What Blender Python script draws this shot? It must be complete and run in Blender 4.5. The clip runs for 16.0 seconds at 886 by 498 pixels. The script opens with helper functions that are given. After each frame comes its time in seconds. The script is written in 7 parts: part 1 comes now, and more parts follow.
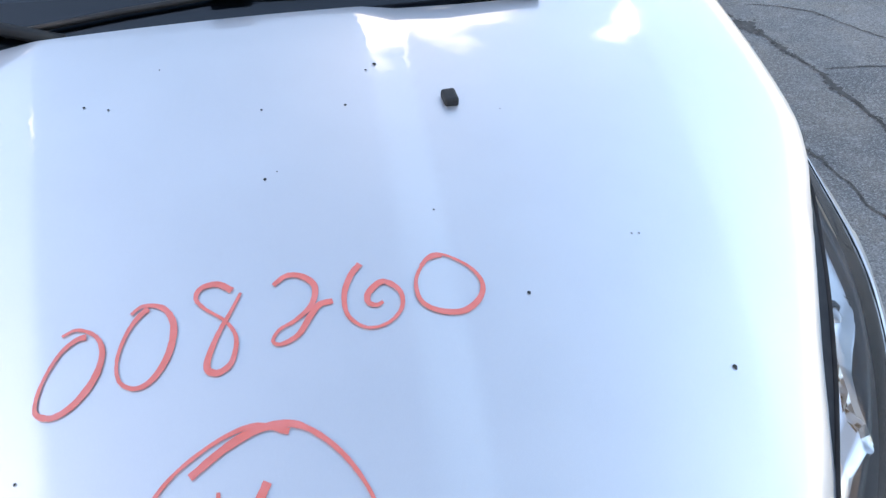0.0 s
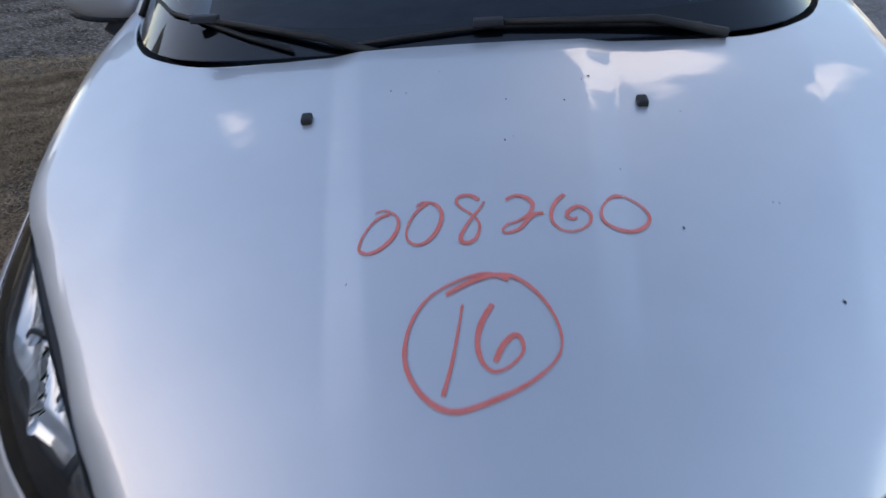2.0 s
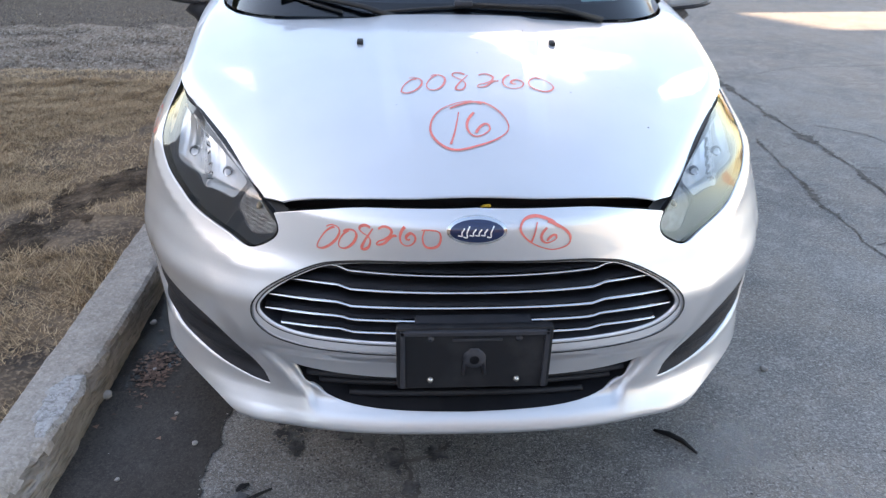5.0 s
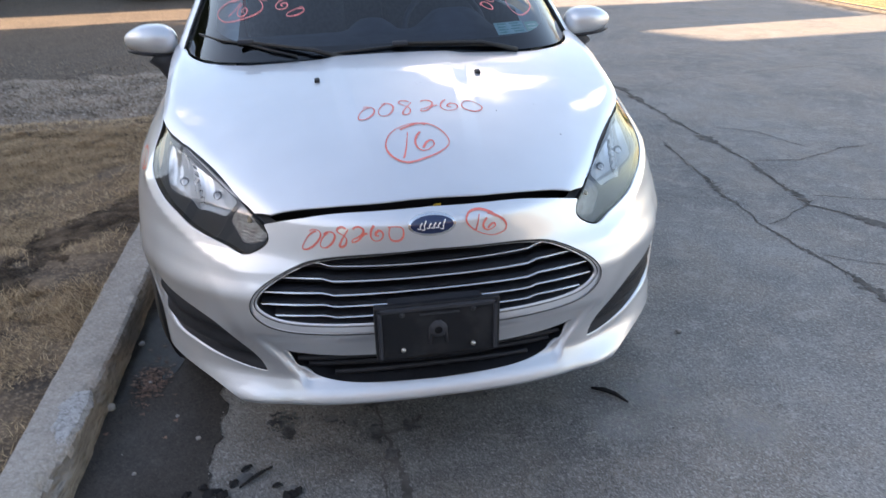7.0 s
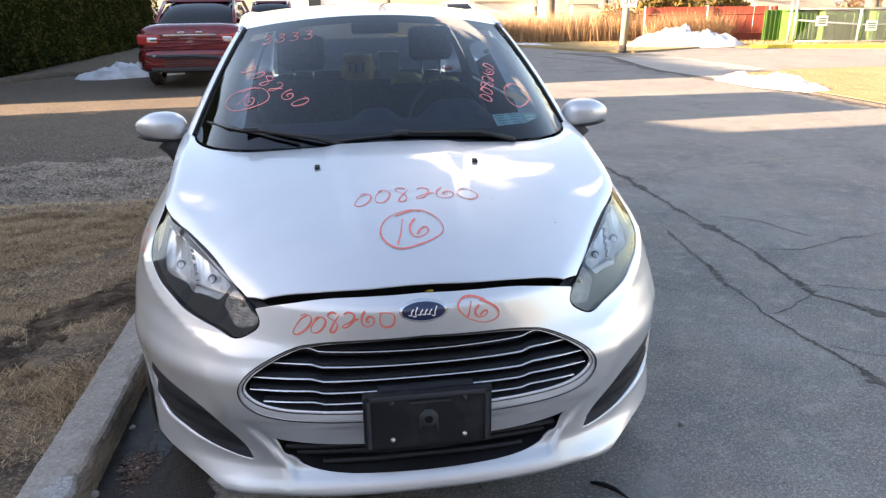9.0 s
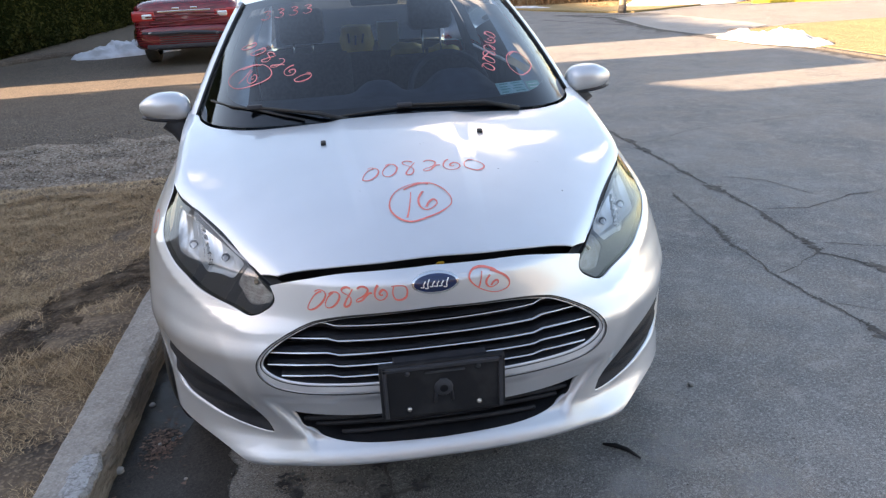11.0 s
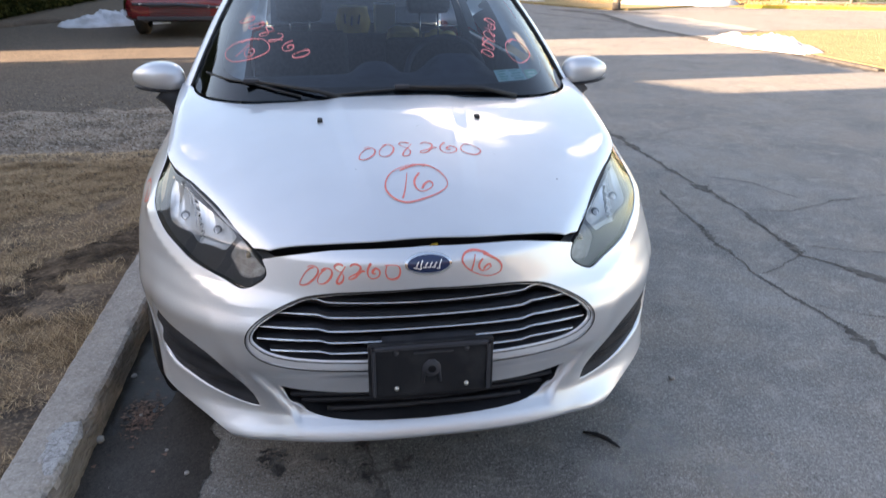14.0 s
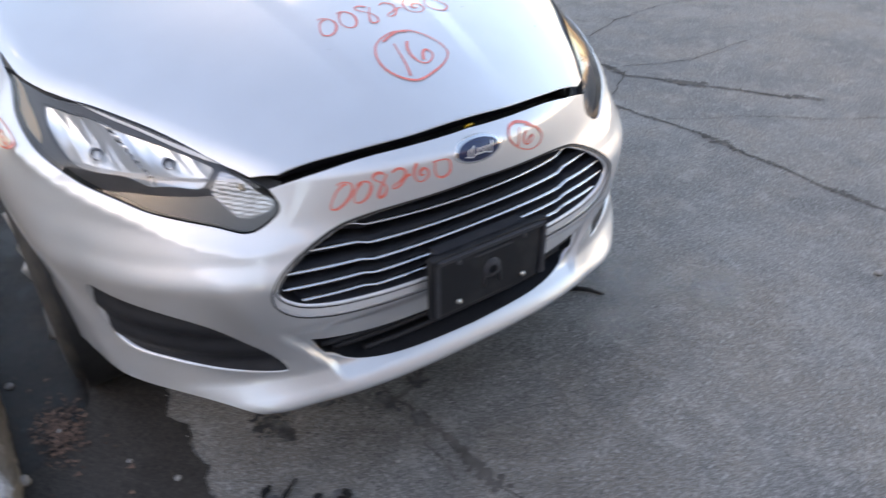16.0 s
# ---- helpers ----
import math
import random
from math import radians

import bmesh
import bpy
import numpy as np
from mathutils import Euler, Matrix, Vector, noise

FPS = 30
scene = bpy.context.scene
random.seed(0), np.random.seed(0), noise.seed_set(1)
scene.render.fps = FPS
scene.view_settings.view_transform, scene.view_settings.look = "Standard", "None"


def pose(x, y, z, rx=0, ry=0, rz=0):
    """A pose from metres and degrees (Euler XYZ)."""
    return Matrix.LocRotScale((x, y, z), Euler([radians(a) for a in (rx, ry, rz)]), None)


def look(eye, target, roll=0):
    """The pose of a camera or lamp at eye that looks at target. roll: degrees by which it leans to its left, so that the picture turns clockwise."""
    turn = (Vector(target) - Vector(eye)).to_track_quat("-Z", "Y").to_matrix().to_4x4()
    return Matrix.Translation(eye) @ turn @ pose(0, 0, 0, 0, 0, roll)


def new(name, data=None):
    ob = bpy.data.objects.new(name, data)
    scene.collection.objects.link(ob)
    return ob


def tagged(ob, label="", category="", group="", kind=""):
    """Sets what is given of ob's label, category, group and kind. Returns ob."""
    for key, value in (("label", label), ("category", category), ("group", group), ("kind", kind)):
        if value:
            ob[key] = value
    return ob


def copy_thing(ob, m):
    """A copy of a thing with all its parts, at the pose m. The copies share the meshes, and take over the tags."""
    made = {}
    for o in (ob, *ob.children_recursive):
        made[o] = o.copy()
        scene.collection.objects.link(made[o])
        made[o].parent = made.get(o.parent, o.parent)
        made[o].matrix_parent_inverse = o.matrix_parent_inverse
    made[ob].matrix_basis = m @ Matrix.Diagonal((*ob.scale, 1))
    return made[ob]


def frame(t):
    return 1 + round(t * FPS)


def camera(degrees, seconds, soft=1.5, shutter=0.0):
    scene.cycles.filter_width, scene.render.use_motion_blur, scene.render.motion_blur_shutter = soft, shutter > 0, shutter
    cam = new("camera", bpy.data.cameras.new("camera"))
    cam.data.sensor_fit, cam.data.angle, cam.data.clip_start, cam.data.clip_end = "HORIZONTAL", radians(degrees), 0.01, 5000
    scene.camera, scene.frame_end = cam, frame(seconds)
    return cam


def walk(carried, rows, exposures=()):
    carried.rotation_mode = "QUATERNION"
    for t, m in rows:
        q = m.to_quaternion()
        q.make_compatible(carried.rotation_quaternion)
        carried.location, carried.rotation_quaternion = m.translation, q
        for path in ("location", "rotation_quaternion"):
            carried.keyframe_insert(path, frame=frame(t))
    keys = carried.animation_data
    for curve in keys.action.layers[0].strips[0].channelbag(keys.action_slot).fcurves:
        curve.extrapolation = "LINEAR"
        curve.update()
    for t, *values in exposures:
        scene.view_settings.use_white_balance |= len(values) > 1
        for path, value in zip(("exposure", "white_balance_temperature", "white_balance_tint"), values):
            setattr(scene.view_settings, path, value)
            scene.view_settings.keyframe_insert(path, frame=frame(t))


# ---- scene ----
cam = camera(64.54, 16.0, soft=1.3, shutter=0.4)
PATH = [
    (0.0, 0.063, 0.039, 1.338, 49.52, 0.30, -15.26),
    (0.5, 0.082, 0.073, 1.358, 48.15, 0.74, -13.74),
    (1.0, 0.040, 0.051, 1.377, 50.20, 1.69, -12.28),
    (1.5, -0.042, -0.066, 1.391, 55.54, 1.98, -6.92),
    (2.0, 0.002, -0.276, 1.387, 55.68, 3.80, 1.05),
    (2.5, 0.026, -0.445, 1.403, 57.48, 5.57, 0.60),
    (3.0, -0.086, -0.635, 1.381, 54.79, 5.89, -0.05),
    (3.5, -0.129, -0.764, 1.366, 52.76, 2.55, 5.46),
    (4.0, -0.092, -0.880, 1.308, 51.58, 2.82, 16.01),
    (4.5, -0.076, -0.987, 1.313, 58.08, -1.87, 4.03),
    (4.7, -0.121, -1.051, 1.330, 59.90, -2.16, -0.80),
    (6.8, -0.182, -1.474, 1.448, 65.01, 1.33, -7.61),
    (7.0, -0.215, -1.476, 1.441, 63.85, 1.11, -9.49),
    (7.5, -0.229, -1.459, 1.448, 62.86, -2.30, -8.45),
    (8.0, -0.195, -1.447, 1.422, 68.50, -2.97, -6.56),
    (8.2, -0.164, -1.461, 1.441, 70.73, -1.45, -6.40),
    (10.3, -0.185, -1.491, 1.452, 70.40, 2.13, -9.49),
    (10.5, -0.185, -1.500, 1.461, 69.14, 2.81, -8.41),
    (11.0, -0.187, -1.490, 1.461, 68.10, 2.60, -8.80),
    (11.5, -0.179, -1.503, 1.462, 67.62, 2.34, -9.86),
    (12.0, -0.189, -1.483, 1.454, 66.83, 0.94, -9.44),
    (12.5, -0.213, -1.489, 1.455, 71.33, -5.21, -7.74),
    (13.0, -0.208, -1.502, 1.451, 71.10, -4.57, -7.46),
    (13.5, -0.202, -1.514, 1.461, 70.27, -1.55, -6.98),
    (14.0, -0.219, -1.498, 1.447, 67.22, -0.45, -9.14),
    (14.5, -0.270, -1.447, 1.412, 63.71, -1.74, -10.63),
    (15.0, -0.290, -1.304, 1.374, 63.27, -2.34, -15.56),
    (15.5, -0.534, -1.153, 1.359, 58.40, -5.40, -30.02),
    (16.0, -0.797, -0.971, 1.370, 56.34, 0.57, -35.08),
]
walk(cam, [(t, pose(x, y, z, rx, ry, rz)) for t, x, y, z, rx, ry, rz in PATH],
     exposures=[(0.0, 2.88, 7100, 15), (0.3, 2.3, 6700, 17), (0.5, 1.97, 6350, 18), (1.0, 1.68, 6450, 18), (1.6, 1.65, 6600, 18), (2.0, 1.85, 6700, 17), (2.4, 1.83, 6500, 17),
                (3.0, 1.93, 6350, 18), (3.5, 2.52, 6800, 15), (4.0, 3.02, 7150, 17), (4.5, 3.10, 7500, 17), (7.0, 2.74, 7450, 17), (7.6, 2.82, 7500, 17), (8.2, 2.69, 7500, 17), (11.0, 2.67, 7500, 17), (12.0, 2.72, 7500, 17), (12.5, 2.57, 7550, 18), (13.0, 2.54, 7500, 18), (14.0, 2.68, 7550, 18), (14.5, 2.75, 7600, 18), (16.0, 2.86, 7850, 19)])

# ---- light ----
SUN_AZ, SUN_EL = 185.5, 17.0  # direction towards the sun, degrees from +x, and its height
world = bpy.data.worlds.new("sky")
scene.world = world
world.use_nodes = True
wn, wl = world.node_tree.nodes, world.node_tree.links
wn.clear()
sky = wn.new("ShaderNodeTexSky")
sky.sky_type, sky.sun_disc = "NISHITA", False
sky.sun_elevation = radians(SUN_EL)
sky.sun_rotation = radians(90 - SUN_AZ)
sky.dust_density, sky.ozone_density = 1.0, 0.8
# drifting clouds, brighter than the blue between them: one broad bank ahead, torn scraps to its sides and above
co = wn.new("ShaderNodeTexCoord")


def sky_node(kind, op="", a=None, b=None):
    n = wn.new(kind)
    if op:
        n.operation = op
    for k, v in enumerate((a, b)):
        if v is None:
            continue
        if isinstance(v, bpy.types.NodeSocket):
            wl.new(v, n.inputs[k])
        else:
            n.inputs[k].default_value = v
    return n


ray = co.outputs["Generated"]
cover = None
for centre, reach, most in (((0.23, 0.82, 0.49), 0.27, 0.22), ((0.13, 0.90, 0.40), 0.27, 0.20), ((0.57, 0.62, 0.48), 0.16, 0.09), ((-0.41, 0.69, 0.59), 0.13, 0.125), ((-0.54, 0.72, 0.43), 0.12, 0.12), ((0.38, 0.55, 0.74), 0.15, 0.13)):
    far = sky_node("ShaderNodeVectorMath", "DISTANCE", ray, centre)
    lobe = wn.new("ShaderNodeMapRange")
    lobe.inputs["From Max"].default_value, lobe.inputs["To Min"].default_value, lobe.inputs["To Max"].default_value = reach, most, -0.22
    wl.new(far.outputs["Value"], lobe.inputs["Value"])
    cover = lobe.outputs[0] if cover is None else sky_node("ShaderNodeMath", "MAXIMUM", cover, lobe.outputs[0]).outputs[0]
mp = wn.new("ShaderNodeMapping")
mp.inputs["Scale"].default_value = (-1.0, 1.0, 2.2)
mp.inputs["Location"].default_value = (0.35, 0.1, 0.2)
nz = wn.new("ShaderNodeTexNoise")
nz.inputs["Scale"].default_value, nz.inputs["Detail"].default_value, nz.inputs["Roughness"].default_value = 4.2, 6, 0.5
wl.new(ray, mp.inputs["Vector"])
wl.new(mp.outputs[0], nz.inputs["Vector"])
dense_sky = sky_node("ShaderNodeMath", "ADD", nz.outputs["Fac"], cover)
rp = wn.new("ShaderNodeMapRange")
rp.interpolation_type = "SMOOTHSTEP"
rp.inputs["From Min"].default_value, rp.inputs["From Max"].default_value = 0.54, 0.63
wl.new(dense_sky.outputs[0], rp.inputs["Value"])
mx = wn.new("ShaderNodeMix")
mx.data_type = "RGBA"
mx.inputs["B"].default_value = (8.0, 7.4, 6.9, 1)
bg = wn.new("ShaderNodeBackground")
bg.inputs["Strength"].default_value = 0.09
wo = wn.new("ShaderNodeOutputWorld")
wl.new(rp.outputs[0], mx.inputs["Factor"])
wl.new(sky.outputs[0], mx.inputs["A"])
wl.new(mx.outputs["Result"], bg.inputs["Color"])
wl.new(bg.outputs[0], wo.inputs["Surface"])
sun = new("sun", bpy.data.lights.new("sun", "SUN"))
sun.data.energy, sun.data.angle, sun.data.color = 5.2, radians(0.5), (1.0, 0.80, 0.59)
sun.matrix_basis = look((0, 0, 0), (-math.cos(radians(SUN_AZ)) * math.cos(radians(SUN_EL)), -math.sin(radians(SUN_AZ)) * math.cos(radians(SUN_EL)), -math.sin(radians(SUN_EL))))

# ---- materials ----
def material(name, base, rough=0.5, metal=0.0, coat=0.0, second=None, scale=20.0, mixlo=0.35, mixhi=0.65, bump=0.0, bumpscale=80.0, fine=None, finescale=200.0, rvar=0.0, ior=1.5, spec=0.5, detail=5, stretch=(1, 1, 1), coatrough=0.04):
    """A surface with colour that varies at two scales, and fine relief."""
    m = bpy.data.materials.new(name)
    m.use_nodes = True
    n, l = m.node_tree.nodes, m.node_tree.links
    p = n["Principled BSDF"]
    p.inputs["Roughness"].default_value, p.inputs["Metallic"].default_value = rough, metal
    p.inputs["Coat Weight"].default_value, p.inputs["Coat Roughness"].default_value = coat, coatrough
    p.inputs["IOR"].default_value, p.inputs["Specular IOR Level"].default_value = ior, spec
    p.inputs["Base Color"].default_value = (*base, 1)
    if second is None and fine is None and bump == 0:
        return m
    c = n.new("ShaderNodeTexCoord")
    mpn = n.new("ShaderNodeMapping")
    mpn.inputs["Scale"].default_value = stretch
    l.new(c.outputs["Object"], mpn.inputs["Vector"])
    v = mpn.outputs[0]
    last = None
    if second is not None:
        t = n.new("ShaderNodeTexNoise")
        t.inputs["Scale"].default_value, t.inputs["Detail"].default_value = scale, detail
        l.new(v, t.inputs["Vector"])
        r = n.new("ShaderNodeMapRange")
        r.inputs["From Min"].default_value, r.inputs["From Max"].default_value = mixlo, mixhi
        l.new(t.outputs["Fac"], r.inputs["Value"])
        x = n.new("ShaderNodeMix")
        x.data_type = "RGBA"
        x.inputs["A"].default_value, x.inputs["B"].default_value = (*base, 1), (*second, 1)
        l.new(r.outputs[0], x.inputs["Factor"])
        last = x.outputs["Result"]
        if rvar:
            rr = n.new("ShaderNodeMapRange")
            rr.inputs["To Min"].default_value, rr.inputs["To Max"].default_value = rough, rough + rvar
            l.new(r.outputs[0], rr.inputs["Value"])
            l.new(rr.outputs[0], p.inputs["Roughness"])
    if fine is not None:
        t2 = n.new("ShaderNodeTexNoise")
        t2.inputs["Scale"].default_value, t2.inputs["Detail"].default_value = finescale, 3
        l.new(v, t2.inputs["Vector"])
        r2 = n.new("ShaderNodeMapRange")
        r2.inputs["From Min"].default_value, r2.inputs["From Max"].default_value = 0.5, 0.75
        l.new(t2.outputs["Fac"], r2.inputs["Value"])
        x2 = n.new("ShaderNodeMix")
        x2.data_type = "RGBA"
        x2.inputs["A"].default_value, x2.inputs["B"].default_value = (*base, 1), (*fine, 1)
        if last is not None:
            l.new(last, x2.inputs["A"])
        l.new(r2.outputs[0], x2.inputs["Factor"])
        last = x2.outputs["Result"]
    if last is not None:
        l.new(last, p.inputs["Base Color"])
    if bump:
        b = n.new("ShaderNodeTexNoise")
        b.inputs["Scale"].default_value, b.inputs["Detail"].default_value = bumpscale, 4
        l.new(v, b.inputs["Vector"])
        bb = n.new("ShaderNodeBump")
        bb.inputs["Strength"].default_value, bb.inputs["Distance"].default_value = bump, 0.02
        l.new(b.outputs["Fac"], bb.inputs["Height"])
        l.new(bb.outputs[0], p.inputs["Normal"])
    return m


def glass(name, tint=(0.9, 0.95, 0.95), gloss=1.0, rough=0.02, ior=1.5):
    """A clear sheet: it lets light straight through and mirrors by Fresnel."""
    m = bpy.data.materials.new(name)
    m.use_nodes = True
    n, l = m.node_tree.nodes, m.node_tree.links
    n.remove(n["Principled BSDF"])
    t, g, f, x = n.new("ShaderNodeBsdfTransparent"), n.new("ShaderNodeBsdfGlossy"), n.new("ShaderNodeFresnel"), n.new("ShaderNodeMixShader")
    t.inputs["Color"].default_value = (*tint, 1)
    g.inputs["Roughness"].default_value = rough
    g.inputs["Color"].default_value = (gloss, gloss, gloss, 1)
    f.inputs["IOR"].default_value = ior
    l.new(f.outputs[0], x.inputs["Fac"])
    l.new(t.outputs[0], x.inputs[1])
    l.new(g.outputs[0], x.inputs[2])
    l.new(x.outputs[0], n["Material Output"].inputs["Surface"])
    return m


def stony(name, a, b, dark, pale, scale, grain, rough, rvar=0.1, dusty=(0.05, 0.045, 0.04), fine=1.0):
    """Asphalt: broad patches, stains between, dark and pale grains, and relief."""
    m = material(name, a, rough, second=b, scale=scale, mixlo=0.3, mixhi=0.72, rvar=rvar, detail=8)
    n, l = m.node_tree.nodes, m.node_tree.links
    p = n["Principled BSDF"]
    last = p.inputs["Base Color"].links[0].from_socket
    v = n["Mapping"].outputs[0]
    for sc, lo, hi, colour, amount in ((0.45, 0.42, 0.62, dark, 0.30), (3.1, 0.50, 0.68, dark, 0.42), (1.7, 0.48, 0.62, dusty, 0.6), (5.5, 0.50, 0.66, dusty, 0.55), (11, 0.53, 0.68, pale, 0.22), (26, 0.54, 0.70, dark, 0.26), (60, 0.55, 0.66, pale, 0.44), (85, 0.54, 0.61, dark, 0.60), (105, 0.58, 0.64, pale, 0.75), (grain, 0.53, 0.66, dark, 0.8), (grain * 1.7, 0.54, 0.63, pale, 0.9), (grain * 0.35, 0.60, 0.72, pale, 0.35)):
        t, r, x = n.new("ShaderNodeTexNoise"), n.new("ShaderNodeMapRange"), n.new("ShaderNodeMix")
        t.inputs["Scale"].default_value, t.inputs["Detail"].default_value = sc, 3
        r.inputs["From Min"].default_value, r.inputs["From Max"].default_value, r.inputs["To Max"].default_value = lo, hi, amount * (fine if sc > 30 else 1.0)
        x.data_type = "RGBA"
        x.inputs["B"].default_value = (*colour, 1)
        l.new(v, t.inputs["Vector"])
        l.new(t.outputs["Fac"], r.inputs["Value"])
        l.new(r.outputs[0], x.inputs["Factor"])
        l.new(last, x.inputs["A"])
        last = x.outputs["Result"]
    l.new(last, p.inputs["Base Color"])
    t, bmp = n.new("ShaderNodeTexNoise"), n.new("ShaderNodeBump")
    t.inputs["Scale"].default_value, t.inputs["Detail"].default_value = grain, 3
    bmp.inputs["Strength"].default_value, bmp.inputs["Distance"].default_value = 0.4, 0.003
    l.new(v, t.inputs["Vector"])
    l.new(t.outputs["Fac"], bmp.inputs["Height"])
    l.new(bmp.outputs[0], p.inputs["Normal"])
    return m


SILVER = material("silver paint", (0.635, 0.65, 0.675), 0.44, 0.70, 1.0, second=(0.66, 0.675, 0.70), scale=9, fine=(0.72, 0.735, 0.755), finescale=2600, coatrough=0.025)
SILVER.node_tree.nodes["Principled BSDF"].inputs["Coat IOR"].default_value = 1.65
CHROME = material("chrome", (0.82, 0.83, 0.84), 0.10, 1.0)
SATIN = material("satin silver trim", (0.84, 0.85, 0.87), 0.24, 0.45)
BLACKP = material("black textured plastic", (0.032, 0.034, 0.042), 0.48, bump=0.2, bumpscale=900, second=(0.042, 0.044, 0.053), scale=25, spec=0.45)
FOGP = material("dull black plastic", (0.016, 0.017, 0.021), 0.55, bump=0.2, bumpscale=900, second=(0.023, 0.024, 0.029), scale=25, spec=0.3)
BLACKG = material("gloss black", (0.006, 0.006, 0.008), 0.12, coat=0.5)
RUBBER = material("black rubber seal", (0.012, 0.012, 0.013), 0.6, second=(0.022, 0.022, 0.022), scale=40)
DARK = material("dark void behind grille", (0.032, 0.034, 0.044), 0.8)
SMOKE = material("dark lamp bezel", (0.032, 0.036, 0.046), 0.4, second=(0.042, 0.047, 0.058), scale=30)
MIRRORED = material("bright lamp reflector", (0.95, 0.96, 0.96), 0.24, 0.68)
HAZE = material("hazy indicator lens", (0.56, 0.56, 0.57), 0.25, 0.7, second=(0.40, 0.38, 0.37), scale=60)
LENS = glass("clear lamp lens", (0.94, 0.955, 0.965), gloss=0.9, ior=1.5)
AMBER = material("amber side reflector", (0.80, 0.63, 0.43), 0.3, 0.4, coat=0.3)
SCREEN = glass("tinted windscreen glass", (0.58, 0.69, 0.79), ior=1.68)
SIDEGLASS = glass("tinted side glass", (0.28, 0.32, 0.35))
REARGLASS = glass("dark tinted rear glass", (0.10, 0.12, 0.14))
FRIT = material("black glass border", (0.004, 0.004, 0.005), 0.3)
MARKER = material("red paint marker", (0.78, 0.165, 0.12), 0.4, coat=0.8, second=(0.82, 0.22, 0.19), scale=70, mixlo=0.3, mixhi=0.75)
PINKMK = material("pink paint marker", (0.85, 0.22, 0.24), 0.6, second=(0.9, 0.35, 0.34), scale=80)
BLUE = material("blue enamel", (0.007, 0.018, 0.07), 0.12, coat=1.0)
SCREWM = material("zinc screw", (0.62, 0.60, 0.56), 0.3, 0.9)
YELLOWP = material("yellow latch plastic", (0.55, 0.33, 0.02), 0.4)
CABIN = material("charcoal cabin trim", (0.042, 0.048, 0.064), 0.75, second=(0.062, 0.070, 0.088), scale=18, bump=0.1, bumpscale=500)
FABRIC = material("dark seat cloth", (0.045, 0.047, 0.052), 0.95, second=(0.07, 0.07, 0.075), scale=60, bump=0.2, bumpscale=700)
YELLOWB = material("yellow plastic sack", (0.86, 0.64, 0.20), 0.5, second=(0.68, 0.46, 0.11), scale=14)
MINT = material("mint green printed label", (0.74, 0.92, 0.84), 0.6, second=(0.52, 0.80, 0.72), scale=40)
DEADLEAF = material("brown leaf scraps", (0.16, 0.10, 0.06), 0.9)
PAPER = material("white paper label", (0.75, 0.78, 0.78), 0.6)
TANM = material("tan patch", (0.55, 0.40, 0.24), 0.8, second=(0.45, 0.32, 0.19), scale=30)
EMBLEM = material("pale polished emblem", (0.86, 0.87, 0.88), 0.3, 0.35)
GREENP = material("green printed paper", (0.25, 0.48, 0.38), 0.6)
TYRE = material("tyre rubber", (0.022, 0.021, 0.02), 0.8, second=(0.06, 0.052, 0.043), scale=14, bump=0.2, bumpscale=120)
ALLOY = material("grey wheel cover", (0.42, 0.43, 0.44), 0.35, 0.7, second=(0.3, 0.29, 0.28), scale=20)
ASPHALT = stony("worn asphalt", (0.124, 0.117, 0.110), (0.250, 0.235, 0.219), (0.06, 0.06, 0.062), (0.44, 0.43, 0.41), 1.3, 150.0, 0.85, dusty=(0.215, 0.182, 0.150), fine=0.72)
SCUFF = material("scuffed black plastic", (0.014, 0.015, 0.018), 0.5, second=(0.038, 0.038, 0.041), scale=11, mixlo=0.5, mixhi=0.72, spec=0.28, bump=0.2, bumpscale=600)
DAMP = stony("damp gutter asphalt", (0.036, 0.030, 0.0265), (0.066, 0.056, 0.049), (0.016, 0.0135, 0.012), (0.085, 0.074, 0.066), 3.2, 120.0, 0.50, 0.35, fine=0.5)
DAMP.node_tree.nodes["Principled BSDF"].inputs["Specular IOR Level"].default_value = 0.22
DUST = material("pale worn asphalt", (0.44, 0.425, 0.41), 0.9, second=(0.34, 0.33, 0.32), scale=18, mixlo=0.4, mixhi=0.6, fine=(0.52, 0.50, 0.48), finescale=150, bump=0.4, bumpscale=150)
CRACKM = material("dirt in cracks", (0.050, 0.044, 0.039), 0.9, second=(0.115, 0.104, 0.094), scale=12)
OIL = material("old oil stain", (0.035, 0.034, 0.035), 0.5, second=(0.12, 0.118, 0.117), scale=22, mixlo=0.42, mixhi=0.58, bump=0.4, bumpscale=150)
KERBM = stony("weathered concrete", (0.44, 0.395, 0.35), (0.31, 0.275, 0.24), (0.17, 0.148, 0.126), (0.52, 0.475, 0.43), 5.0, 70.0, 0.93, dusty=(0.36, 0.318, 0.277), fine=0.45)
KERBF = material("darker layered broken kerb face", (0.20, 0.172, 0.142), 0.95, second=(0.32, 0.28, 0.235), scale=16, stretch=(1, 0.35, 3.0), fine=(0.12, 0.10, 0.075), finescale=60, bump=1.0, bumpscale=40)
APRON = stony("pale worn concrete", (0.40, 0.375, 0.345), (0.31, 0.288, 0.262), (0.22, 0.20, 0.18), (0.46, 0.43, 0.40), 1.2, 40.0, 0.9, dusty=(0.34, 0.31, 0.28), fine=0.5)
MORTAR = stony("pale broken concrete", (0.38, 0.375, 0.375), (0.30, 0.295, 0.29), (0.20, 0.19, 0.18), (0.46, 0.455, 0.45), 9.0, 70.0, 0.92, dusty=(0.44, 0.43, 0.42))
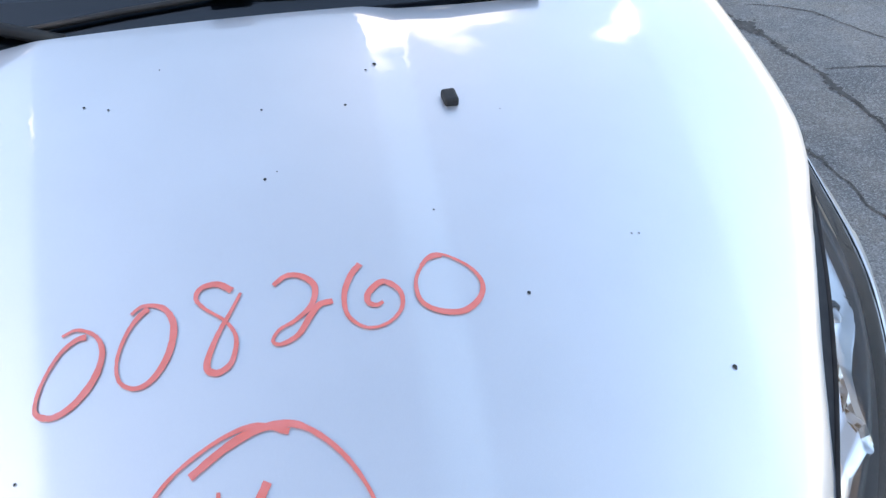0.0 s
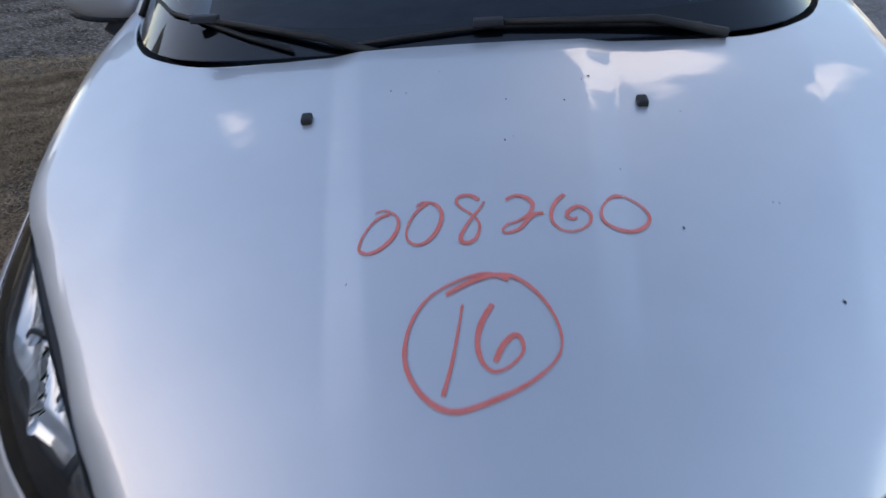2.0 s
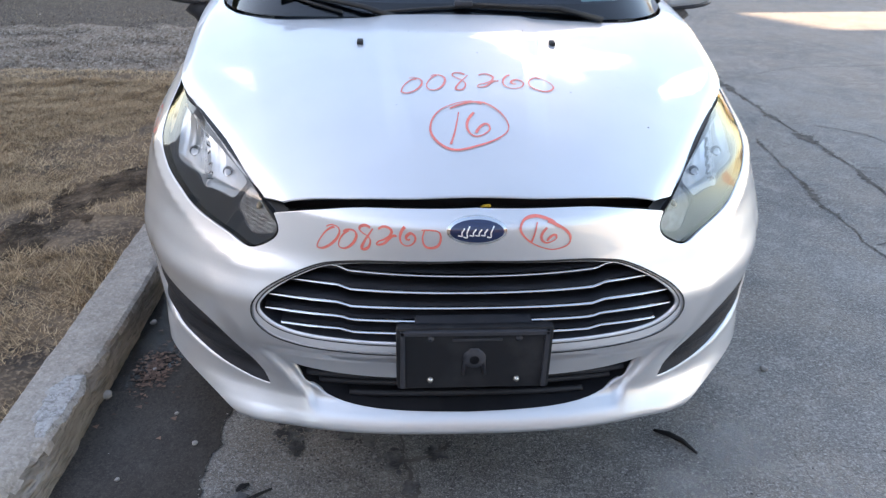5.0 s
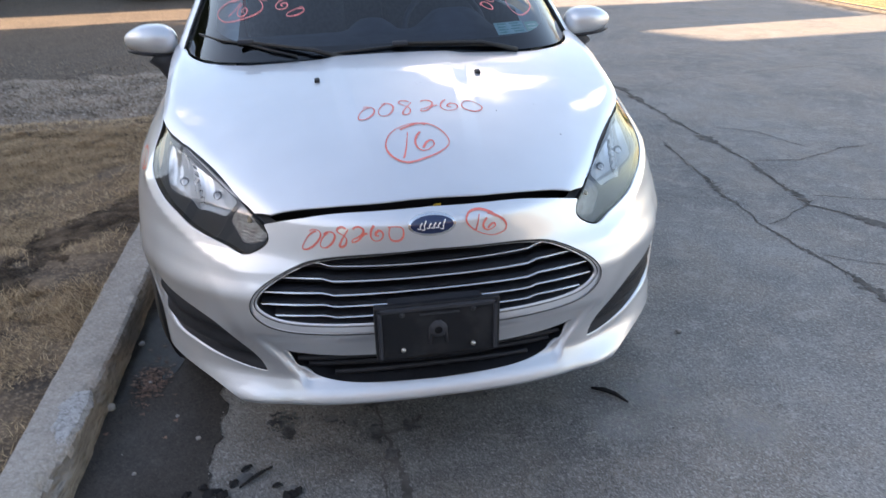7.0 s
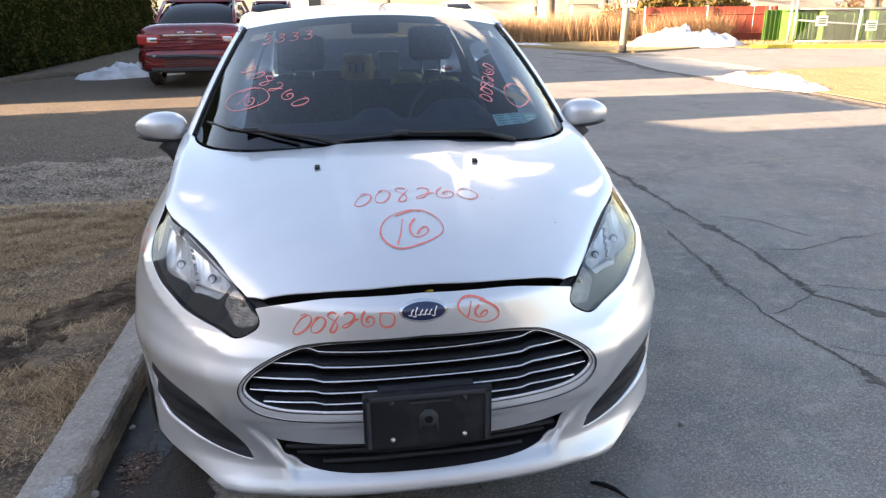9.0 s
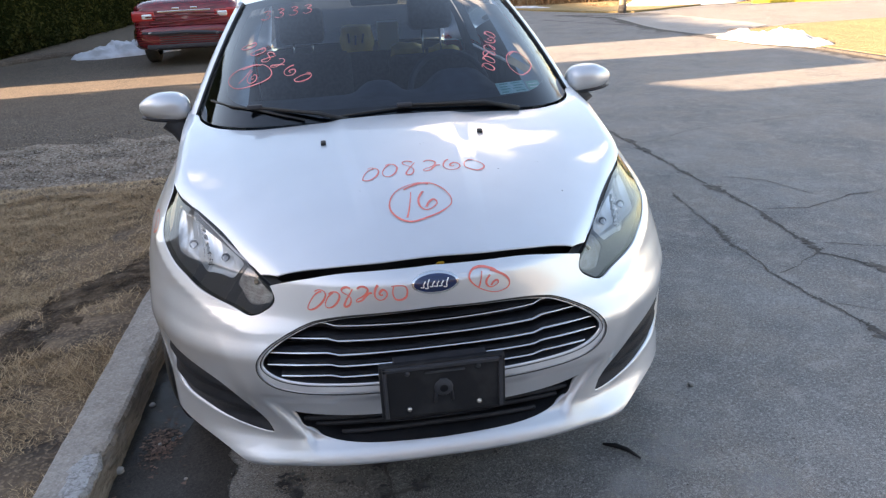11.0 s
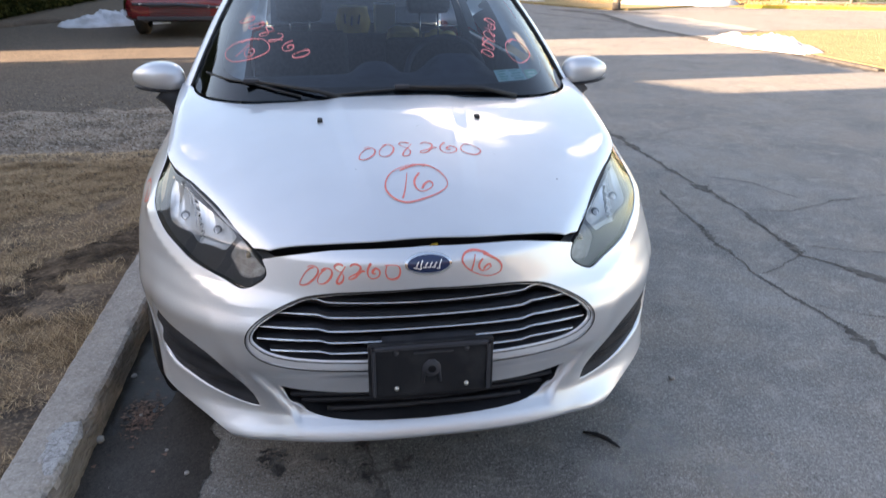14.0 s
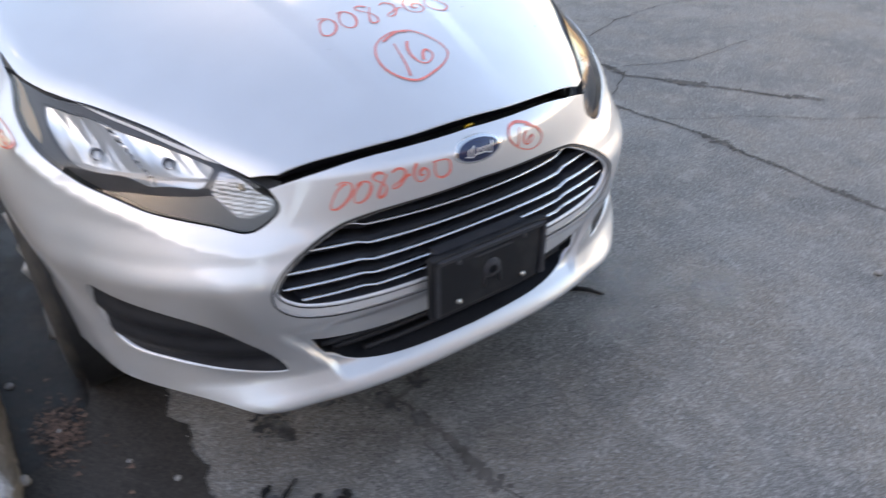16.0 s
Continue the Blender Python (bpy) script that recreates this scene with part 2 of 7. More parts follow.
SOIL = material("bare soil and thatch", (0.055, 0.039, 0.028), 0.95, second=(0.22, 0.150, 0.096), scale=4.0, fine=(0.33, 0.235, 0.15), finescale=70, bump=1.0, bumpscale=35, detail=8)
GRAVEL = material("grey gravel", (0.09, 0.066, 0.047), 0.95, second=(0.25, 0.195, 0.148), scale=3, fine=(0.46, 0.40, 0.34), finescale=40, bump=0.9, bumpscale=40, detail=8)
LOT = stony("dusty side lane asphalt", (0.050, 0.034, 0.022), (0.108, 0.077, 0.052), (0.021, 0.0155, 0.011), (0.23, 0.18, 0.135), 1.8, 45.0, 0.92, dusty=(0.080, 0.061, 0.046))
LAWN = material("dry winter lawn", (0.27, 0.195, 0.085), 0.95, second=(0.20, 0.15, 0.065), scale=1.5, fine=(0.42, 0.34, 0.18), finescale=30, bump=0.7, bumpscale=30)
SNOW = material("old snow", (0.72, 0.73, 0.76), 0.7, second=(0.48, 0.47, 0.47), scale=3, bump=0.5, bumpscale=12)
def islands(m, *colours):
    """Gives each loose piece of a mesh one of several colours."""
    n, l = m.node_tree.nodes, m.node_tree.links
    g, r = n.new("ShaderNodeNewGeometry"), n.new("ShaderNodeValToRGB")
    for k, c in enumerate(colours):
        e = r.color_ramp.elements[k] if k < 2 else r.color_ramp.elements.new(1.0)
        e.color = (*c, 1)
    for k in range(len(colours)):
        r.color_ramp.elements[k].position = k / (len(colours) - 1)
    l.new(g.outputs["Random Per Island"], r.inputs["Fac"])
    l.new(r.outputs["Color"], n["Principled BSDF"].inputs["Base Color"])
    return m


STRAW = material("dry grass blades", (0.40, 0.285, 0.165), 0.9, second=(0.22, 0.145, 0.08), scale=3)
REED = material("tall dry reeds", (0.42, 0.27, 0.13), 0.9, second=(0.30, 0.17, 0.08), scale=1.2)
TRIM = material("pale grey pillar trim", (0.40, 0.45, 0.45), 0.8, second=(0.46, 0.51, 0.51), scale=30)
HEDGEIN = material("near-black hedge shade", (0.007, 0.010, 0.003), 0.95, second=(0.013, 0.016, 0.005), scale=6, spec=0.0)
LEAF = material("clipped conifer hedge", (0.016, 0.021, 0.005), 0.95, second=(0.060, 0.056, 0.014), scale=1.6, spec=0.1)
JUNIPER = material("bronzed juniper", (0.26, 0.17, 0.05), 0.9, second=(0.13, 0.11, 0.035), scale=2.0, spec=0.15)
POLEW = material("weathered pole wood", (0.40, 0.34, 0.25), 0.9, second=(0.30, 0.25, 0.18), scale=8, bump=0.4, bumpscale=25, stretch=(1, 1, 0.2))
BARK = material("grey bark", (0.23, 0.19, 0.15), 0.95, second=(0.13, 0.105, 0.085), scale=9, bump=0.8, bumpscale=20, stretch=(1, 1, 0.25))
REDWOOD = material("red stained boards", (0.36, 0.075, 0.045), 0.8, second=(0.27, 0.055, 0.035), scale=5, stretch=(3, 3, 0.4))
GREENM = material("green painted metal", (0.045, 0.125, 0.016), 0.7, second=(0.065, 0.145, 0.025), scale=4)
GALV = material("galvanised steel", (0.55, 0.55, 0.54), 0.45, 0.6, second=(0.45, 0.45, 0.44), scale=12)
YELLOWK = material("yellow kerb paint", (0.70, 0.52, 0.03), 0.7, second=(0.55, 0.42, 0.06), scale=8)
SIDING = material("white board siding", (0.74, 0.73, 0.70), 0.7, second=(0.66, 0.65, 0.62), scale=2)
ROOFM = material("tan roof shingles", (0.40, 0.32, 0.25), 0.9, second=(0.33, 0.26, 0.2), scale=3, bump=0.4, bumpscale=30)
PANE = material("house window pane", (0.05, 0.06, 0.07), 0.08)
REDCAR = material("dark red car paint", (0.115, 0.005, 0.010), 0.22, 0.30, 1.0, second=(0.24, 0.020, 0.028), scale=9, stretch=(0.6, 1, 7), bump=0.5, bumpscale=5)
TAIL = material("red tail lamp", (0.42, 0.02, 0.02), 0.15, coat=1.0)
WHITEP = material("white car paint", (0.78, 0.78, 0.77), 0.3, coat=0.9)
CARGLASS = material("dark car glass", (0.012, 0.014, 0.016), 0.05, coat=0.5)
SIGNW = material("white sign face", (0.80, 0.80, 0.78), 0.45)
INK = material("black sign ink", (0.02, 0.02, 0.02), 0.5)
STONE = material("loose grey pebble", (0.36, 0.34, 0.32), 0.9, second=(0.22, 0.21, 0.2), scale=30)
GRIT = material("pale road grit", (0.46, 0.44, 0.41), 0.9, second=(0.30, 0.28, 0.26), scale=40)
DARKBROWN = material("dark brown road tone", (0.040, 0.036, 0.033), 0.75, second=(0.085, 0.076, 0.068), scale=30)


def film(m, scale, lo, hi, most):
    """Lets the ground show through a thin patchy layer."""
    n, l = m.node_tree.nodes, m.node_tree.links
    t, r = n.new("ShaderNodeTexNoise"), n.new("ShaderNodeMapRange")
    t.inputs["Scale"].default_value, t.inputs["Detail"].default_value, t.inputs["Roughness"].default_value = scale, 8, 0.7
    r.inputs["From Min"].default_value, r.inputs["From Max"].default_value, r.inputs["To Max"].default_value = lo, hi, most
    l.new(n["Mapping"].outputs[0], t.inputs["Vector"])
    l.new(t.outputs["Fac"], r.inputs["Value"])
    l.new(r.outputs[0], n["Principled BSDF"].inputs["Alpha"])
    return m


film(DUST, 30, 0.25, 0.75, 0.75)


def faded(m, radius):
    """Thins a layer out towards its rim."""
    n, l = m.node_tree.nodes, m.node_tree.links
    a = n["Principled BSDF"].inputs["Alpha"]
    far, r, x = n.new("ShaderNodeVectorMath"), n.new("ShaderNodeMapRange"), n.new("ShaderNodeMath")
    far.operation, x.operation = "LENGTH", "MULTIPLY"
    r.interpolation_type = "SMOOTHSTEP"
    r.inputs["From Min"].default_value, r.inputs["From Max"].default_value, r.inputs["To Min"].default_value, r.inputs["To Max"].default_value = 0.1 * radius, radius, 1.0, 0.0
    l.new(n["Texture Coordinate"].outputs["Object"], far.inputs[0])
    l.new(far.outputs["Value"], r.inputs["Value"])
    l.new(a.links[0].from_socket, x.inputs[0])
    l.new(r.outputs[0], x.inputs[1])
    l.new(x.outputs[0], a)


faded(DUST, 0.17)
PUDDLE = film(material("shallow gutter water", (0.012, 0.0105, 0.010), 0.24, second=(0.020, 0.017, 0.015), scale=6, bump=0.12, bumpscale=22, spec=0.3), 5.0, 0.36, 0.62, 0.75)
MUD = film(material("wet dark mud", (0.030, 0.021, 0.015), 0.95, second=(0.072, 0.050, 0.034), scale=14, bump=1.0, bumpscale=45, spec=0.12), 9, 0.32, 0.62, 0.80)
ROADFILM = film(material("thin dark road film", (0.045, 0.040, 0.036), 0.7, second=(0.075, 0.066, 0.058), scale=20), 7, 0.25, 0.66, 0.42)
faded(ROADFILM, 0.60)
BACKDROP = material("plain brown backdrop", (0.22, 0.20, 0.18), 0.95, second=(0.32, 0.30, 0.275), scale=0.35, stretch=(1, 1, 0.3), detail=8)
TWIG = material("wet dark twig", (0.012, 0.011, 0.012), 0.7, spec=0.2)
islands(STRAW, (0.125, 0.080, 0.045), (0.30, 0.195, 0.108), (0.52, 0.36, 0.205), (0.72, 0.54, 0.33))
islands(DEADLEAF, (0.05, 0.032, 0.026), (0.12, 0.074, 0.056), (0.21, 0.13, 0.095))
islands(REED, (0.26, 0.145, 0.075), (0.40, 0.245, 0.13), (0.52, 0.36, 0.21))
BROWNB = material("brown brick", (0.30, 0.225, 0.185), 0.9, second=(0.36, 0.275, 0.23), scale=5)
BRICKM = material("pale painted brick", (0.38, 0.365, 0.34), 0.9, second=(0.32, 0.305, 0.285), scale=6)

# ---- mesh helpers ----
def mesh_of(name, verts, faces, mat, normals=None, smooth=True):
    me = bpy.data.meshes.new(name)
    me.from_pydata([tuple(v) for v in verts], [], faces)
    me.materials.append(mat)
    if smooth:
        me.polygons.foreach_set("use_smooth", [True] * len(me.polygons))
    if normals is not None:
        me.normals_split_custom_set_from_vertices([tuple(v) for v in normals])
    me.update()
    return me


def thing(name, label, category, at=(0, 0, 0), group="", kind=""):
    ob = new(name)
    ob.empty_display_size = 0.1
    ob.location = at
    return tagged(ob, label, category, group, kind)


def part(name, bm, mat, parent, label="", smooth=False):
    """One mesh object under a thing or a part, its vertices in the parent's space."""
    if isinstance(bm, bpy.types.Mesh):
        me = bm
    else:
        me = bpy.data.meshes.new(name)
        bm.to_mesh(me)
        bm.free()
        me.materials.append(mat)
        if smooth:
            me.polygons.foreach_set("use_smooth", [True] * len(me.polygons))
    ob = new(name, me)
    ob.parent = parent
    if label:
        ob["label"] = label
    return ob


def single(name, bm, mat, label, category, kind="", group="", smooth=False, at=(0, 0, 0)):
    ob = part(name, bm, mat, None, smooth=smooth)
    ob.location = at
    return tagged(ob, label, category, group, kind)


def box(bm, x0, x1, y0, y1, z0, z1, bevel=0.0, segs=2, m=None):
    r = bmesh.ops.create_cube(bm, size=1)
    vs = r["verts"]
    bmesh.ops.scale(bm, vec=(abs(x1 - x0), abs(y1 - y0), abs(z1 - z0)), verts=vs)
    bmesh.ops.translate(bm, vec=((x0 + x1) / 2, (y0 + y1) / 2, (z0 + z1) / 2), verts=vs)
    if bevel:
        es = list({e for v in vs for e in v.link_edges})
        out = bmesh.ops.bevel(bm, geom=es, offset=bevel, segments=segs, affect="EDGES", profile=0.6)
        vs = list({v for f in out["faces"] for v in f.verts} | {v for v in vs if v.is_valid})
    if m is not None:
        bmesh.ops.transform(bm, matrix=m, verts=vs)
    return bm


def bx(*a, **k):
    return box(bmesh.new(), *a, **k)


def tube(bm, pts, rad, sides=8, cap=True):
    """A round bar along points; rad is a number or one for each point."""
    pts = [Vector(p) for p in pts]
    rads = rad if isinstance(rad, (list, tuple)) else [rad] * len(pts)
    rings, up = [], None
    for i, p in enumerate(pts):
        d = (pts[min(i + 1, len(pts) - 1)] - pts[max(i - 1, 0)]).normalized()
        if up is None:
            up = Vector((0, 0, 1)) if abs(d.z) < 0.9 else Vector((1, 0, 0))
        a = d.cross(up).normalized()
        up = a.cross(d).normalized()
        rings.append([bm.verts.new(p + (a * math.cos(2 * math.pi * k / sides) + up * math.sin(2 * math.pi * k / sides)) * rads[i]) for k in range(sides)])
    for r0, r1 in zip(rings, rings[1:]):
        for k in range(sides):
            bm.faces.new((r0[k], r0[(k + 1) % sides], r1[(k + 1) % sides], r1[k]))
    if cap:
        bm.faces.new(list(reversed(rings[0])))
        bm.faces.new(rings[-1])
    return bm


def lathe(bm, prof, sides=32, axis="x", at=(0, 0, 0)):
    """Turns a profile of (along, radius) round an axis."""
    rings = []
    for s, r in prof:
        ring = []
        for k in range(sides):
            c, q = r * math.cos(2 * math.pi * k / sides), r * math.sin(2 * math.pi * k / sides)
            p = (s, c, q) if axis == "x" else ((c, s, q) if axis == "y" else (c, q, s))
            ring.append(bm.verts.new(Vector(p) + Vector(at)))
        rings.append(ring)
    for r0, r1 in zip(rings, rings[1:]):
        for k in range(sides):
            bm.faces.new((r0[k], r0[(k + 1) % sides], r1[(k + 1) % sides], r1[k]))
    bmesh.ops.recalc_face_normals(bm, faces=bm.faces[:])
    return bm


def grid_mesh(name, f, nu, nv, mat, closed_u=False):
    """A smooth sheet f(s, t), s and t from 0 to 1."""
    vs = [f(i / nu, j / nv) for j in range(nv + 1) for i in range(nu + 1)]
    fs = [(j * (nu + 1) + i, j * (nu + 1) + i + 1, (j + 1) * (nu + 1) + i + 1, (j + 1) * (nu + 1) + i) for j in range(nv) for i in range(nu)]
    return mesh_of(name, vs, fs, mat)


def dense(loop, step, closed=True):
    """A polyline with points about a step apart."""
    out, n = [], len(loop)
    for i in range(n if closed else n - 1):
        a, b = loop[i], loop[(i + 1) % n]
        k = max(1, round(math.dist(a, b) / step))
        out += [(a[0] + (b[0] - a[0]) * j / k, a[1] + (b[1] - a[1]) * j / k) for j in range(k)]
    return out if closed else out + [loop[-1]]


def rounded(loop, closed=True, per=6):
    """A smooth curve (Catmull-Rom) through the points of a loop."""
    n, out = len(loop), []
    for i in range(n if closed else n - 1):
        if closed:
            a, b, c, d = (loop[(i + k - 1) % n] for k in range(4))
        else:
            a, b, c, d = loop[max(i - 1, 0)], loop[i], loop[i + 1], loop[min(i + 2, n - 1)]
        for j in range(per):
            t = j / per
            out.append(tuple(0.5 * (2 * b[q] + (c[q] - a[q]) * t + (2 * a[q] - 5 * b[q] + 4 * c[q] - d[q]) * t * t + (3 * b[q] - a[q] - 3 * c[q] + d[q]) * t ** 3) for q in range(len(b))))
    return out if closed else out + [loop[-1]]


def inside(p, loop):
    r, n = False, len(loop)
    for i in range(n):
        (x0, y0), (x1, y1) = loop[i], loop[i - 1]
        if (y0 > p[1]) != (y1 > p[1]) and p[0] < (x1 - x0) * (p[1] - y0) / (y1 - y0) + x0:
            r = not r
    return r


def panel(name, f, loop, mat, holes=(), step=0.014, flange=0.012, face=None, lift=0.0):
    """A curved sheet f(u, v) cut along a loop, with holes, and edges turned inwards by the flange. face: a rough outward direction at a point."""
    from mathutils.geometry import delaunay_2d_cdt
    loops = [dense(q, step * 0.7) for q in (loop, *holes)]
    pts, edges = [], []
    for q in loops:
        k = len(pts)
        pts += q
        edges += [(k + i, k + (i + 1) % len(q)) for i in range(len(q))]
    edge_pts = np.array(pts)
    us, vs = [p[0] for p in loops[0]], [p[1] for p in loops[0]]
    rows = []
    for j in range(int((max(vs) - min(vs)) / step) + 1):
        for i in range(int((max(us) - min(us)) / step) + 1):
            rows.append((min(us) + (i + 0.5 * (j % 2)) * step, min(vs) + j * step))
    for p in rows:
        if inside(p, loops[0]) and not any(inside(p, h) for h in loops[1:]):
            if np.min(np.abs(edge_pts - p).sum(axis=1)) > step * 0.6:
                pts.append(p)
    v2, _, tri, *_ = delaunay_2d_cdt([Vector(p) for p in pts], edges, [], 1, 1e-6)
    keep = []
    for t in tri:
        c = (sum(v2[i][0] for i in t) / 3, sum(v2[i][1] for i in t) / 3)
        if inside(c, loops[0]) and not any(inside(c, h) for h in loops[1:]):
            keep.append(tuple(t))
    h = 2e-3
    P, N = [], []
    for p in v2:
        a = Vector(f(p[0], p[1]))
        n = (Vector(f(p[0] + h, p[1])) - Vector(f(p[0] - h, p[1]))).cross(Vector(f(p[0], p[1] + h)) - Vector(f(p[0], p[1] - h)))
        n.normalize()
        if face is not None and n.dot(face(a)) < 0:
            n = -n
        P.append(a + n * lift)
        N.append(n)
    faces = []
    count = {}
    for t in keep:
        n = (P[t[1]] - P[t[0]]).cross(P[t[2]] - P[t[0]])
        t = t if n.dot(N[t[0]]) >= 0 else (t[0], t[2], t[1])
        faces.append(t)
        for i in range(3):
            count[(t[i], t[(i + 1) % 3])] = 1
    if flange:
        border = [(a, b) for a, b in count if (b, a) not in count]
        out = {}
        for a, b in border:
            w = (P[b] - P[a]).cross(N[a]).normalized()
            out[a] = out.get(a, Vector()) + w
            out[b] = out.get(b, Vector()) + w
        # a small rounded lip, then the turned edge
        i1, i2 = {}, {}
        for a, w in out.items():
            w = w.normalized()
            i1[a] = len(P)
            P.append(P[a] - N[a] * 0.003 + w * 0.0015)
            N.append((N[a] + w * 0.5).normalized())
            i2[a] = len(P)
            P.append(P[a] - N[a] * flange + w * 0.001)
            N.append(w)
        for a, b in border:
            faces.append((b, a, i1[a], i1[b]))
            faces.append((i1[b], i1[a], i2[a], i2[b]))
    return mesh_of(name, P, faces, mat, N)


def mirror_loop(half):
    """A closed loop from its right half, given from the middle's top to its bottom."""
    return half + [(-u, v) for u, v in reversed(half) if abs(u) > 1e-6]


def ribbon(f, face, line, width, lift=0.0012):
    """Verts and faces of a painted stroke of a width (number or list) on a surface."""
    P = []
    n = len(line)
    for i, p in enumerate(line):
        a, b = line[max(i - 1, 0)], line[min(i + 1, n - 1)]
        d = (b[0] - a[0], b[1] - a[1])
        k = math.hypot(*d) or 1
        w = (width[i] if isinstance(width, list) else width) / 2
        nx, ny = -d[1] / k * w, d[0] / k * w
        for s in (-1, 1):
            q = (p[0] + s * nx, p[1] + s * ny)
            c = Vector(f(*q))
            h = 2e-3
            nn = (Vector(f(q[0] + h, q[1])) - c).cross(Vector(f(q[0], q[1] + h)) - c).normalized()
            if nn.dot(face) < 0:
                nn = -nn
            P.append(c + nn * lift)
    return P, [(2 * i, 2 * i + 1, 2 * i + 3, 2 * i + 2) for i in range(n - 1)]


# Handwritten figures in a unit box, as strokes
GLYPH = {
    "0": [(0.42, 0.93), (0.65, 1.0), (0.92, 0.90), (1.0, 0.68), (0.85, 0.38), (0.55, 0.12), (0.25, 0.0), (0.03, 0.05), (0.02, 0.20), (0.15, 0.45), (0.38, 0.72), (0.62, 0.87), (0.78, 0.90)],
    "round 0": [(0.30, 0.90), (0.52, 1.0), (0.85, 0.95), (1.0, 0.72), (0.88, 0.38), (0.60, 0.10), (0.30, 0.0), (0.05, 0.10), (0.03, 0.35), (0.20, 0.65), (0.42, 0.86), (0.60, 0.96)],
    "wide 0": [(0.45, 0.97), (0.20, 0.90), (0.02, 0.60), (0.05, 0.25), (0.30, 0.05), (0.65, 0.0), (0.92, 0.15), (1.0, 0.40), (0.85, 0.70), (0.55, 0.95), (0.30, 1.0), (0.12, 0.82)],
    "square 0": [(0.04, 0.96), (0.50, 0.97), (0.88, 0.88), (1.0, 0.55), (0.92, 0.18), (0.66, 0.02), (0.34, 0.04), (0.16, 0.24), (0.10, 0.58), (0.18, 0.94)],
    "8": [(0.80, 0.90), (0.50, 1.0), (0.15, 0.97), (0.03, 0.85), (0.20, 0.72), (0.60, 0.55), (0.80, 0.35), (0.68, 0.10), (0.42, 0.0), (0.20, 0.03), (0.20, 0.15), (0.45, 0.42), (0.75, 0.66), (0.98, 0.86)],
    "2": [(0.08, 0.86), (0.30, 0.98), (0.55, 0.95), (0.74, 0.78), (0.66, 0.52), (0.38, 0.32), (0.12, 0.22), (0.0, 0.08), (0.12, 0.02), (0.40, 0.12), (0.62, 0.36), (0.78, 0.50), (1.0, 0.53)],
    "6": [(0.36, 0.97), (0.18, 0.80), (0.05, 0.52), (0.08, 0.22), (0.35, 0.02), (0.70, 0.05), (0.95, 0.25), (0.95, 0.50), (0.70, 0.66), (0.45, 0.52), (0.42, 0.38), (0.55, 0.32), (0.66, 0.36)],
    "tall 6": [(0.35, 1.0), (0.10, 0.72), (0.0, 0.42), (0.10, 0.15), (0.35, 0.02), (0.70, 0.10), (0.98, 0.30), (0.95, 0.48), (0.80, 0.53), (0.55, 0.38), (0.38, 0.15)],
    "1": [(1.0, 1.0), (0.75, 0.65), (0.45, 0.30), (0.08, 0.0)],
    "3": [(0.12, 0.90), (0.45, 1.0), (0.70, 0.84), (0.40, 0.56), (0.72, 0.44), (0.74, 0.16), (0.42, 0.0), (0.08, 0.12)],
    "O": [(0.28, 0.82), (0.45, 0.93), (0.60, 0.985), (0.75, 0.97), (0.90, 0.82), (0.99, 0.60), (0.97, 0.40), (0.80, 0.22), (0.55, 0.08), (0.30, 0.0), (0.12, 0.09), (0.01, 0.30), (0.03, 0.55), (0.15, 0.78), (0.35, 0.93), (0.55, 1.0), (0.70, 0.95)],
    "tilted O": [(0.50, 0.88), (0.62, 0.82), (0.86, 0.62), (0.99, 0.36), (0.94, 0.12), (0.66, 0.0), (0.36, 0.12), (0.12, 0.36), (0.0, 0.66), (0.08, 0.92), (0.30, 1.0), (0.56, 0.90), (0.66, 0.80)],
}


def writing(marks, f, face, mat, parent, what, lift=0.0012):
    """Handwriting on a surface, figure by figure. marks: figure, its lower left corner, the way across, the way up, stroke width."""
    rnd = random.Random(len(what) + len(marks))
    for ch, o, ax, up, w in marks:
        st = GLYPH[ch]
        line = [(o[0] + ax[0] * a + up[0] * b, o[1] + ax[1] * a + up[1] * b) for a, b in rounded(st, False, 7)]
        ph = rnd.random() * 6
        ws = [w * (0.86 + 0.30 * math.sin(ph + i * 0.11) + 0.16 * noise.noise(Vector((i * 0.7, ph, 0)))) for i in range(len(line))]
        p, q = ribbon(f, face, line, ws, lift + 0.0004 * ("O" in ch))
        part("painted_ring" if "O" in ch else "painted_figure", mesh_of("painted_figure", p, q, mat), mat, parent, what + (" ring" if "O" in ch else " figure " + ch[-1]))

# ---- the car's shapes ----
def pch(tab, i):
    """A smooth curve through column i of a table, by its first column."""
    xs = [r[0] for r in tab]
    ys = [r[i] for r in tab]
    n = len(xs)
    d = [(ys[k + 1] - ys[k]) / (xs[k + 1] - xs[k]) for k in range(n - 1)]
    m = [d[0]] + [0 if d[k - 1] * d[k] <= 0 else 2 * d[k - 1] * d[k] / (d[k - 1] + d[k]) for k in range(1, n - 1)] + [d[-1]]

    def f(x):
        x = min(max(x, xs[0]), xs[-1])
        k = 0
        while k < n - 2 and x > xs[k + 1]:
            k += 1
        h = xs[k + 1] - xs[k]
        t = (x - xs[k]) / h
        return (ys[k] * (1 + 2 * t) * (1 - t) ** 2 + m[k] * h * t * (1 - t) ** 2 + ys[k + 1] * t * t * (3 - 2 * t) + m[k + 1] * h * t * t * (t - 1))
    return f


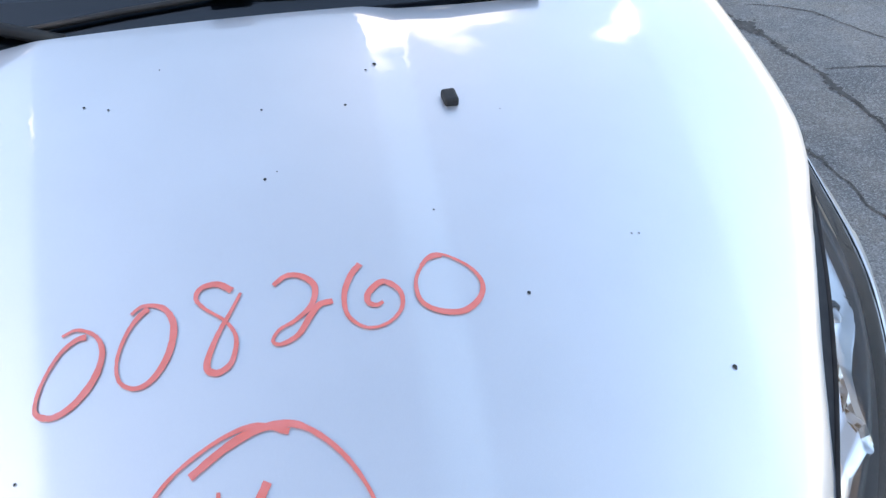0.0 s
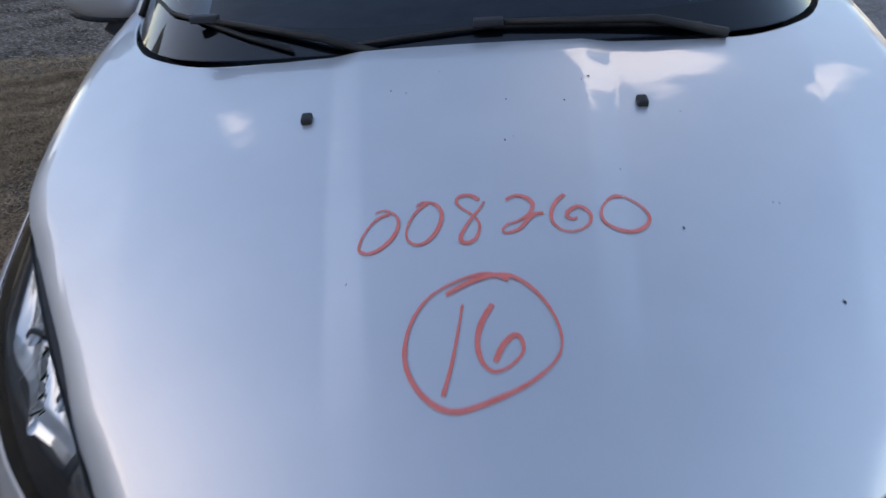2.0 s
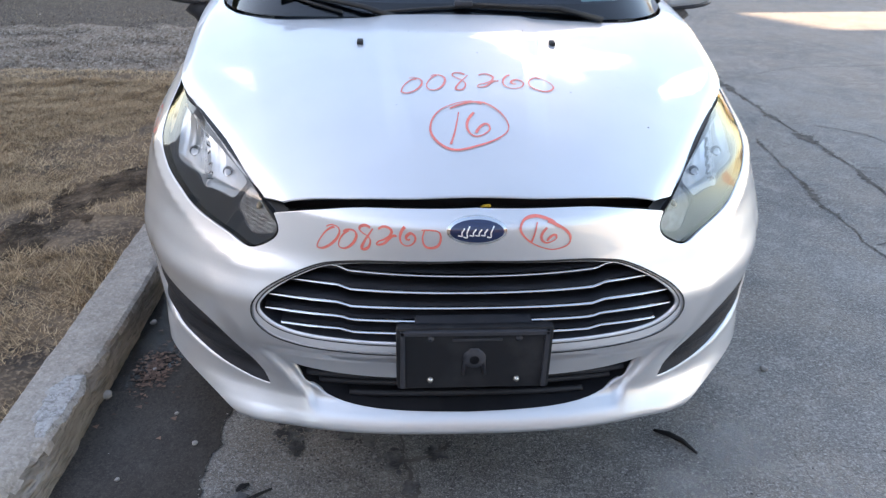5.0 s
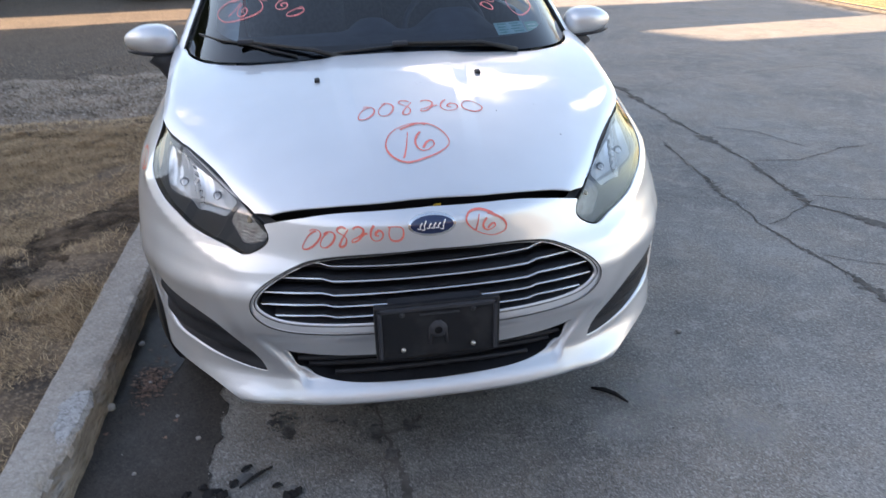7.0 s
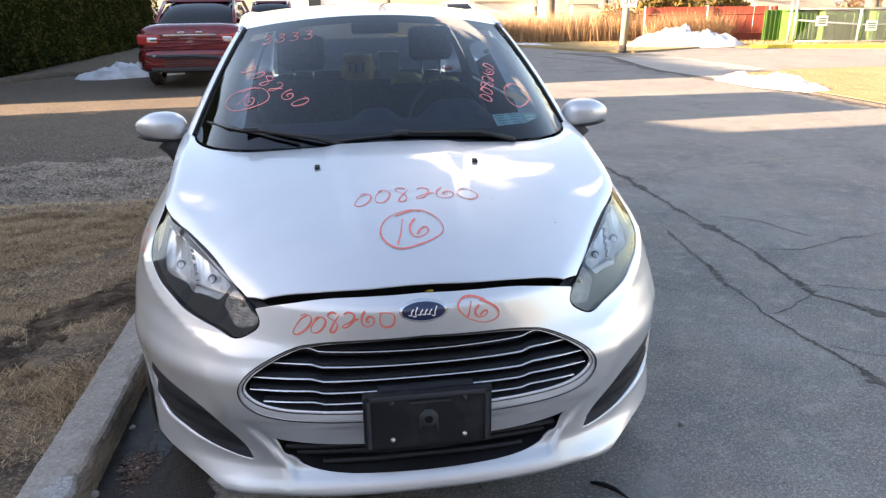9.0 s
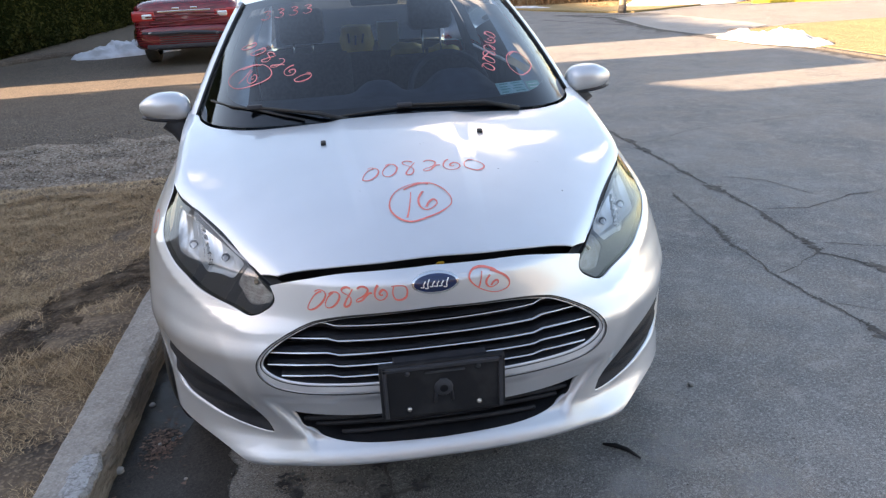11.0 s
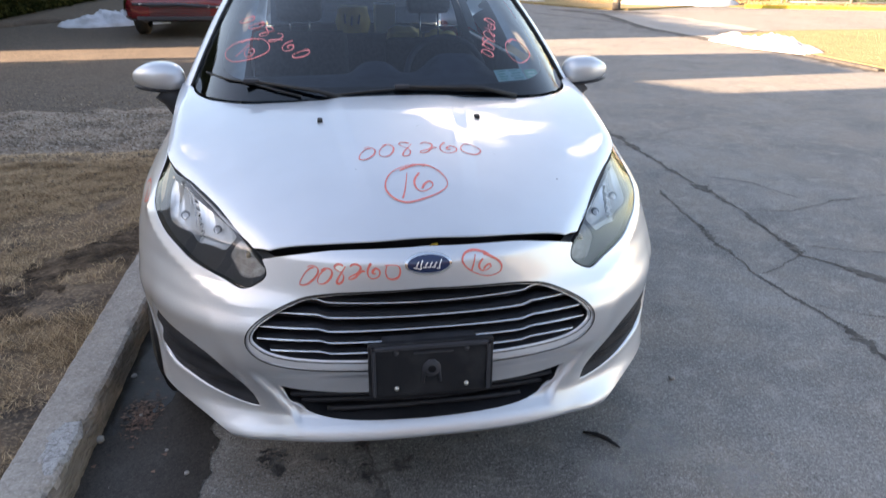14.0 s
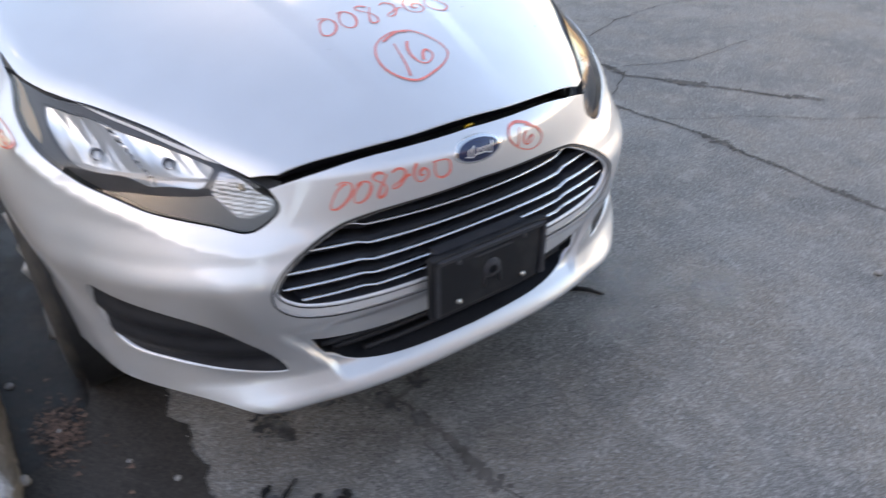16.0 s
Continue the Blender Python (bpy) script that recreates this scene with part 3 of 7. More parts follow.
# Plan of the front shell by height: z, nose y, y of full width, half width, roundness
SHELL = [
    (0.17, 0.220, 0.60, 0.70, 2.7),
    (0.22, 0.110, 0.66, 0.75, 2.7),
    (0.26, 0.026, 0.70, 0.785, 2.7),
    (0.30, 0.046, 0.72, 0.788, 2.7),
    (0.33, 0.058, 0.73, 0.790, 2.7),
    (0.37, 0.056, 0.74, 0.793, 2.7),
    (0.47, 0.033, 0.76, 0.800, 2.75),
    (0.56, 0.030, 0.77, 0.818, 2.65),
    (0.62, 0.034, 0.79, 0.830, 2.28),
    (0.68, 0.040, 0.82, 0.836, 2.01),
    (0.75, 0.050, 0.90, 0.832, 1.92),
    (0.80, 0.110, 1.02, 0.818, 2.0),
    (0.85, 0.205, 1.15, 0.797, 2.2),
    (0.90, 0.300, 1.40, 0.778, 2.6),
    (0.98, 0.450, 1.60, 0.760, 2.4),
]
SY, SB, SA, SN = [pch(SHELL, i) for i in (1, 2, 3, 4)]
ARC = 0.78


def shell(u, z):
    """A point of the shell: u along the plan from the nose, in about metres."""
    y0, yb, a, n = SY(z), SB(z), SA(z), SN(z)
    b, v = yb - y0, abs(u)
    s = 1 if u >= 0 else -1
    q = math.pi / 2 * ARC
    if v > q:
        return (s * a, yb + v - q, z)
    f = v / ARC
    si, co = math.sin(f), math.cos(f)
    r = ((si / a) ** n + (max(co, 0) / b) ** n) ** (-1 / n)
    return (s * r * si, yb - r * co, z)


# Middle line and crown of the bonnet by y, as smooth curves
BONNET = [(0.08, 0.790, 0.50), (0.165, 0.834, 0.46), (0.25, 0.868, 0.36), (0.345, 0.896, 0.28), (0.50, 0.936, 0.215), (0.64, 0.966, 0.165), (0.80, 0.987, 0.115), (0.95, 0.999, 0.080), (1.15, 1.011, 0.055), (1.40, 1.022, 0.045)]
_by = np.array([r[0] for r in BONNET])
_height = np.polyfit(_by, [r[1] for r in BONNET], 5)
_crown = np.polyfit(_by, np.log([r[2] for r in BONNET]), 4)


def BH(y):
    return float(np.polyval(_height, y))


def BK(y):
    return math.exp(float(np.polyval(_crown, y)))


def bonnet(x, y):
    return (x, y, BH(y) - BK(y) * x * x)


def shell_u(y, z):
    """The place along the plan where the shell reaches y at a height."""
    lo, hi = 0.0, 5.0
    for _ in range(40):
        mid = (lo + hi) / 2
        if shell(mid, z)[1] < y:
            lo = mid
        else:
            hi = mid
    return lo


def shut(y):
    """The line between bonnet and wing: u and z on the shell."""
    lo, hi = 0.70, 0.985
    for _ in range(30):
        z = (lo + hi) / 2
        u = shell_u(y, z)
        x = shell(u, z)[0]
        if hood(min(x, BEDGE(y)), y)[2] - 0.004 > z:
            lo = z
        else:
            hi = z
    return shell_u(y, lo), lo


def arch(y0, z0, r, a0, a1, n=24):
    """Points of a wheel arch on the shell, by angle from straight ahead."""
    out = []
    for i in range(n + 1):
        a = radians(a0 + (a1 - a0) * i / n)
        z = z0 + r * math.sin(a)
        out.append((shell_u(y0 - r * math.cos(a), z), z))
    return out

# ---- the hatchback ----
UP, FWD = Vector((0, 0, 1)), Vector((0, -1, 0))


def out_shell(p):
    return Vector((p[0] * 1.2, p[1] - 0.9, 0.25))


def out_up(p):
    return UP


FANG = pch([(0.29, 0.372), (0.33, 0.396), (0.41, 0.450), (0.48, 0.480)], 1)


def smooth01(t):
    t = min(max(t, 0.0), 1.0)
    return t * t * (3 - 2 * t)


CREASE = pch([(0.36, 0.640), (0.43, 0.636), (0.479, 0.630), (0.535, 0.640), (0.613, 0.658), (0.684, 0.680), (0.754, 0.700), (0.84, 0.726), (0.90, 0.748), (1.0, 0.775)], 1)
FOG_TOP = pch([(0.50, 0.36), (0.527, 0.405), (0.575, 0.466), (0.649, 0.503), (0.747, 0.529), (0.822, 0.538), (0.90, 0.545)], 1)
FOG_LOW = pch([(0.43, 0.335), (0.508, 0.335), (0.596, 0.352), (0.697, 0.374), (0.79, 0.395), (0.86, 0.41)], 1)
EDGE_Z = pch([(0.43, 0.230), (0.48, 0.236), (0.545, 0.252), (0.62, 0.284), (0.72, 0.308), (0.85, 0.316), (1.0, 0.322)], 1)


def skin(u, z):
    """The bumper and wing surface: the shell with its creases, the recess round the lower intake and the flared lip below the fog lamps."""
    x, y, z = shell(u, z)
    v = abs(u)
    s = 1 if u >= 0 else -1
    if 0.28 < z < 0.49 and v < 0.52:
        y += 0.016 * smooth01((FANG(z) - v) / 0.030 + 0.5) * smooth01((z - 0.285) / 0.03) * smooth01((0.475 - z) / 0.05)
    out = 0.0
    if 0.30 < v < 1.0 and z > 0.5:
        d = z - CREASE(v)
        out += 0.0085 * math.exp(-math.hypot(d, 0.004) / 0.040) * smooth01((v - 0.30) / 0.22) * smooth01((1.0 - v) / 0.12)
    if 0.43 < v < 0.95 and z < 0.70:
        zt, zl, ze = FOG_TOP(v), FOG_LOW(v), EDGE_Z(v)
        side_fade = smooth01((v - 0.43) / 0.10) * smooth01((0.95 - v) / 0.12)
        if z > zt:
            tuck = smooth01(1 - (z - zt) / 0.15)
        elif z > zl:
            tuck = 0.2 + 0.8 * (z - zl) / max(zt - zl, 0.03)
        else:
            tuck = 0.2 * smooth01((z - ze) / max(zl - ze, 0.02))
        out -= 0.012 * side_fade * tuck
        out += 0.009 * side_fade * smooth01((zl + 0.006 - z) / max(zl - ze, 0.03))
        out += 0.0012 * side_fade * math.exp(-math.hypot(z - zt - 0.010, 0.003) / 0.012)
    k = min(v / 0.9, 1.0)
    return (x + s * out * k, y - out * math.sqrt(1 - 0.8 * k * k), z)


BEDGE = pch([(0.10, 0.36), (0.168, 0.412), (0.216, 0.441), (0.286, 0.492), (0.40, 0.558), (0.485, 0.608), (0.56, 0.646), (0.625, 0.685), (0.70, 0.713), (0.80, 0.724), (0.90, 0.732), (1.0, 0.742), (1.1, 0.752), (1.2, 0.762), (1.3, 0.770), (1.42, 0.778)], 1)
BCREASE = pch([(0.20, 0.405), (0.295, 0.427), (0.40, 0.455), (0.53, 0.487), (0.70, 0.524), (0.877, 0.556), (1.1, 0.60), (1.4, 0.65)], 1)


def hood(x, y):
    """The bonnet with its raised middle, the creases and the rolled sides."""
    p = bonnet(x, y)
    v = abs(x)
    # a flat ramp, 46 mm wide with tight edges, steps down to either side of the raised middle
    ramp = (v - 0.158 - 0.10 * (y - 0.37)) / 0.046 + 0.5
    ramp = 0.5 * (math.hypot(ramp, 0.05) - math.hypot(ramp - 1, 0.05) + 1)
    lift = 0.0062 * (1 - ramp) * smooth01((y - 0.10) / 0.30)
    d = v - BCREASE(y)
    lift -= 0.06 * 0.5 * (d + math.hypot(d, 0.007)) * smooth01((y - 0.18) / 0.2)
    q = max(0.0, (v - BEDGE(y) + 0.042) / 0.042)
    return (x, y, p[2] + lift - 0.012 * q * q)


def deeper(f, d):
    """The surface f pushed inwards by d (a number or a function)."""
    def g(u, v):
        h = 2e-3
        a = Vector(f(u, v))
        n = (Vector(f(u + h, v)) - Vector(f(u - h, v))).cross(Vector(f(u, v + h)) - Vector(f(u, v - h))).normalized()
        if n.dot(out_shell(a)) < 0:
            n = -n
        return a - n * (d(u, v) if callable(d) else d)
    return g


def sleeve(name, f, loop, depth, mat, step=0.012, g=None):
    """A wall that runs from a loop on a surface straight back into the car, or to the surface g."""
    q = dense(loop, step)
    P = [Vector(f(*p)) for p in q] + [Vector(g(*p)) if g else Vector(f(*p)) + Vector((0, depth, 0)) for p in q]
    n = len(q)
    return mesh_of(name, P, [(i, (i + 1) % n, n + (i + 1) % n, n + i) for i in range(n)], mat)


def inset(loop, d):
    """A closed loop moved inwards by d."""
    n = len(loop)
    area = sum(loop[i - 1][0] * loop[i][1] - loop[i][0] * loop[i - 1][1] for i in range(n))
    k = d if area > 0 else -d
    out = []
    for i in range(n):
        a, b = loop[i - 1], loop[(i + 1) % n]
        dx, dy = b[0] - a[0], b[1] - a[1]
        q = math.hypot(dx, dy) or 1
        out.append((loop[i][0] - dy / q * k, loop[i][1] + dx / q * k))
    return out


def side(loop, s):
    return [(s * u, v) for u, v in loop]


car = thing("hatchback_car", "silver hatchback with red numbers handwritten on its bonnet, bumper and windscreen", "car")

GRILLE = mirror_loop(rounded([(0.0, 0.690), (0.19, 0.681), (0.28, 0.670), (0.328, 0.657), (0.385, 0.630), (0.437, 0.596), (0.463, 0.560), (0.462, 0.525), (0.430, 0.495), (0.373, 0.480), (0.29, 0.473), (0.20, 0.469), (0.0, 0.464)], False, 5))
GRILLE_IN = mirror_loop(rounded([(0.0, 0.6855), (0.19, 0.6765), (0.278, 0.6655), (0.325, 0.653), (0.380, 0.6265), (0.431, 0.593), (0.453, 0.559), (0.447, 0.536), (0.414, 0.514), (0.360, 0.502), (0.285, 0.4965), (0.20, 0.493), (0.0, 0.489)], False, 5))
INTAKE = mirror_loop(rounded([(0.0, 0.378), (0.207, 0.381), (0.31, 0.387), (0.382, 0.396), (0.421, 0.403), (0.408, 0.366), (0.385, 0.337), (0.335, 0.314), (0.22, 0.302), (0.0, 0.298)], False, 4))
FOG = rounded([(0.845, 0.538), (0.760, 0.529), (0.649, 0.503), (0.575, 0.466), (0.527, 0.405), (0.487, 0.344), (0.508, 0.335), (0.596, 0.352), (0.697, 0.374), (0.805, 0.393), (0.838, 0.445)], True, 5)
LAMP_TOP = [(0.400, 0.738), (0.425, 0.768), (0.460, 0.796), (0.515, 0.821), (0.567, 0.838), (0.622, 0.850), (0.695, 0.853), (0.738, 0.863), (0.768, 0.877)]
LAMP_LOW = [(0.768, 0.877), (0.815, 0.850), (0.850, 0.820), (0.860, 0.798), (0.856, 0.778), (0.838, 0.760), (0.775, 0.732), (0.707, 0.714), (0.647, 0.696), (0.541, 0.677), (0.479, 0.664), (0.425, 0.685), (0.400, 0.709), (0.400, 0.738)]
LAMP_TOP, LAMP_LOW = rounded(LAMP_TOP, False, 5), rounded(LAMP_LOW, False, 5)
LAMP = inset(LAMP_TOP[:-1] + LAMP_LOW[:-1], 0.0045)
K_SEAM = 4 * 5
WHEEL_Y, WHEEL_Z, WHEEL_R = 0.875, 0.298, 0.298
ARCH = [p for p in arch(WHEEL_Y, 0.30, 0.345, 2, 178, 48)]
k_front = min(range(len(ARCH)), key=lambda i: abs(ARCH[i][1] - 0.615) + 9 * (i > 24))
SEAM = rounded([LAMP_LOW[K_SEAM], (0.94, 0.744), (1.03, 0.710), (1.085, 0.672), ARCH[k_front]], False, 6)
LOW_EDGE = rounded([(1.00, 0.322), (0.85, 0.316), (0.72, 0.308), (0.62, 0.284), (0.545, 0.252), (0.48, 0.236), (0.30, 0.228), (0.0, 0.226)], False, 5)

# bumper
half = rounded([(0.0, 0.784), (0.19, 0.776), (0.30, 0.760), (0.355, 0.748), (0.400, 0.738)], False, 5)
half += list(reversed(LAMP_LOW[K_SEAM:]))[1:] + SEAM[1:-1] + list(reversed(ARCH[:k_front + 1])) + LOW_EDGE
bumper = part("front_bumper", panel("front_bumper", skin, mirror_loop(half), SILVER, [GRILLE, INTAKE, FOG, side(FOG, -1)], 0.010, 0.014, out_shell), SILVER, car, "silver front bumper cover")

# wings, each with the wheel arch cut out
TIP = shell(*LAMP_TOP[-1])
SHUT = [shut(y) for y in np.linspace(TIP[1] + 0.02, 1.47, 24)]
for s in (1, -1):
    rear = [(shell_u(1.47, z), z) for z in np.linspace(SHUT[-1][1] - 0.01, 0.26, 18)]
    back = list(reversed(ARCH[k_front:]))
    lp = SHUT + rear + back + list(reversed(SEAM))[1:] + list(reversed(LAMP_LOW[:K_SEAM]))
    wing = part("front_wing", panel("front_wing", skin, side(lp, s), SILVER, [], 0.02, 0.012, out_shell, lift=-0.001), SILVER, car)

# bonnet
edge = [(BEDGE(y), float(y)) for y in np.linspace(0.168, 1.40, 48)]
half = rounded([(0.0, 0.104), (0.12, 0.108), (0.24, 0.130), (0.33, 0.153), (0.387, 0.164)], False, 5) + edge[1:]
half += rounded([(edge[-1][0] - 0.012, 1.395), (0.718, 1.270), (0.697, 1.180), (0.655, 1.080), (0.593, 0.998), (0.485, 0.930), (0.35, 0.906), (0.20, 0.901), (0.0, 0.900)], False, 5)
bonnet_panel = part("bonnet", panel("bonnet", hood, mirror_loop(half), SILVER, [], 0.011, 0.009, out_up), SILVER, car, "silver bonnet standing slightly ajar at its front edge")

# what shows in the open gap: the slam panel, a seal and the safety catch
part("slam_panel", grid_mesh("slam_panel", lambda a, b: (lambda u: Vector(skin(u, 0.777 - 0.27 * u * u)) + Vector((0, 0.014 + 0.09 * b, -0.003 - 0.030 * b)))((a - 0.5) * 0.80), 40, 4, RUBBER), RUBBER, car)
part("bonnet_seal", tube(bmesh.new(), [Vector(hood(x, 0.116 + 0.40 * x * x)) + Vector((0, 0.016, -0.016)) for x in np.linspace(-0.375, 0.375, 31)], 0.006, 6), RUBBER, car, smooth=True)
part("safety_catch", tube(bmesh.new(), [(0.030, 0.130, 0.765), (0.030, 0.112, 0.776), (0.020, 0.112, 0.776), (0.014, 0.116, 0.771)], 0.0032, 8), YELLOWP, car, "yellow plastic safety catch", True)
# plain dark box added inside, only stops the view through the openings
part("bay_filler", bx(-0.40, 0.40, 0.30, 1.15, 0.30, 0.72), DARK, car)

# grille: bright frame, sleeve, dark backing and five slats
frame_p = part("grille_frame", panel("grille_frame", deeper(skin, 0.004), GRILLE, SATIN, [GRILLE_IN], 0.010, 0.010, out_shell), SATIN, car, "satin chrome grille frame")
groove = [p for p in dense(GRILLE, 0.012)]
P, F = ribbon(deeper(skin, 0.0), FWD, groove + groove[:1], 0.0032, 0.0006)
part("groove", mesh_of("groove", P, F, RUBBER), RUBBER, frame_p, "dark groove round the frame")
inner = dense(inset(GRILLE_IN, -0.0015), 0.012)
P, F = ribbon(deeper(skin, 0.004), FWD, inner + inner[:1], 0.0028, 0.0008)
part("groove", mesh_of("groove", P, F, RUBBER), RUBBER, frame_p, "dark groove inside the frame")
grille = part("grille", sleeve("grille", deeper(skin, 0.006), GRILLE_IN, 0.075, BLACKP), BLACKP, car, "black grille with thin chrome slats")
part("backing", panel("backing", lambda u, z: Vector(skin(u, z)) + Vector((0, 0.075, 0)), GRILLE_IN, DARK, [], 0.03, 0, out_shell), DARK, grille)
for zc in (0.6465, 0.6090, 0.5740, 0.5425, 0.5115):
    ends = [u for u in np.arange(-0.45, 0.451, 0.005) if inside((u, zc + 0.006 * (abs(u) > 0.28)), GRILLE_IN)]
    us = np.linspace(min(ends) + 0.012, max(ends) - 0.012, 61)

    def ctr(u):
        zz = zc + 0.007 * smooth01((abs(u) - 0.255) / 0.03)
        return Vector(shell(u, zz)) + Vector((0, 0.018, 0))
    vs, fs = [], []
    for u in us:
        c = ctr(u)
        for dy, dz in ((0.006, 0.0030), (0.0, 0.0018), (-0.001, -0.0003), (0.001, -0.0020), (0.008, -0.0026)):
            vs.append(c + Vector((0, dy, dz)))
    for i in range(60):
        for k in range(4):
            fs.append((5 * i + k, 5 * i + k + 1, 5 * i + k + 6, 5 * i + k + 5))
    slat = part("slat", mesh_of("slat", vs, fs, CHROME), CHROME, grille, "thin chrome slat with a small step near each end")
    vs, fs = [], []
    for u in us:
        c = ctr(u)
        for dy, dz in ((0.006, 0.004), (0.045, 0.010), (0.045, -0.004), (0.008, -0.0035)):
            vs.append(c + Vector((0, dy, dz)))
    for i in range(60):
        for k in range(3):
            fs.append((4 * i + k, 4 * i + k + 1, 4 * i + k + 5, 4 * i + k + 4))
    part("fin", mesh_of("fin", vs, fs, BLACKP), BLACKP, grille)

# lower intake
intake = part("lower_intake", sleeve("lower_intake", deeper(skin, 0.002), INTAKE, 0.09, FOGP), FOGP, car, "black lower air intake")
part("backing", panel("backing", lambda u, z: Vector(skin(u, z)) + Vector((0, 0.09, 0)), INTAKE, DARK, [], 0.03, 0, out_shell), DARK, intake)
for zc, w, dy in ((0.362, 0.395, 0.022), (0.338, 0.37, 0.030), (0.314, 0.30, 0.026)):
    bm = bmesh.new()
    tube(bm, [Vector(shell(u, zc)) + Vector((0, dy + 0.016, 0.004 * math.cos(u * 4))) for u in np.linspace(-w, w, 41)], 0.0075, 6)
    part("bar", bm, FOGP, intake, smooth=True)

# fog lamp blanks with shallow louvres
for s in (1, -1):
    blank = part("fog_lamp_blank", panel("fog_lamp_blank", deeper(skin, lambda u, z: 0.009 + 0.004 * math.sin((z - 0.10 * abs(u)) * 105)), side(FOG, s), FOGP, [], 0.010, 0, out_shell), FOGP, car, "black textured fog lamp blank")
    part("surround", sleeve("surround", deeper(skin, 0.003), side(FOG, s), 0.05, BLACKP), BLACKP, blank)

# headlamps
CLEAR = rounded([(0.755, 0.834), (0.722, 0.836), (0.685, 0.833), (0.645, 0.832), (0.600, 0.823), (0.528, 0.808), (0.465, 0.783), (0.490, 0.762), (0.530, 0.739), (0.580, 0.740), (0.635, 0.740), (0.680, 0.751), (0.738, 0.750), (0.778, 0.757), (0.790, 0.775), (0.786, 0.808)], True, 5)
TURN = rounded([(0.457, 0.774), (0.432, 0.759), (0.414, 0.730), (0.412, 0.712), (0.438, 0.695), (0.490, 0.688), (0.508, 0.715), (0.513, 0.735)], True, 5)
AMB = [(0.768, 0.869), (0.780, 0.852), (0.797, 0.835), (0.803, 0.812), (0.814, 0.790), (0.832, 0.778), (0.850, 0.795), (0.845, 0.818), (0.815, 0.846), (0.783, 0.868)]
for s in (1, -1):
    lamp = part("headlamp", panel("headlamp", deeper(skin, 0.003), side(LAMP, s), LENS, [], 0.014, 0, out_shell), LENS, car, "clear swept-back headlamp with a dark lower bezel")
    lamp.visible_shadow = False
    part("bezel", panel("bezel", deeper(shell, 0.016), side(LAMP, s), SMOKE, [side(CLEAR, s), side(TURN, s)], 0.012, 0.02, out_shell), SMOKE, lamp)
    part("housing_edge", sleeve("housing_edge", deeper(skin, 0.002), side(LAMP, s), 0.0, RUBBER, g=deeper(shell, 0.03)), RUBBER, lamp)

    def bowl(u, z):
        v = abs(u)
        c = 0.700 if v > 0.612 else 0.545
        r = math.hypot((v - c) * 0.8, (z - 0.783) * 1.3)
        flute = 0.0007 * abs(math.sin((v - c) * 88 + 22 * z)) * smooth01((r - 0.020) / 0.010)
        facet = 0.0012 * abs((((v - c) * 31 + (z - 0.78) * 9) % 1.0) - 0.5) * smooth01((z - 0.765) / 0.01)
        shelf = 0.010 * smooth01((0.762 - z) / 0.006)
        return 0.046 - 3.6 * min(r, 0.085) ** 2 - flute - facet - 0.7 * shelf
    refl = part("reflector", panel("reflector", deeper(shell, bowl), side(CLEAR, s), MIRRORED, [], 0.006, 0.0, out_shell), MIRRORED, lamp, "bright fluted reflector")
    part("chamber_wall", sleeve("chamber_wall", deeper(shell, 0.0165), side(CLEAR, s), 0.0, MIRRORED, g=deeper(shell, bowl)), MIRRORED, lamp)
    P, F = ribbon(deeper(shell, 0.0145), Vector((s * 0.3, -0.8, 0.5)), [(s * u, z) for u, z in CLEAR[:21]], 0.0045, 0.0)
    part("bright_edge", mesh_of("bright_edge", P, F, CHROME), CHROME, lamp)
    for uc, rr in ((0.700, 0.008), (0.545, 0.007)):
        c = deeper(shell, 0.038)(s * uc, 0.785)
        bm = bmesh.new()
        lathe(bm, [(-0.018, 0.0005), (-0.014, rr * 0.7), (0.0, rr), (0.02, rr * 1.1)], 20, "y", c)
        part("bulb_shield", bm, SATIN, lamp, smooth=True)
        part("bulb_hole", lathe(bmesh.new(), [(-0.002, rr * 1.1), (-0.001, rr * 1.55), (0.006, rr * 1.6)], 20, "y", c), SMOKE, lamp, smooth=True)
    part("indicator", panel("indicator", deeper(shell, lambda u, z: 0.020 + 0.00022 * math.sin((z - 0.2 * abs(u)) * 700)), side(TURN, s), HAZE, [], 0.004, 0, out_shell), HAZE, lamp, "ribbed indicator lens")
    part("indicator_bulb", lathe(bmesh.new(), [(-0.010, 0.001), (-0.007, 0.005), (0.008, 0.006)], 14, "y", deeper(shell, 0.017)(s * 0.450, 0.742)), AMBER, lamp, "orange indicator bulb", True)
    part("side_reflector", panel("side_reflector", deeper(shell, 0.014), side(AMB, s), AMBER, [], 0.008, 0, out_shell), AMBER, lamp, "amber side reflector")
    # black gap beside the bonnet
    TOPS = LAMP_TOP[:-4]
    P = [Vector(shell(s * u, z)) + Vector((0, 0.003, -0.006 - 0.016 * smooth01((0.46 - u) / 0.06))) for u, z in TOPS] + [Vector(hood(shell(u, z)[0] - 0.030, shell(u, z)[1] + 0.012)) - UP * (0.016 + 0.022 * smooth01((0.46 - u) / 0.06)) for u, z in TOPS]
    if s < 0:
        P = P[:len(TOPS)] + [Vector((-p.x, p.y, p.z)) for p in P[len(TOPS):]]
    n = len(TOPS)
    part("gap_filler", mesh_of("gap_filler", P, [(i, i + 1, n + i + 1, n + i) for i in range(n - 1)], RUBBER), RUBBER, lamp)

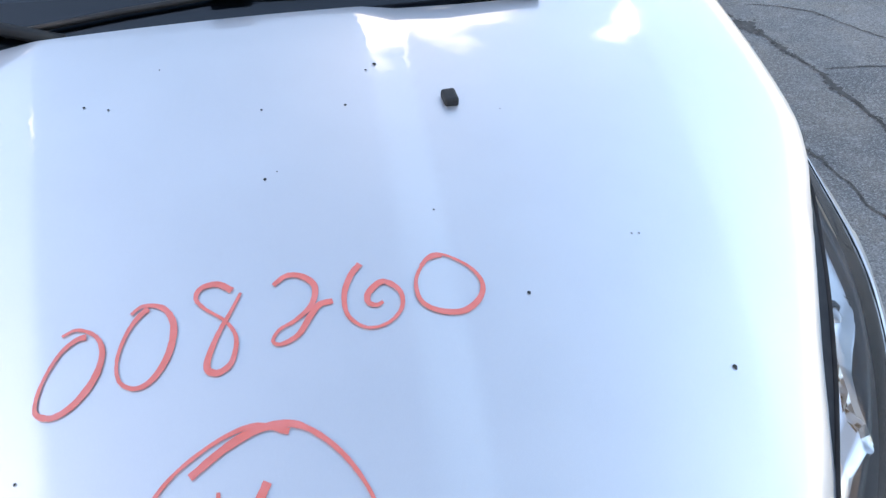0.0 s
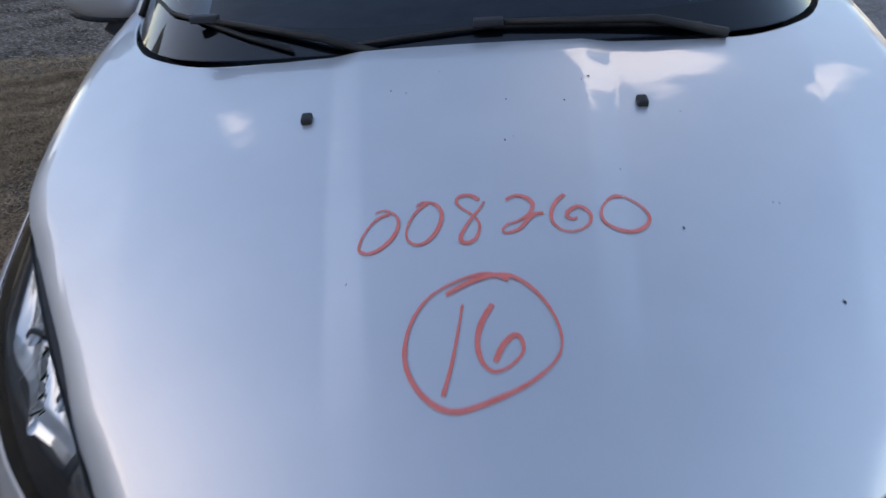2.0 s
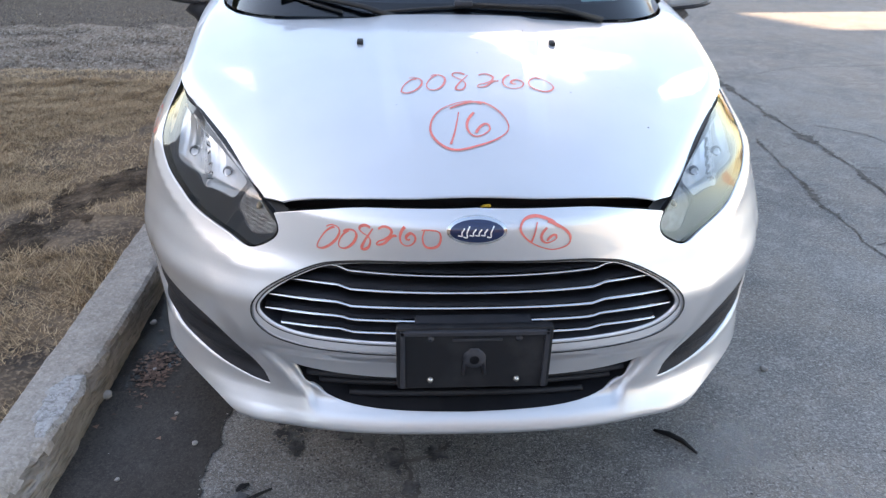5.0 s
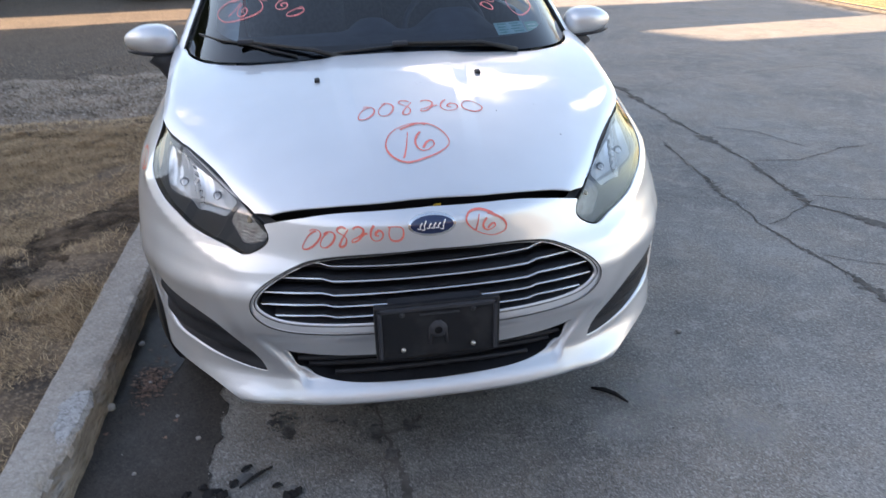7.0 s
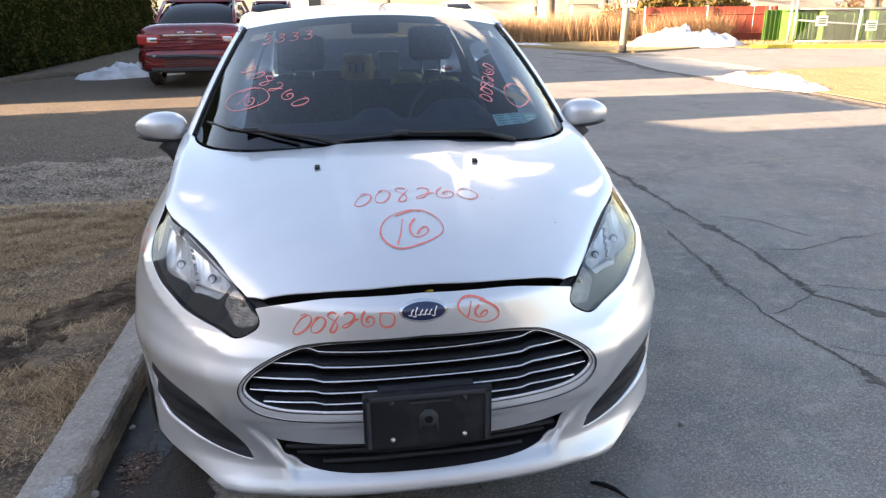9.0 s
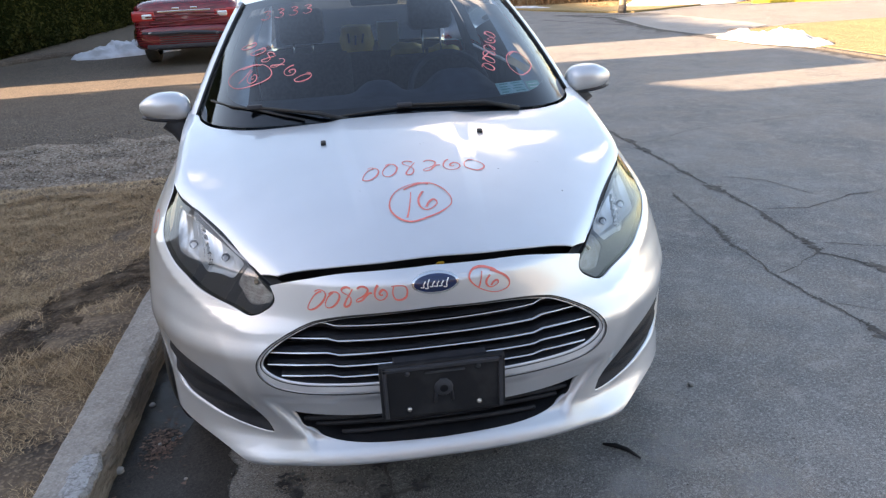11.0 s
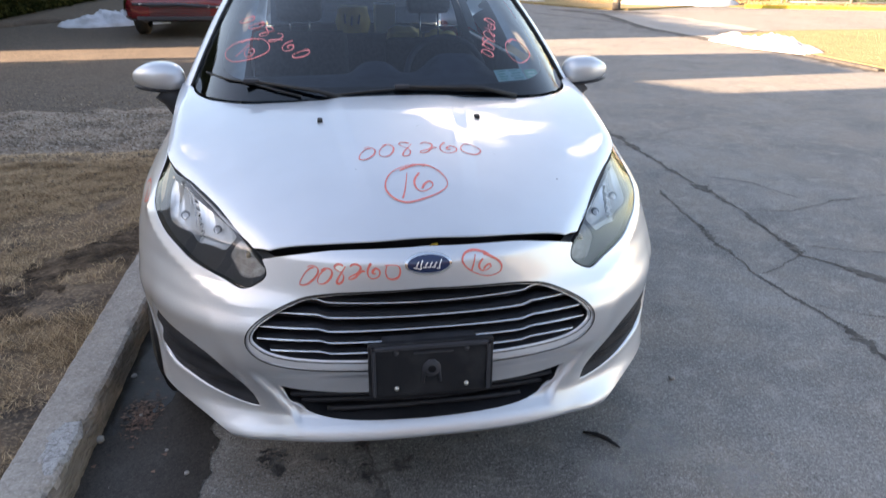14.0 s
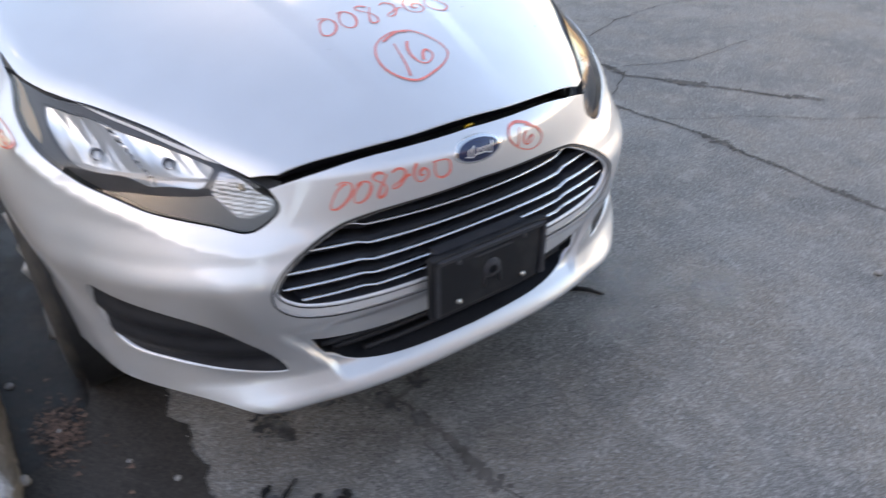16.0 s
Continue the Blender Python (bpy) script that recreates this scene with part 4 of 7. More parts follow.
# number plate bracket
bracket = part("plate_bracket", bx(-0.158, 0.158, -0.006, 0.014, 0.414, 0.566, 0.006, 2), SCUFF, car, "empty black number plate bracket")
for a in ((-0.150, -0.140, -0.013, -0.004, 0.420, 0.560), (0.140, 0.150, -0.013, -0.004, 0.420, 0.560), (-0.150, 0.150, -0.013, -0.004, 0.550, 0.560)):
    part("rim", bx(*a, bevel=0.002), BLACKP, bracket)
part("mount", bx(-0.12, 0.12, 0.012, 0.06, 0.43, 0.555, 0.004), BLACKP, bracket)
part("boss", lathe(bmesh.new(), [(-0.012, 0.010), (-0.011, 0.020), (-0.004, 0.026)], 20, "y", (0, 0, 0.490)), BLACKP, bracket, smooth=True)
part("stiffener", tube(bmesh.new(), [(-0.022, -0.006, 0.45), (-0.018, -0.006, 0.492), (-0.006, -0.006, 0.512), (0.006, -0.006, 0.512), (0.018, -0.006, 0.492), (0.022, -0.006, 0.45)], 0.005, 6), BLACKP, bracket, smooth=True)
part("stiffener", bx(-0.045, 0.055, -0.009, -0.004, 0.534, 0.540, 0.002), BLACKP, bracket)
for sx in (-0.089, 0.089):
    part("screw", lathe(bmesh.new(), [(-0.013, 0.0005), (-0.012, 0.0045), (-0.008, 0.0065), (-0.004, 0.0065)], 14, "y", (sx, 0, 0.438)), SCREWM, bracket, "zinc screw", True)
    part("plug", lathe(bmesh.new(), [(-0.010, 0.0005), (-0.009, 0.006), (-0.004, 0.008)], 12, "y", (sx, 0, 0.540)), BLACKP, bracket, smooth=True)

# oval badge, drawn as plain shapes
def badge_sheet(rx, rz, lift, dome):
    c = 0.749
    def f(a, b):
        th, r = 2 * math.pi * a, b
        u, z = rx * r * math.cos(th), c + rz * r * math.sin(th)
        p = deeper(shell, -(lift + dome * (1 - r * r)))(u, z)
        return p
    return f


badge = part("badge", grid_mesh("badge", badge_sheet(0.0535, 0.0235, 0.0035, 0.003), 48, 6, CHROME), CHROME, car, "blue oval badge with a bright rim")
part("rim", sleeve("rim", deeper(shell, -0.0035), [(0.0535 * math.cos(t), 0.749 + 0.0235 * math.sin(t)) for t in np.linspace(0, 2 * math.pi, 48)[:-1]], 0.012, CHROME), CHROME, badge)
part("oval", grid_mesh("oval", badge_sheet(0.0480, 0.0190, 0.0045, 0.0035), 48, 6, BLUE), BLUE, badge, "dark blue enamel oval")
for k, (x, h) in enumerate(((-0.030, 0.006), (-0.021, 0.009), (-0.010, 0.005), (0.000, 0.005), (0.010, 0.005), (0.021, 0.009))):
    P, F = ribbon(deeper(shell, -0.0070), FWD, rounded([(x - 0.004, 0.7490 - h * 0.8), (x + 0.003, 0.7480 - h * 0.8), (x + 0.003, 0.7490), (x + 0.008, 0.7490 + h)], False, 5), 0.0024, 0.0016)
    part("emblem_stroke", mesh_of("emblem_stroke", P, F, EMBLEM), EMBLEM, badge)

# washer jets
for s in (1, -1):
    bm = bmesh.new()
    bz = hood(0.249, 0.701)[2]
    box(bm, -0.008, 0.008, -0.011, 0.011, -0.003, 0.009, 0.004, 3)
    bmesh.ops.transform(bm, matrix=pose(s * 0.249, 0.701, bz, 9, 0, 0), verts=bm.verts[:])
    part("washer_jet", bm, RUBBER, car, "small black washer jet", True)

# chips in the paint
for cx, cy, cr in ((0.043, 0.603, 0.0016), (0.05, 0.705, 0.0014), (0.135, 0.698, 0.0016), (0.18, 0.768, 0.0022), (0.168, 0.757, 0.0012), (0.250, 0.446, 0.0016), (0.417, 0.362, 0.0022), (-0.124, 0.750, 0.0014), (0.055, 0.611, 0.0008), (0.384, 0.50, 0.0010), (0.376, 0.50, 0.0010), (-0.155, 0.37, 0.0010), (-0.10, 0.74, 0.0012), (-0.05, 0.80, 0.0010), (0.19, 0.545, 0.0010), (0.30, 0.68, 0.0008)):
    part("paint_chip", mesh_of("paint_chip", [Vector(hood(cx + cr * math.cos(a) * (1 + 0.3 * math.sin(3 * a)), cy + 1.2 * cr * math.sin(a))) + UP * 0.0008 for a in np.linspace(0, 2 * math.pi, 10)[:-1]], [tuple(range(9))], RUBBER), RUBBER, bonnet_panel)

# handwriting on the paint
DIG = [("0", (-0.143, 0.411), (0.050, -0.008), (-0.005, 0.071)), ("round 0", (-0.086, 0.418), (0.045, -0.006), (-0.003, 0.071)), ("8", (-0.027, 0.416), (0.037, -0.003), (0.001, 0.079)), ("2", (0.030, 0.427), (0.050, -0.003), (0.003, 0.065)), ("6", (0.086, 0.429), (0.051, -0.002), (0.006, 0.064)), ("wide 0", (0.148, 0.433), (0.060, 0.005), (0.008, 0.059))]
writing([(c, o, a, b, 0.0048) for c, o, a, b in DIG] + [("O", (-0.082, 0.216), (0.169, -0.010), (-0.004, 0.158), 0.0052), ("1", (-0.044, 0.229), (0.023, -0.002), (0.001, 0.102), 0.0052), ("tall 6", (-0.006, 0.251), (0.049, -0.002), (0.002, 0.078), 0.0056)], hood, UP, MARKER, car, "red handwritten")


def shell_at(x, z):
    """The place along the plan where the shell reaches x at a height."""
    lo, hi = 0.0, 0.9
    for _ in range(40):
        mid = (lo + hi) / 2
        if shell(mid, z)[0] < abs(x):
            lo = mid
        else:
            hi = mid
    return math.copysign(lo, x)


BG = []
for ch, (x0, z0), (x1, z1), (x2, z2), w in (
        ("0", (-0.314, 0.691), (-0.269, 0.698), (-0.312, 0.736), 0.0040), ("round 0", (-0.270, 0.697), (-0.233, 0.703), (-0.271, 0.733), 0.0042),
        ("8", (-0.228, 0.701), (-0.201, 0.705), (-0.228, 0.747), 0.0048), ("2", (-0.194, 0.713), (-0.156, 0.716), (-0.193, 0.750), 0.0044),
        ("6", (-0.149, 0.716), (-0.118, 0.718), (-0.150, 0.754), 0.0046), ("square 0", (-0.109, 0.715), (-0.071, 0.716), (-0.108, 0.751), 0.0044),
        ("tilted O", (0.085, 0.711), (0.187, 0.704), (0.085, 0.772), 0.0042), ("1", (0.106, 0.724), (0.119, 0.723), (0.105, 0.762), 0.0048),
        ("tall 6", (0.128, 0.721), (0.159, 0.719), (0.127, 0.751), 0.0048)):
    o, e, t = ((shell_at(x, z), z) for x, z in ((x0, z0), (x1, z1), (x2, z2)))
    BG.append((ch, o, (e[0] - o[0], e[1] - o[1]), (t[0] - o[0], t[1] - o[1]), w))
writing(BG, skin, FWD, MARKER, bumper, "red handwritten")
writing([("O", (-1.00, 0.752), (0.10, 0.0), (0.0, 0.042), 0.004), ("6", (-0.96, 0.760), (0.03, 0.0), (0.0, 0.026), 0.004)], skin, Vector((-1, -0.4, 0.3)), MARKER, car, "red handwritten")

# windscreen
def screen(s, t):
    """s from -1 to 1 across, t from 0 at the bonnet to 1 at the roof."""
    v = abs(s)
    a = Vector((0.722 * s, 0.920 + 0.37 * v ** 7, 0.992 - 0.012 * s * s))
    b = Vector((0.548 * s, 1.600 + 0.16 * s * s, 1.402 - 0.052 * s * s))
    return a.lerp(b, t) + Vector((0, -0.020, 0.034)) * (4 * t * (1 - t)) * (1 - 0.5 * s * s)


def out_screen(p):
    return Vector((0, -0.5, 0.8))


def rrect(x0, x1, y0, y1, r, n=6):
    out = []
    for cx, cy, a0 in ((x1 - r, y1 - r, 0), (x0 + r, y1 - r, 90), (x0 + r, y0 + r, 180), (x1 - r, y0 + r, 270)):
        out += [(cx + r * math.cos(radians(a0 + 90 * i / n)), cy + r * math.sin(radians(a0 + 90 * i / n))) for i in range(n + 1)]
    return out


FULL = rrect(-0.995, 0.995, 0.0, 1.0, 0.05)
windscreen = part("windscreen", panel("windscreen", screen, FULL, SCREEN, [], 0.05, 0, out_screen), SCREEN, car, "tinted windscreen with pink handwritten numbers")
windscreen.visible_shadow = False
part("glass_border", panel("glass_border", screen, FULL, FRIT, [rounded([(-0.80, 0.150), (-0.62, 0.100), (-0.28, 0.066), (0.13, 0.066), (0.566, 0.078), (0.78, 0.118), (0.868, 0.21), (0.905, 0.50), (0.905, 0.84), (0.84, 0.925), (0.30, 0.930), (-0.38, 0.930), (-0.84, 0.925), (-0.905, 0.84), (-0.905, 0.50), (-0.868, 0.24)], True, 5)], 0.03, 0, out_screen, lift=-0.004), FRIT, windscreen, "black printed border")
for s in (1, -1):
    def pillar(a, t):
        p = Vector(screen(s * 1.0, t))
        return p + Vector((s * 0.052, 0.085, -0.050)) * a + Vector((s * 0.012, -0.006, 0.010)) * math.sin(math.pi * a) + Vector((s * 0.004, 0, 0.002))
    part("windscreen_pillar", grid_mesh("windscreen_pillar", pillar, 8, 20, SILVER), SILVER, car)
    part("pillar_seal", tube(bmesh.new(), [Vector(screen(s * 0.998, t)) + Vector((s * 0.002, -0.002, 0.003)) for t in np.linspace(0, 1, 16)], 0.0065, 6), RUBBER, car, smooth=True)
WS = [("3", (-0.790 + 0.095 * i, 0.760), (0.080, 0.0), (0.0, 0.088)) for i in range(4)]
WS += [(c, (-0.850 + 0.070 * i, 0.520 - 0.054 * i), (0.055, -0.030), (0.045, 0.060)) for i, c in enumerate("008260")]
WS += [("O", (-0.865, 0.228), (0.240, -0.005), (0.005, 0.158)), ("1", (-0.800, 0.262), (0.045, 0.0), (0.010, 0.090)), ("6", (-0.755, 0.258), (0.055, 0.0), (0.0, 0.085))]
WS += [(c, (0.565 + 0.022 * i, 0.232 + 0.048 * i), (0.020, 0.044), (-0.070, 0.006)) for i, c in enumerate("008260")]
WS += [("O", (0.665, 0.196), (0.150, -0.010), (-0.010, 0.170))]
writing([(c, o, a, b, 0.0060) for c, o, a, b in WS], screen, Vector((0, -0.5, 0.8)), PINKMK, windscreen, "pink handwritten", 0.0015)
P, F = ribbon(screen, Vector((0, -0.5, 0.8)), [(0.544, 0.122), (0.62, 0.128), (0.709, 0.134)], 0.070, -0.006)
sticker = part("sticker", mesh_of("sticker", P, F, MINT), MINT, windscreen, "white and green inspection sticker")
for k in range(4):
    P, F = ribbon(screen, Vector((0, -0.5, 0.8)), [(0.560, 0.099 + 0.016 * k), (0.695 - 0.015 * (k % 2), 0.109 + 0.016 * k)], 0.005, -0.005)
    part("print_bar", mesh_of("print_bar", P, F, GREENP), GREENP, sticker)
P, F = ribbon(screen, Vector((0, -0.5, 0.8)), [(0.718, 0.132), (0.800, 0.130)], 0.056, -0.006)
stub = part("sticker", mesh_of("sticker", P, F, GREENP), GREENP, windscreen, "green inspection sticker")
for k in range(2):
    P, F = ribbon(screen, Vector((0, -0.5, 0.8)), [(0.728, 0.120 + 0.02 * k), (0.785, 0.119 + 0.02 * k)], 0.005, -0.005)
    part("print_bar", mesh_of("print_bar", P, F, PAPER), PAPER, stub)
# a tan patch inside the right-hand ring, just behind the glass
P, F = ribbon(screen, Vector((0, -0.5, 0.8)), [(0.690, 0.325), (0.735, 0.285), (0.790, 0.225)], 0.062, -0.008)
part("tan_patch", mesh_of("tan_patch", P, F, TANM), TANM, windscreen, "tan patch behind the glass")
for s in (1, -1):
    part("pillar_trim", grid_mesh("pillar_trim", lambda a, t, s=s: Vector(screen(s * (0.73 + 0.11 * t + (0.27 - 0.11 * t) * a), 0.04 + 0.92 * t)) + Vector((0, 0.06, -0.045)), 4, 12, TRIM), TRIM, car, "grey pillar trim")

# scuttle and wipers
part("scuttle_panel", grid_mesh("scuttle_panel", lambda a, b: (lambda x: Vector((x, 0.890 + 0.37 * abs(x / 0.722) ** 7 + 0.10 * b, 0.974 - 0.018 * (x / 0.722) ** 2 - 0.02 * b)))((a - 0.5) * 1.40), 40, 3, BLACKP), BLACKP, car)


def wiper(pts, s_piv):
    w = part("wiper", tube(bmesh.new(), [Vector(screen(*p)) + Vector((0, -0.004, 0.006)) for p in pts], 0.0042, 6), RUBBER, car, "black windscreen wiper", True)
    part("wiper_arm", tube(bmesh.new(), [Vector(screen(s_piv, -0.02)) + Vector((0, 0.0, 0.012)), Vector(screen(s_piv * 0.7 + pts[len(pts) // 2][0] * 0.3, 0.02)) + Vector((0, -0.006, 0.018)), Vector(screen(*pts[len(pts) // 2])) + Vector((0, -0.006, 0.013))], [0.009, 0.007, 0.0055], 6), RUBBER, w, smooth=True)
    part("clip", bx(-0.026, 0.026, -0.009, 0.009, -0.006, 0.008, 0.004, m=Matrix.Translation(Vector(screen(*pts[len(pts) // 2])) + Vector((0, -0.008, 0.014)))), BLACKP, w)


wiper([(-0.93, 0.128), (-0.80, 0.110), (-0.673, 0.090), (-0.55, 0.050), (-0.43, 0.012)], -0.22)
wiper([(-0.31, 0.010), (-0.13, 0.026), (0.047, 0.038), (0.30, 0.030), (0.55, 0.016)], 0.60)

# roof, doors, glass and tail
def roof(a, t):
    s = 2 * a - 1
    y = (1.600 + 0.16 * s * s) * (1 - t) + 3.40 * t
    z = 1.402 - 0.052 * s * s * (1 - 0.3 * t) + 0.062 * math.sin(math.pi * min(t * 0.95, 1)) - 0.03 * t
    return (s * (0.548 + 0.045 * math.sin(math.pi * min(1, t * 1.1))), y, z)


part("roof", grid_mesh("roof", roof, 32, 32, SILVER), SILVER, car)
part("headlining", grid_mesh("headlining", lambda a, t: Vector(roof(a, t)) - Vector((0, 0, 0.03)), 8, 8, FABRIC), FABRIC, car)
for s in (1, -1):
    rail = [Vector(roof(0.5 + 0.5 * s, t)) for t in np.linspace(0, 1, 25)]
    part("roof_rail", tube(bmesh.new(), [p + Vector((s * 0.012, 0, -0.012)) for p in rail], 0.020, 8), SILVER, car, smooth=True)

    def flank(a, t):
        y = 1.50 + a * 2.2
        top = Vector(roof(0.5 + 0.5 * s, min(max((y - 1.76) / 1.64, 0), 1)))
        if y < 1.76:
            top = Vector(screen(s, 1 - (1.76 - y) / 0.42)) + Vector((s * 0.03, 0, -0.03))
        low = Vector((s * 0.765, y, 0.955))
        p = low.lerp(top, t)
        return (p.x + s * 0.02 * math.sin(math.pi * t), y - max(0.0, y - 3.38) * t, p.z)
    g = part("side_window", grid_mesh("side_window", flank, 24, 6, SIDEGLASS), SIDEGLASS, car, "tinted side glass")
    g.visible_shadow = False
    part("door_trim", grid_mesh("door_trim", lambda a, b, s=s: (s * (0.742 - 0.02 * b), 1.42 + 2.2 * a, 0.958 - 0.40 * b), 8, 3, CABIN), CABIN, car)
    part("quarter_trim", grid_mesh("quarter_trim", lambda a, t, s=s: Vector(flank(0.80 + 0.20 * a, t)) - Vector((s * 0.03, 0, 0)), 6, 6, CABIN), CABIN, car)
    for y0 in (0.50, 0.97):
        part("door_pillar", grid_mesh("door_pillar", lambda a, t, y0=y0: Vector(flank(y0 + 0.05 * a, t)) + Vector((s * 0.006, 0, 0)), 2, 6, BLACKG), BLACKG, car)
    for y0, y1 in ((1.476, 2.52), (2.526, 3.70)):
        top = [(shell_u(y, 0.955), 0.955) for y in np.linspace(y0, y1, 8)]
        down = [(shell_u(y1, z), z) for z in np.linspace(0.93, 0.27, 8)]
        if y0 > 2:
            low = list(reversed([(shell_u(3.36 - 0.345 * math.cos(a), 0.30 + 0.345 * math.sin(a)), 0.30 + 0.345 * math.sin(a)) for a in np.linspace(0.08, math.pi - 0.08, 20)])) + [(shell_u(y0, 0.27), 0.27)]
        else:
            low = [(shell_u(y0, 0.27), 0.27)]
        door = part("door" if y0 < 2 else "rear_quarter", panel("door", skin, side(top + down + low, s), SILVER, [], 0.05, 0.01, out_shell), SILVER, car)
        if y0 < 2:
            part("door_handle", tube(bmesh.new(), [(s * 0.81, 2.24, 0.85), (s * 0.845, 2.27, 0.855), (s * 0.845, 2.42, 0.855), (s * 0.81, 2.45, 0.85)], 0.012, 8), SILVER, door, smooth=True)
    part("sill", bx(s * 0.74, s * 0.80, 1.2, 3.02, 0.20, 0.285, 0.01), BLACKP, car)


def tail(a, t):
    th = (a - 0.5) * math.pi
    z = 0.24 + 0.735 * t
    w = SA(min(max(z, 0.3), 0.95))
    return (w * math.copysign(abs(math.sin(th)) ** 0.75, th), 3.68 + (0.40 - 0.08 * t) * max(math.cos(th), 0) ** 0.75, z)


part("tail", grid_mesh("tail", tail, 40, 14, SILVER), SILVER, car)
part("rear_window", grid_mesh("rear_window", lambda a, t: (lambda s: (s * (0.60 * (1 - t) + 0.545 * t), 3.92 * (1 - t) + 3.40 * t, 0.98 * (1 - t) + 1.368 * t - 0.03 * s * s))(2 * a - 1), 12, 6, REARGLASS), REARGLASS, car, "dark tinted rear window").visible_shadow = False
part("hatch_shelf", grid_mesh("hatch_shelf", lambda a, b: (lambda q: (q[0] * (1 - 0.25 * b), q[1] - 0.16 * b, q[2] + 0.012 * b))(tail(a, 1.0)), 40, 3, SILVER), SILVER, car)
for s in (1, -1):
    part("rear_pillar", grid_mesh("rear_pillar", lambda a, t, s=s: Vector((s * 0.765, 3.66 + 0.24 * a, 0.955 + 0.02 * a)).lerp(Vector((s * 0.545, 3.36 + 0.05 * a, 1.335 + 0.0 * a)), t) + Vector((-s * 0.13 * a * (1 - t), 0, 0)), 6, 10, SILVER), SILVER, car)
    part("tail_lamp", bx(s * 0.62, s * 0.76, 3.80, 3.98, 0.78, 1.0, 0.03), TAIL, car)

# mirrors
for s in (1, -1):
    bm = bmesh.new()
    bmesh.ops.create_uvsphere(bm, u_segments=32, v_segments=20, radius=1)
    for v in bm.verts:
        c = v.co
        taper = 1.0 - 0.28 * smooth01((c.x * s + 0.1) / 1.1)
        e = [math.copysign(abs(q) ** (0.62 if i == 0 and q * s < 0 else 0.78), q) for i, q in enumerate(c)]
        v.co = (s * 0.872 + e[0] * 0.098, 1.452 + e[1] * (0.075 if e[1] < 0 else 0.030) * (1.0 - 0.25 * max(c.x * s, 0)), 0.992 + e[2] * (0.062 if e[2] > 0 else 0.052) * taper + 0.004 * c.x * s)
    mir = part("door_mirror", bm, SILVER, car, "silver door mirror on a black stalk", True)
    part("mirror_glass", bx(s * 0.80, s * 0.945, 1.478, 1.486, 0.942, 1.035, 0.02), CHROME, mir)
    part("lower_lip", tube(bmesh.new(), [(s * (0.795 + 0.165 * t), 1.400 + 0.030 * (2 * t - 1) ** 2, 0.950 + 0.012 * t) for t in np.linspace(0, 1, 9)], [0.006, 0.011, 0.013, 0.013, 0.013, 0.012, 0.011, 0.009, 0.005], 8), BLACKP, mir, "black lower lip", True)
    bm = bmesh.new()
    tube(bm, [(s * 0.775, 1.475, 0.790), (s * 0.800, 1.465, 0.850), (s * 0.826, 1.455, 0.912), (s * 0.860, 1.452, 0.948)], [0.040, 0.042, 0.047, 0.050], 12)
    part("stalk", bm, BLACKP, mir, smooth=True)

# wheels
for wy in (WHEEL_Y, 3.36):
    for s in (1, -1):
        x0 = s * 0.735
        wheel = part("wheel", lathe(bmesh.new(), [(-0.092, 0.19), (-0.094, 0.24), (-0.088, 0.285), (-0.07, 0.297), (0.07, 0.297), (0.088, 0.285), (0.094, 0.24), (0.092, 0.19)], 40, "x", (x0, wy, WHEEL_Z)), TYRE, car, "dirty black tyre with a grey wheel cover", True)
        part("rim", lathe(bmesh.new(), [(s * 0.055, 0.002), (s * 0.060, 0.05), (s * 0.045, 0.10), (s * 0.075, 0.175), (s * 0.090, 0.195), (s * 0.02, 0.195)], 30, "x", (x0, wy, WHEEL_Z)), ALLOY, wheel, smooth=True)
        for k in range(5):
            an = 2 * math.pi * k / 5
            part("spoke", tube(bmesh.new(), [(x0 + s * 0.066, wy + 0.04 * math.cos(an), WHEEL_Z + 0.04 * math.sin(an)), (x0 + s * 0.080, wy + 0.18 * math.cos(an), WHEEL_Z + 0.18 * math.sin(an))], [0.022, 0.030], 6), ALLOY, wheel, smooth=True)
        for k in range(2):
            part("groove", lathe(bmesh.new(), [(-0.004, 0.2975), (0.004, 0.2975)], 40, "x", (x0 - 0.03 + 0.06 * k, wy, WHEEL_Z)), DARK, wheel)
for s in (1, -1):
    part("arch_liner", lathe(bmesh.new(), [(-0.10, 0.335), (0.11, 0.335)], 32, "x", (s * 0.70, WHEEL_Y, 0.31)), RUBBER, car, smooth=True)
part("underside", bx(-0.60, 0.60, 0.50, 3.8, 0.20, 0.26), RUBBER, car)

# cabin
part("dashboard", grid_mesh("dashboard", lambda a, b: (lambda x: Vector((x, 0.98 + 0.36 * abs(x / 0.70) ** 4 + b * (0.74 - 0.30 * abs(x / 0.70) ** 4), 0.955 - 0.02 * abs(x) + 0.035 * math.sin(math.pi * b) + (0.085 * math.exp(-((x - 0.33) / 0.13) ** 4) + 0.050 * math.exp(-((x + 0.015) / 0.085) ** 4)) * smooth01((b - 0.45) / 0.3) - 0.25 * smooth01((b - 0.88) / 0.12))))((a - 0.5) * 1.36), 48, 24, CABIN), CABIN, car, "charcoal dashboard")
wh = part("steering_wheel", tube(bmesh.new(), [Vector((0.33 + 0.185 * math.cos(t), 1.80 + 0.07 * math.sin(t), 0.920 + 0.172 * math.sin(t))) for t in np.linspace(0, 2 * math.pi, 41)], 0.014, 8, False), CABIN, car, "black steering wheel", True)
part("hub", lathe(bmesh.new(), [(-0.04, 0.01), (-0.03, 0.06), (0.03, 0.07)], 20, "y", (0.33, 1.79, 0.92)), CABIN, wh, smooth=True)
part("spoke", bx(0.16, 0.50, 1.785, 1.805, 0.905, 0.94, 0.006), CABIN, wh)


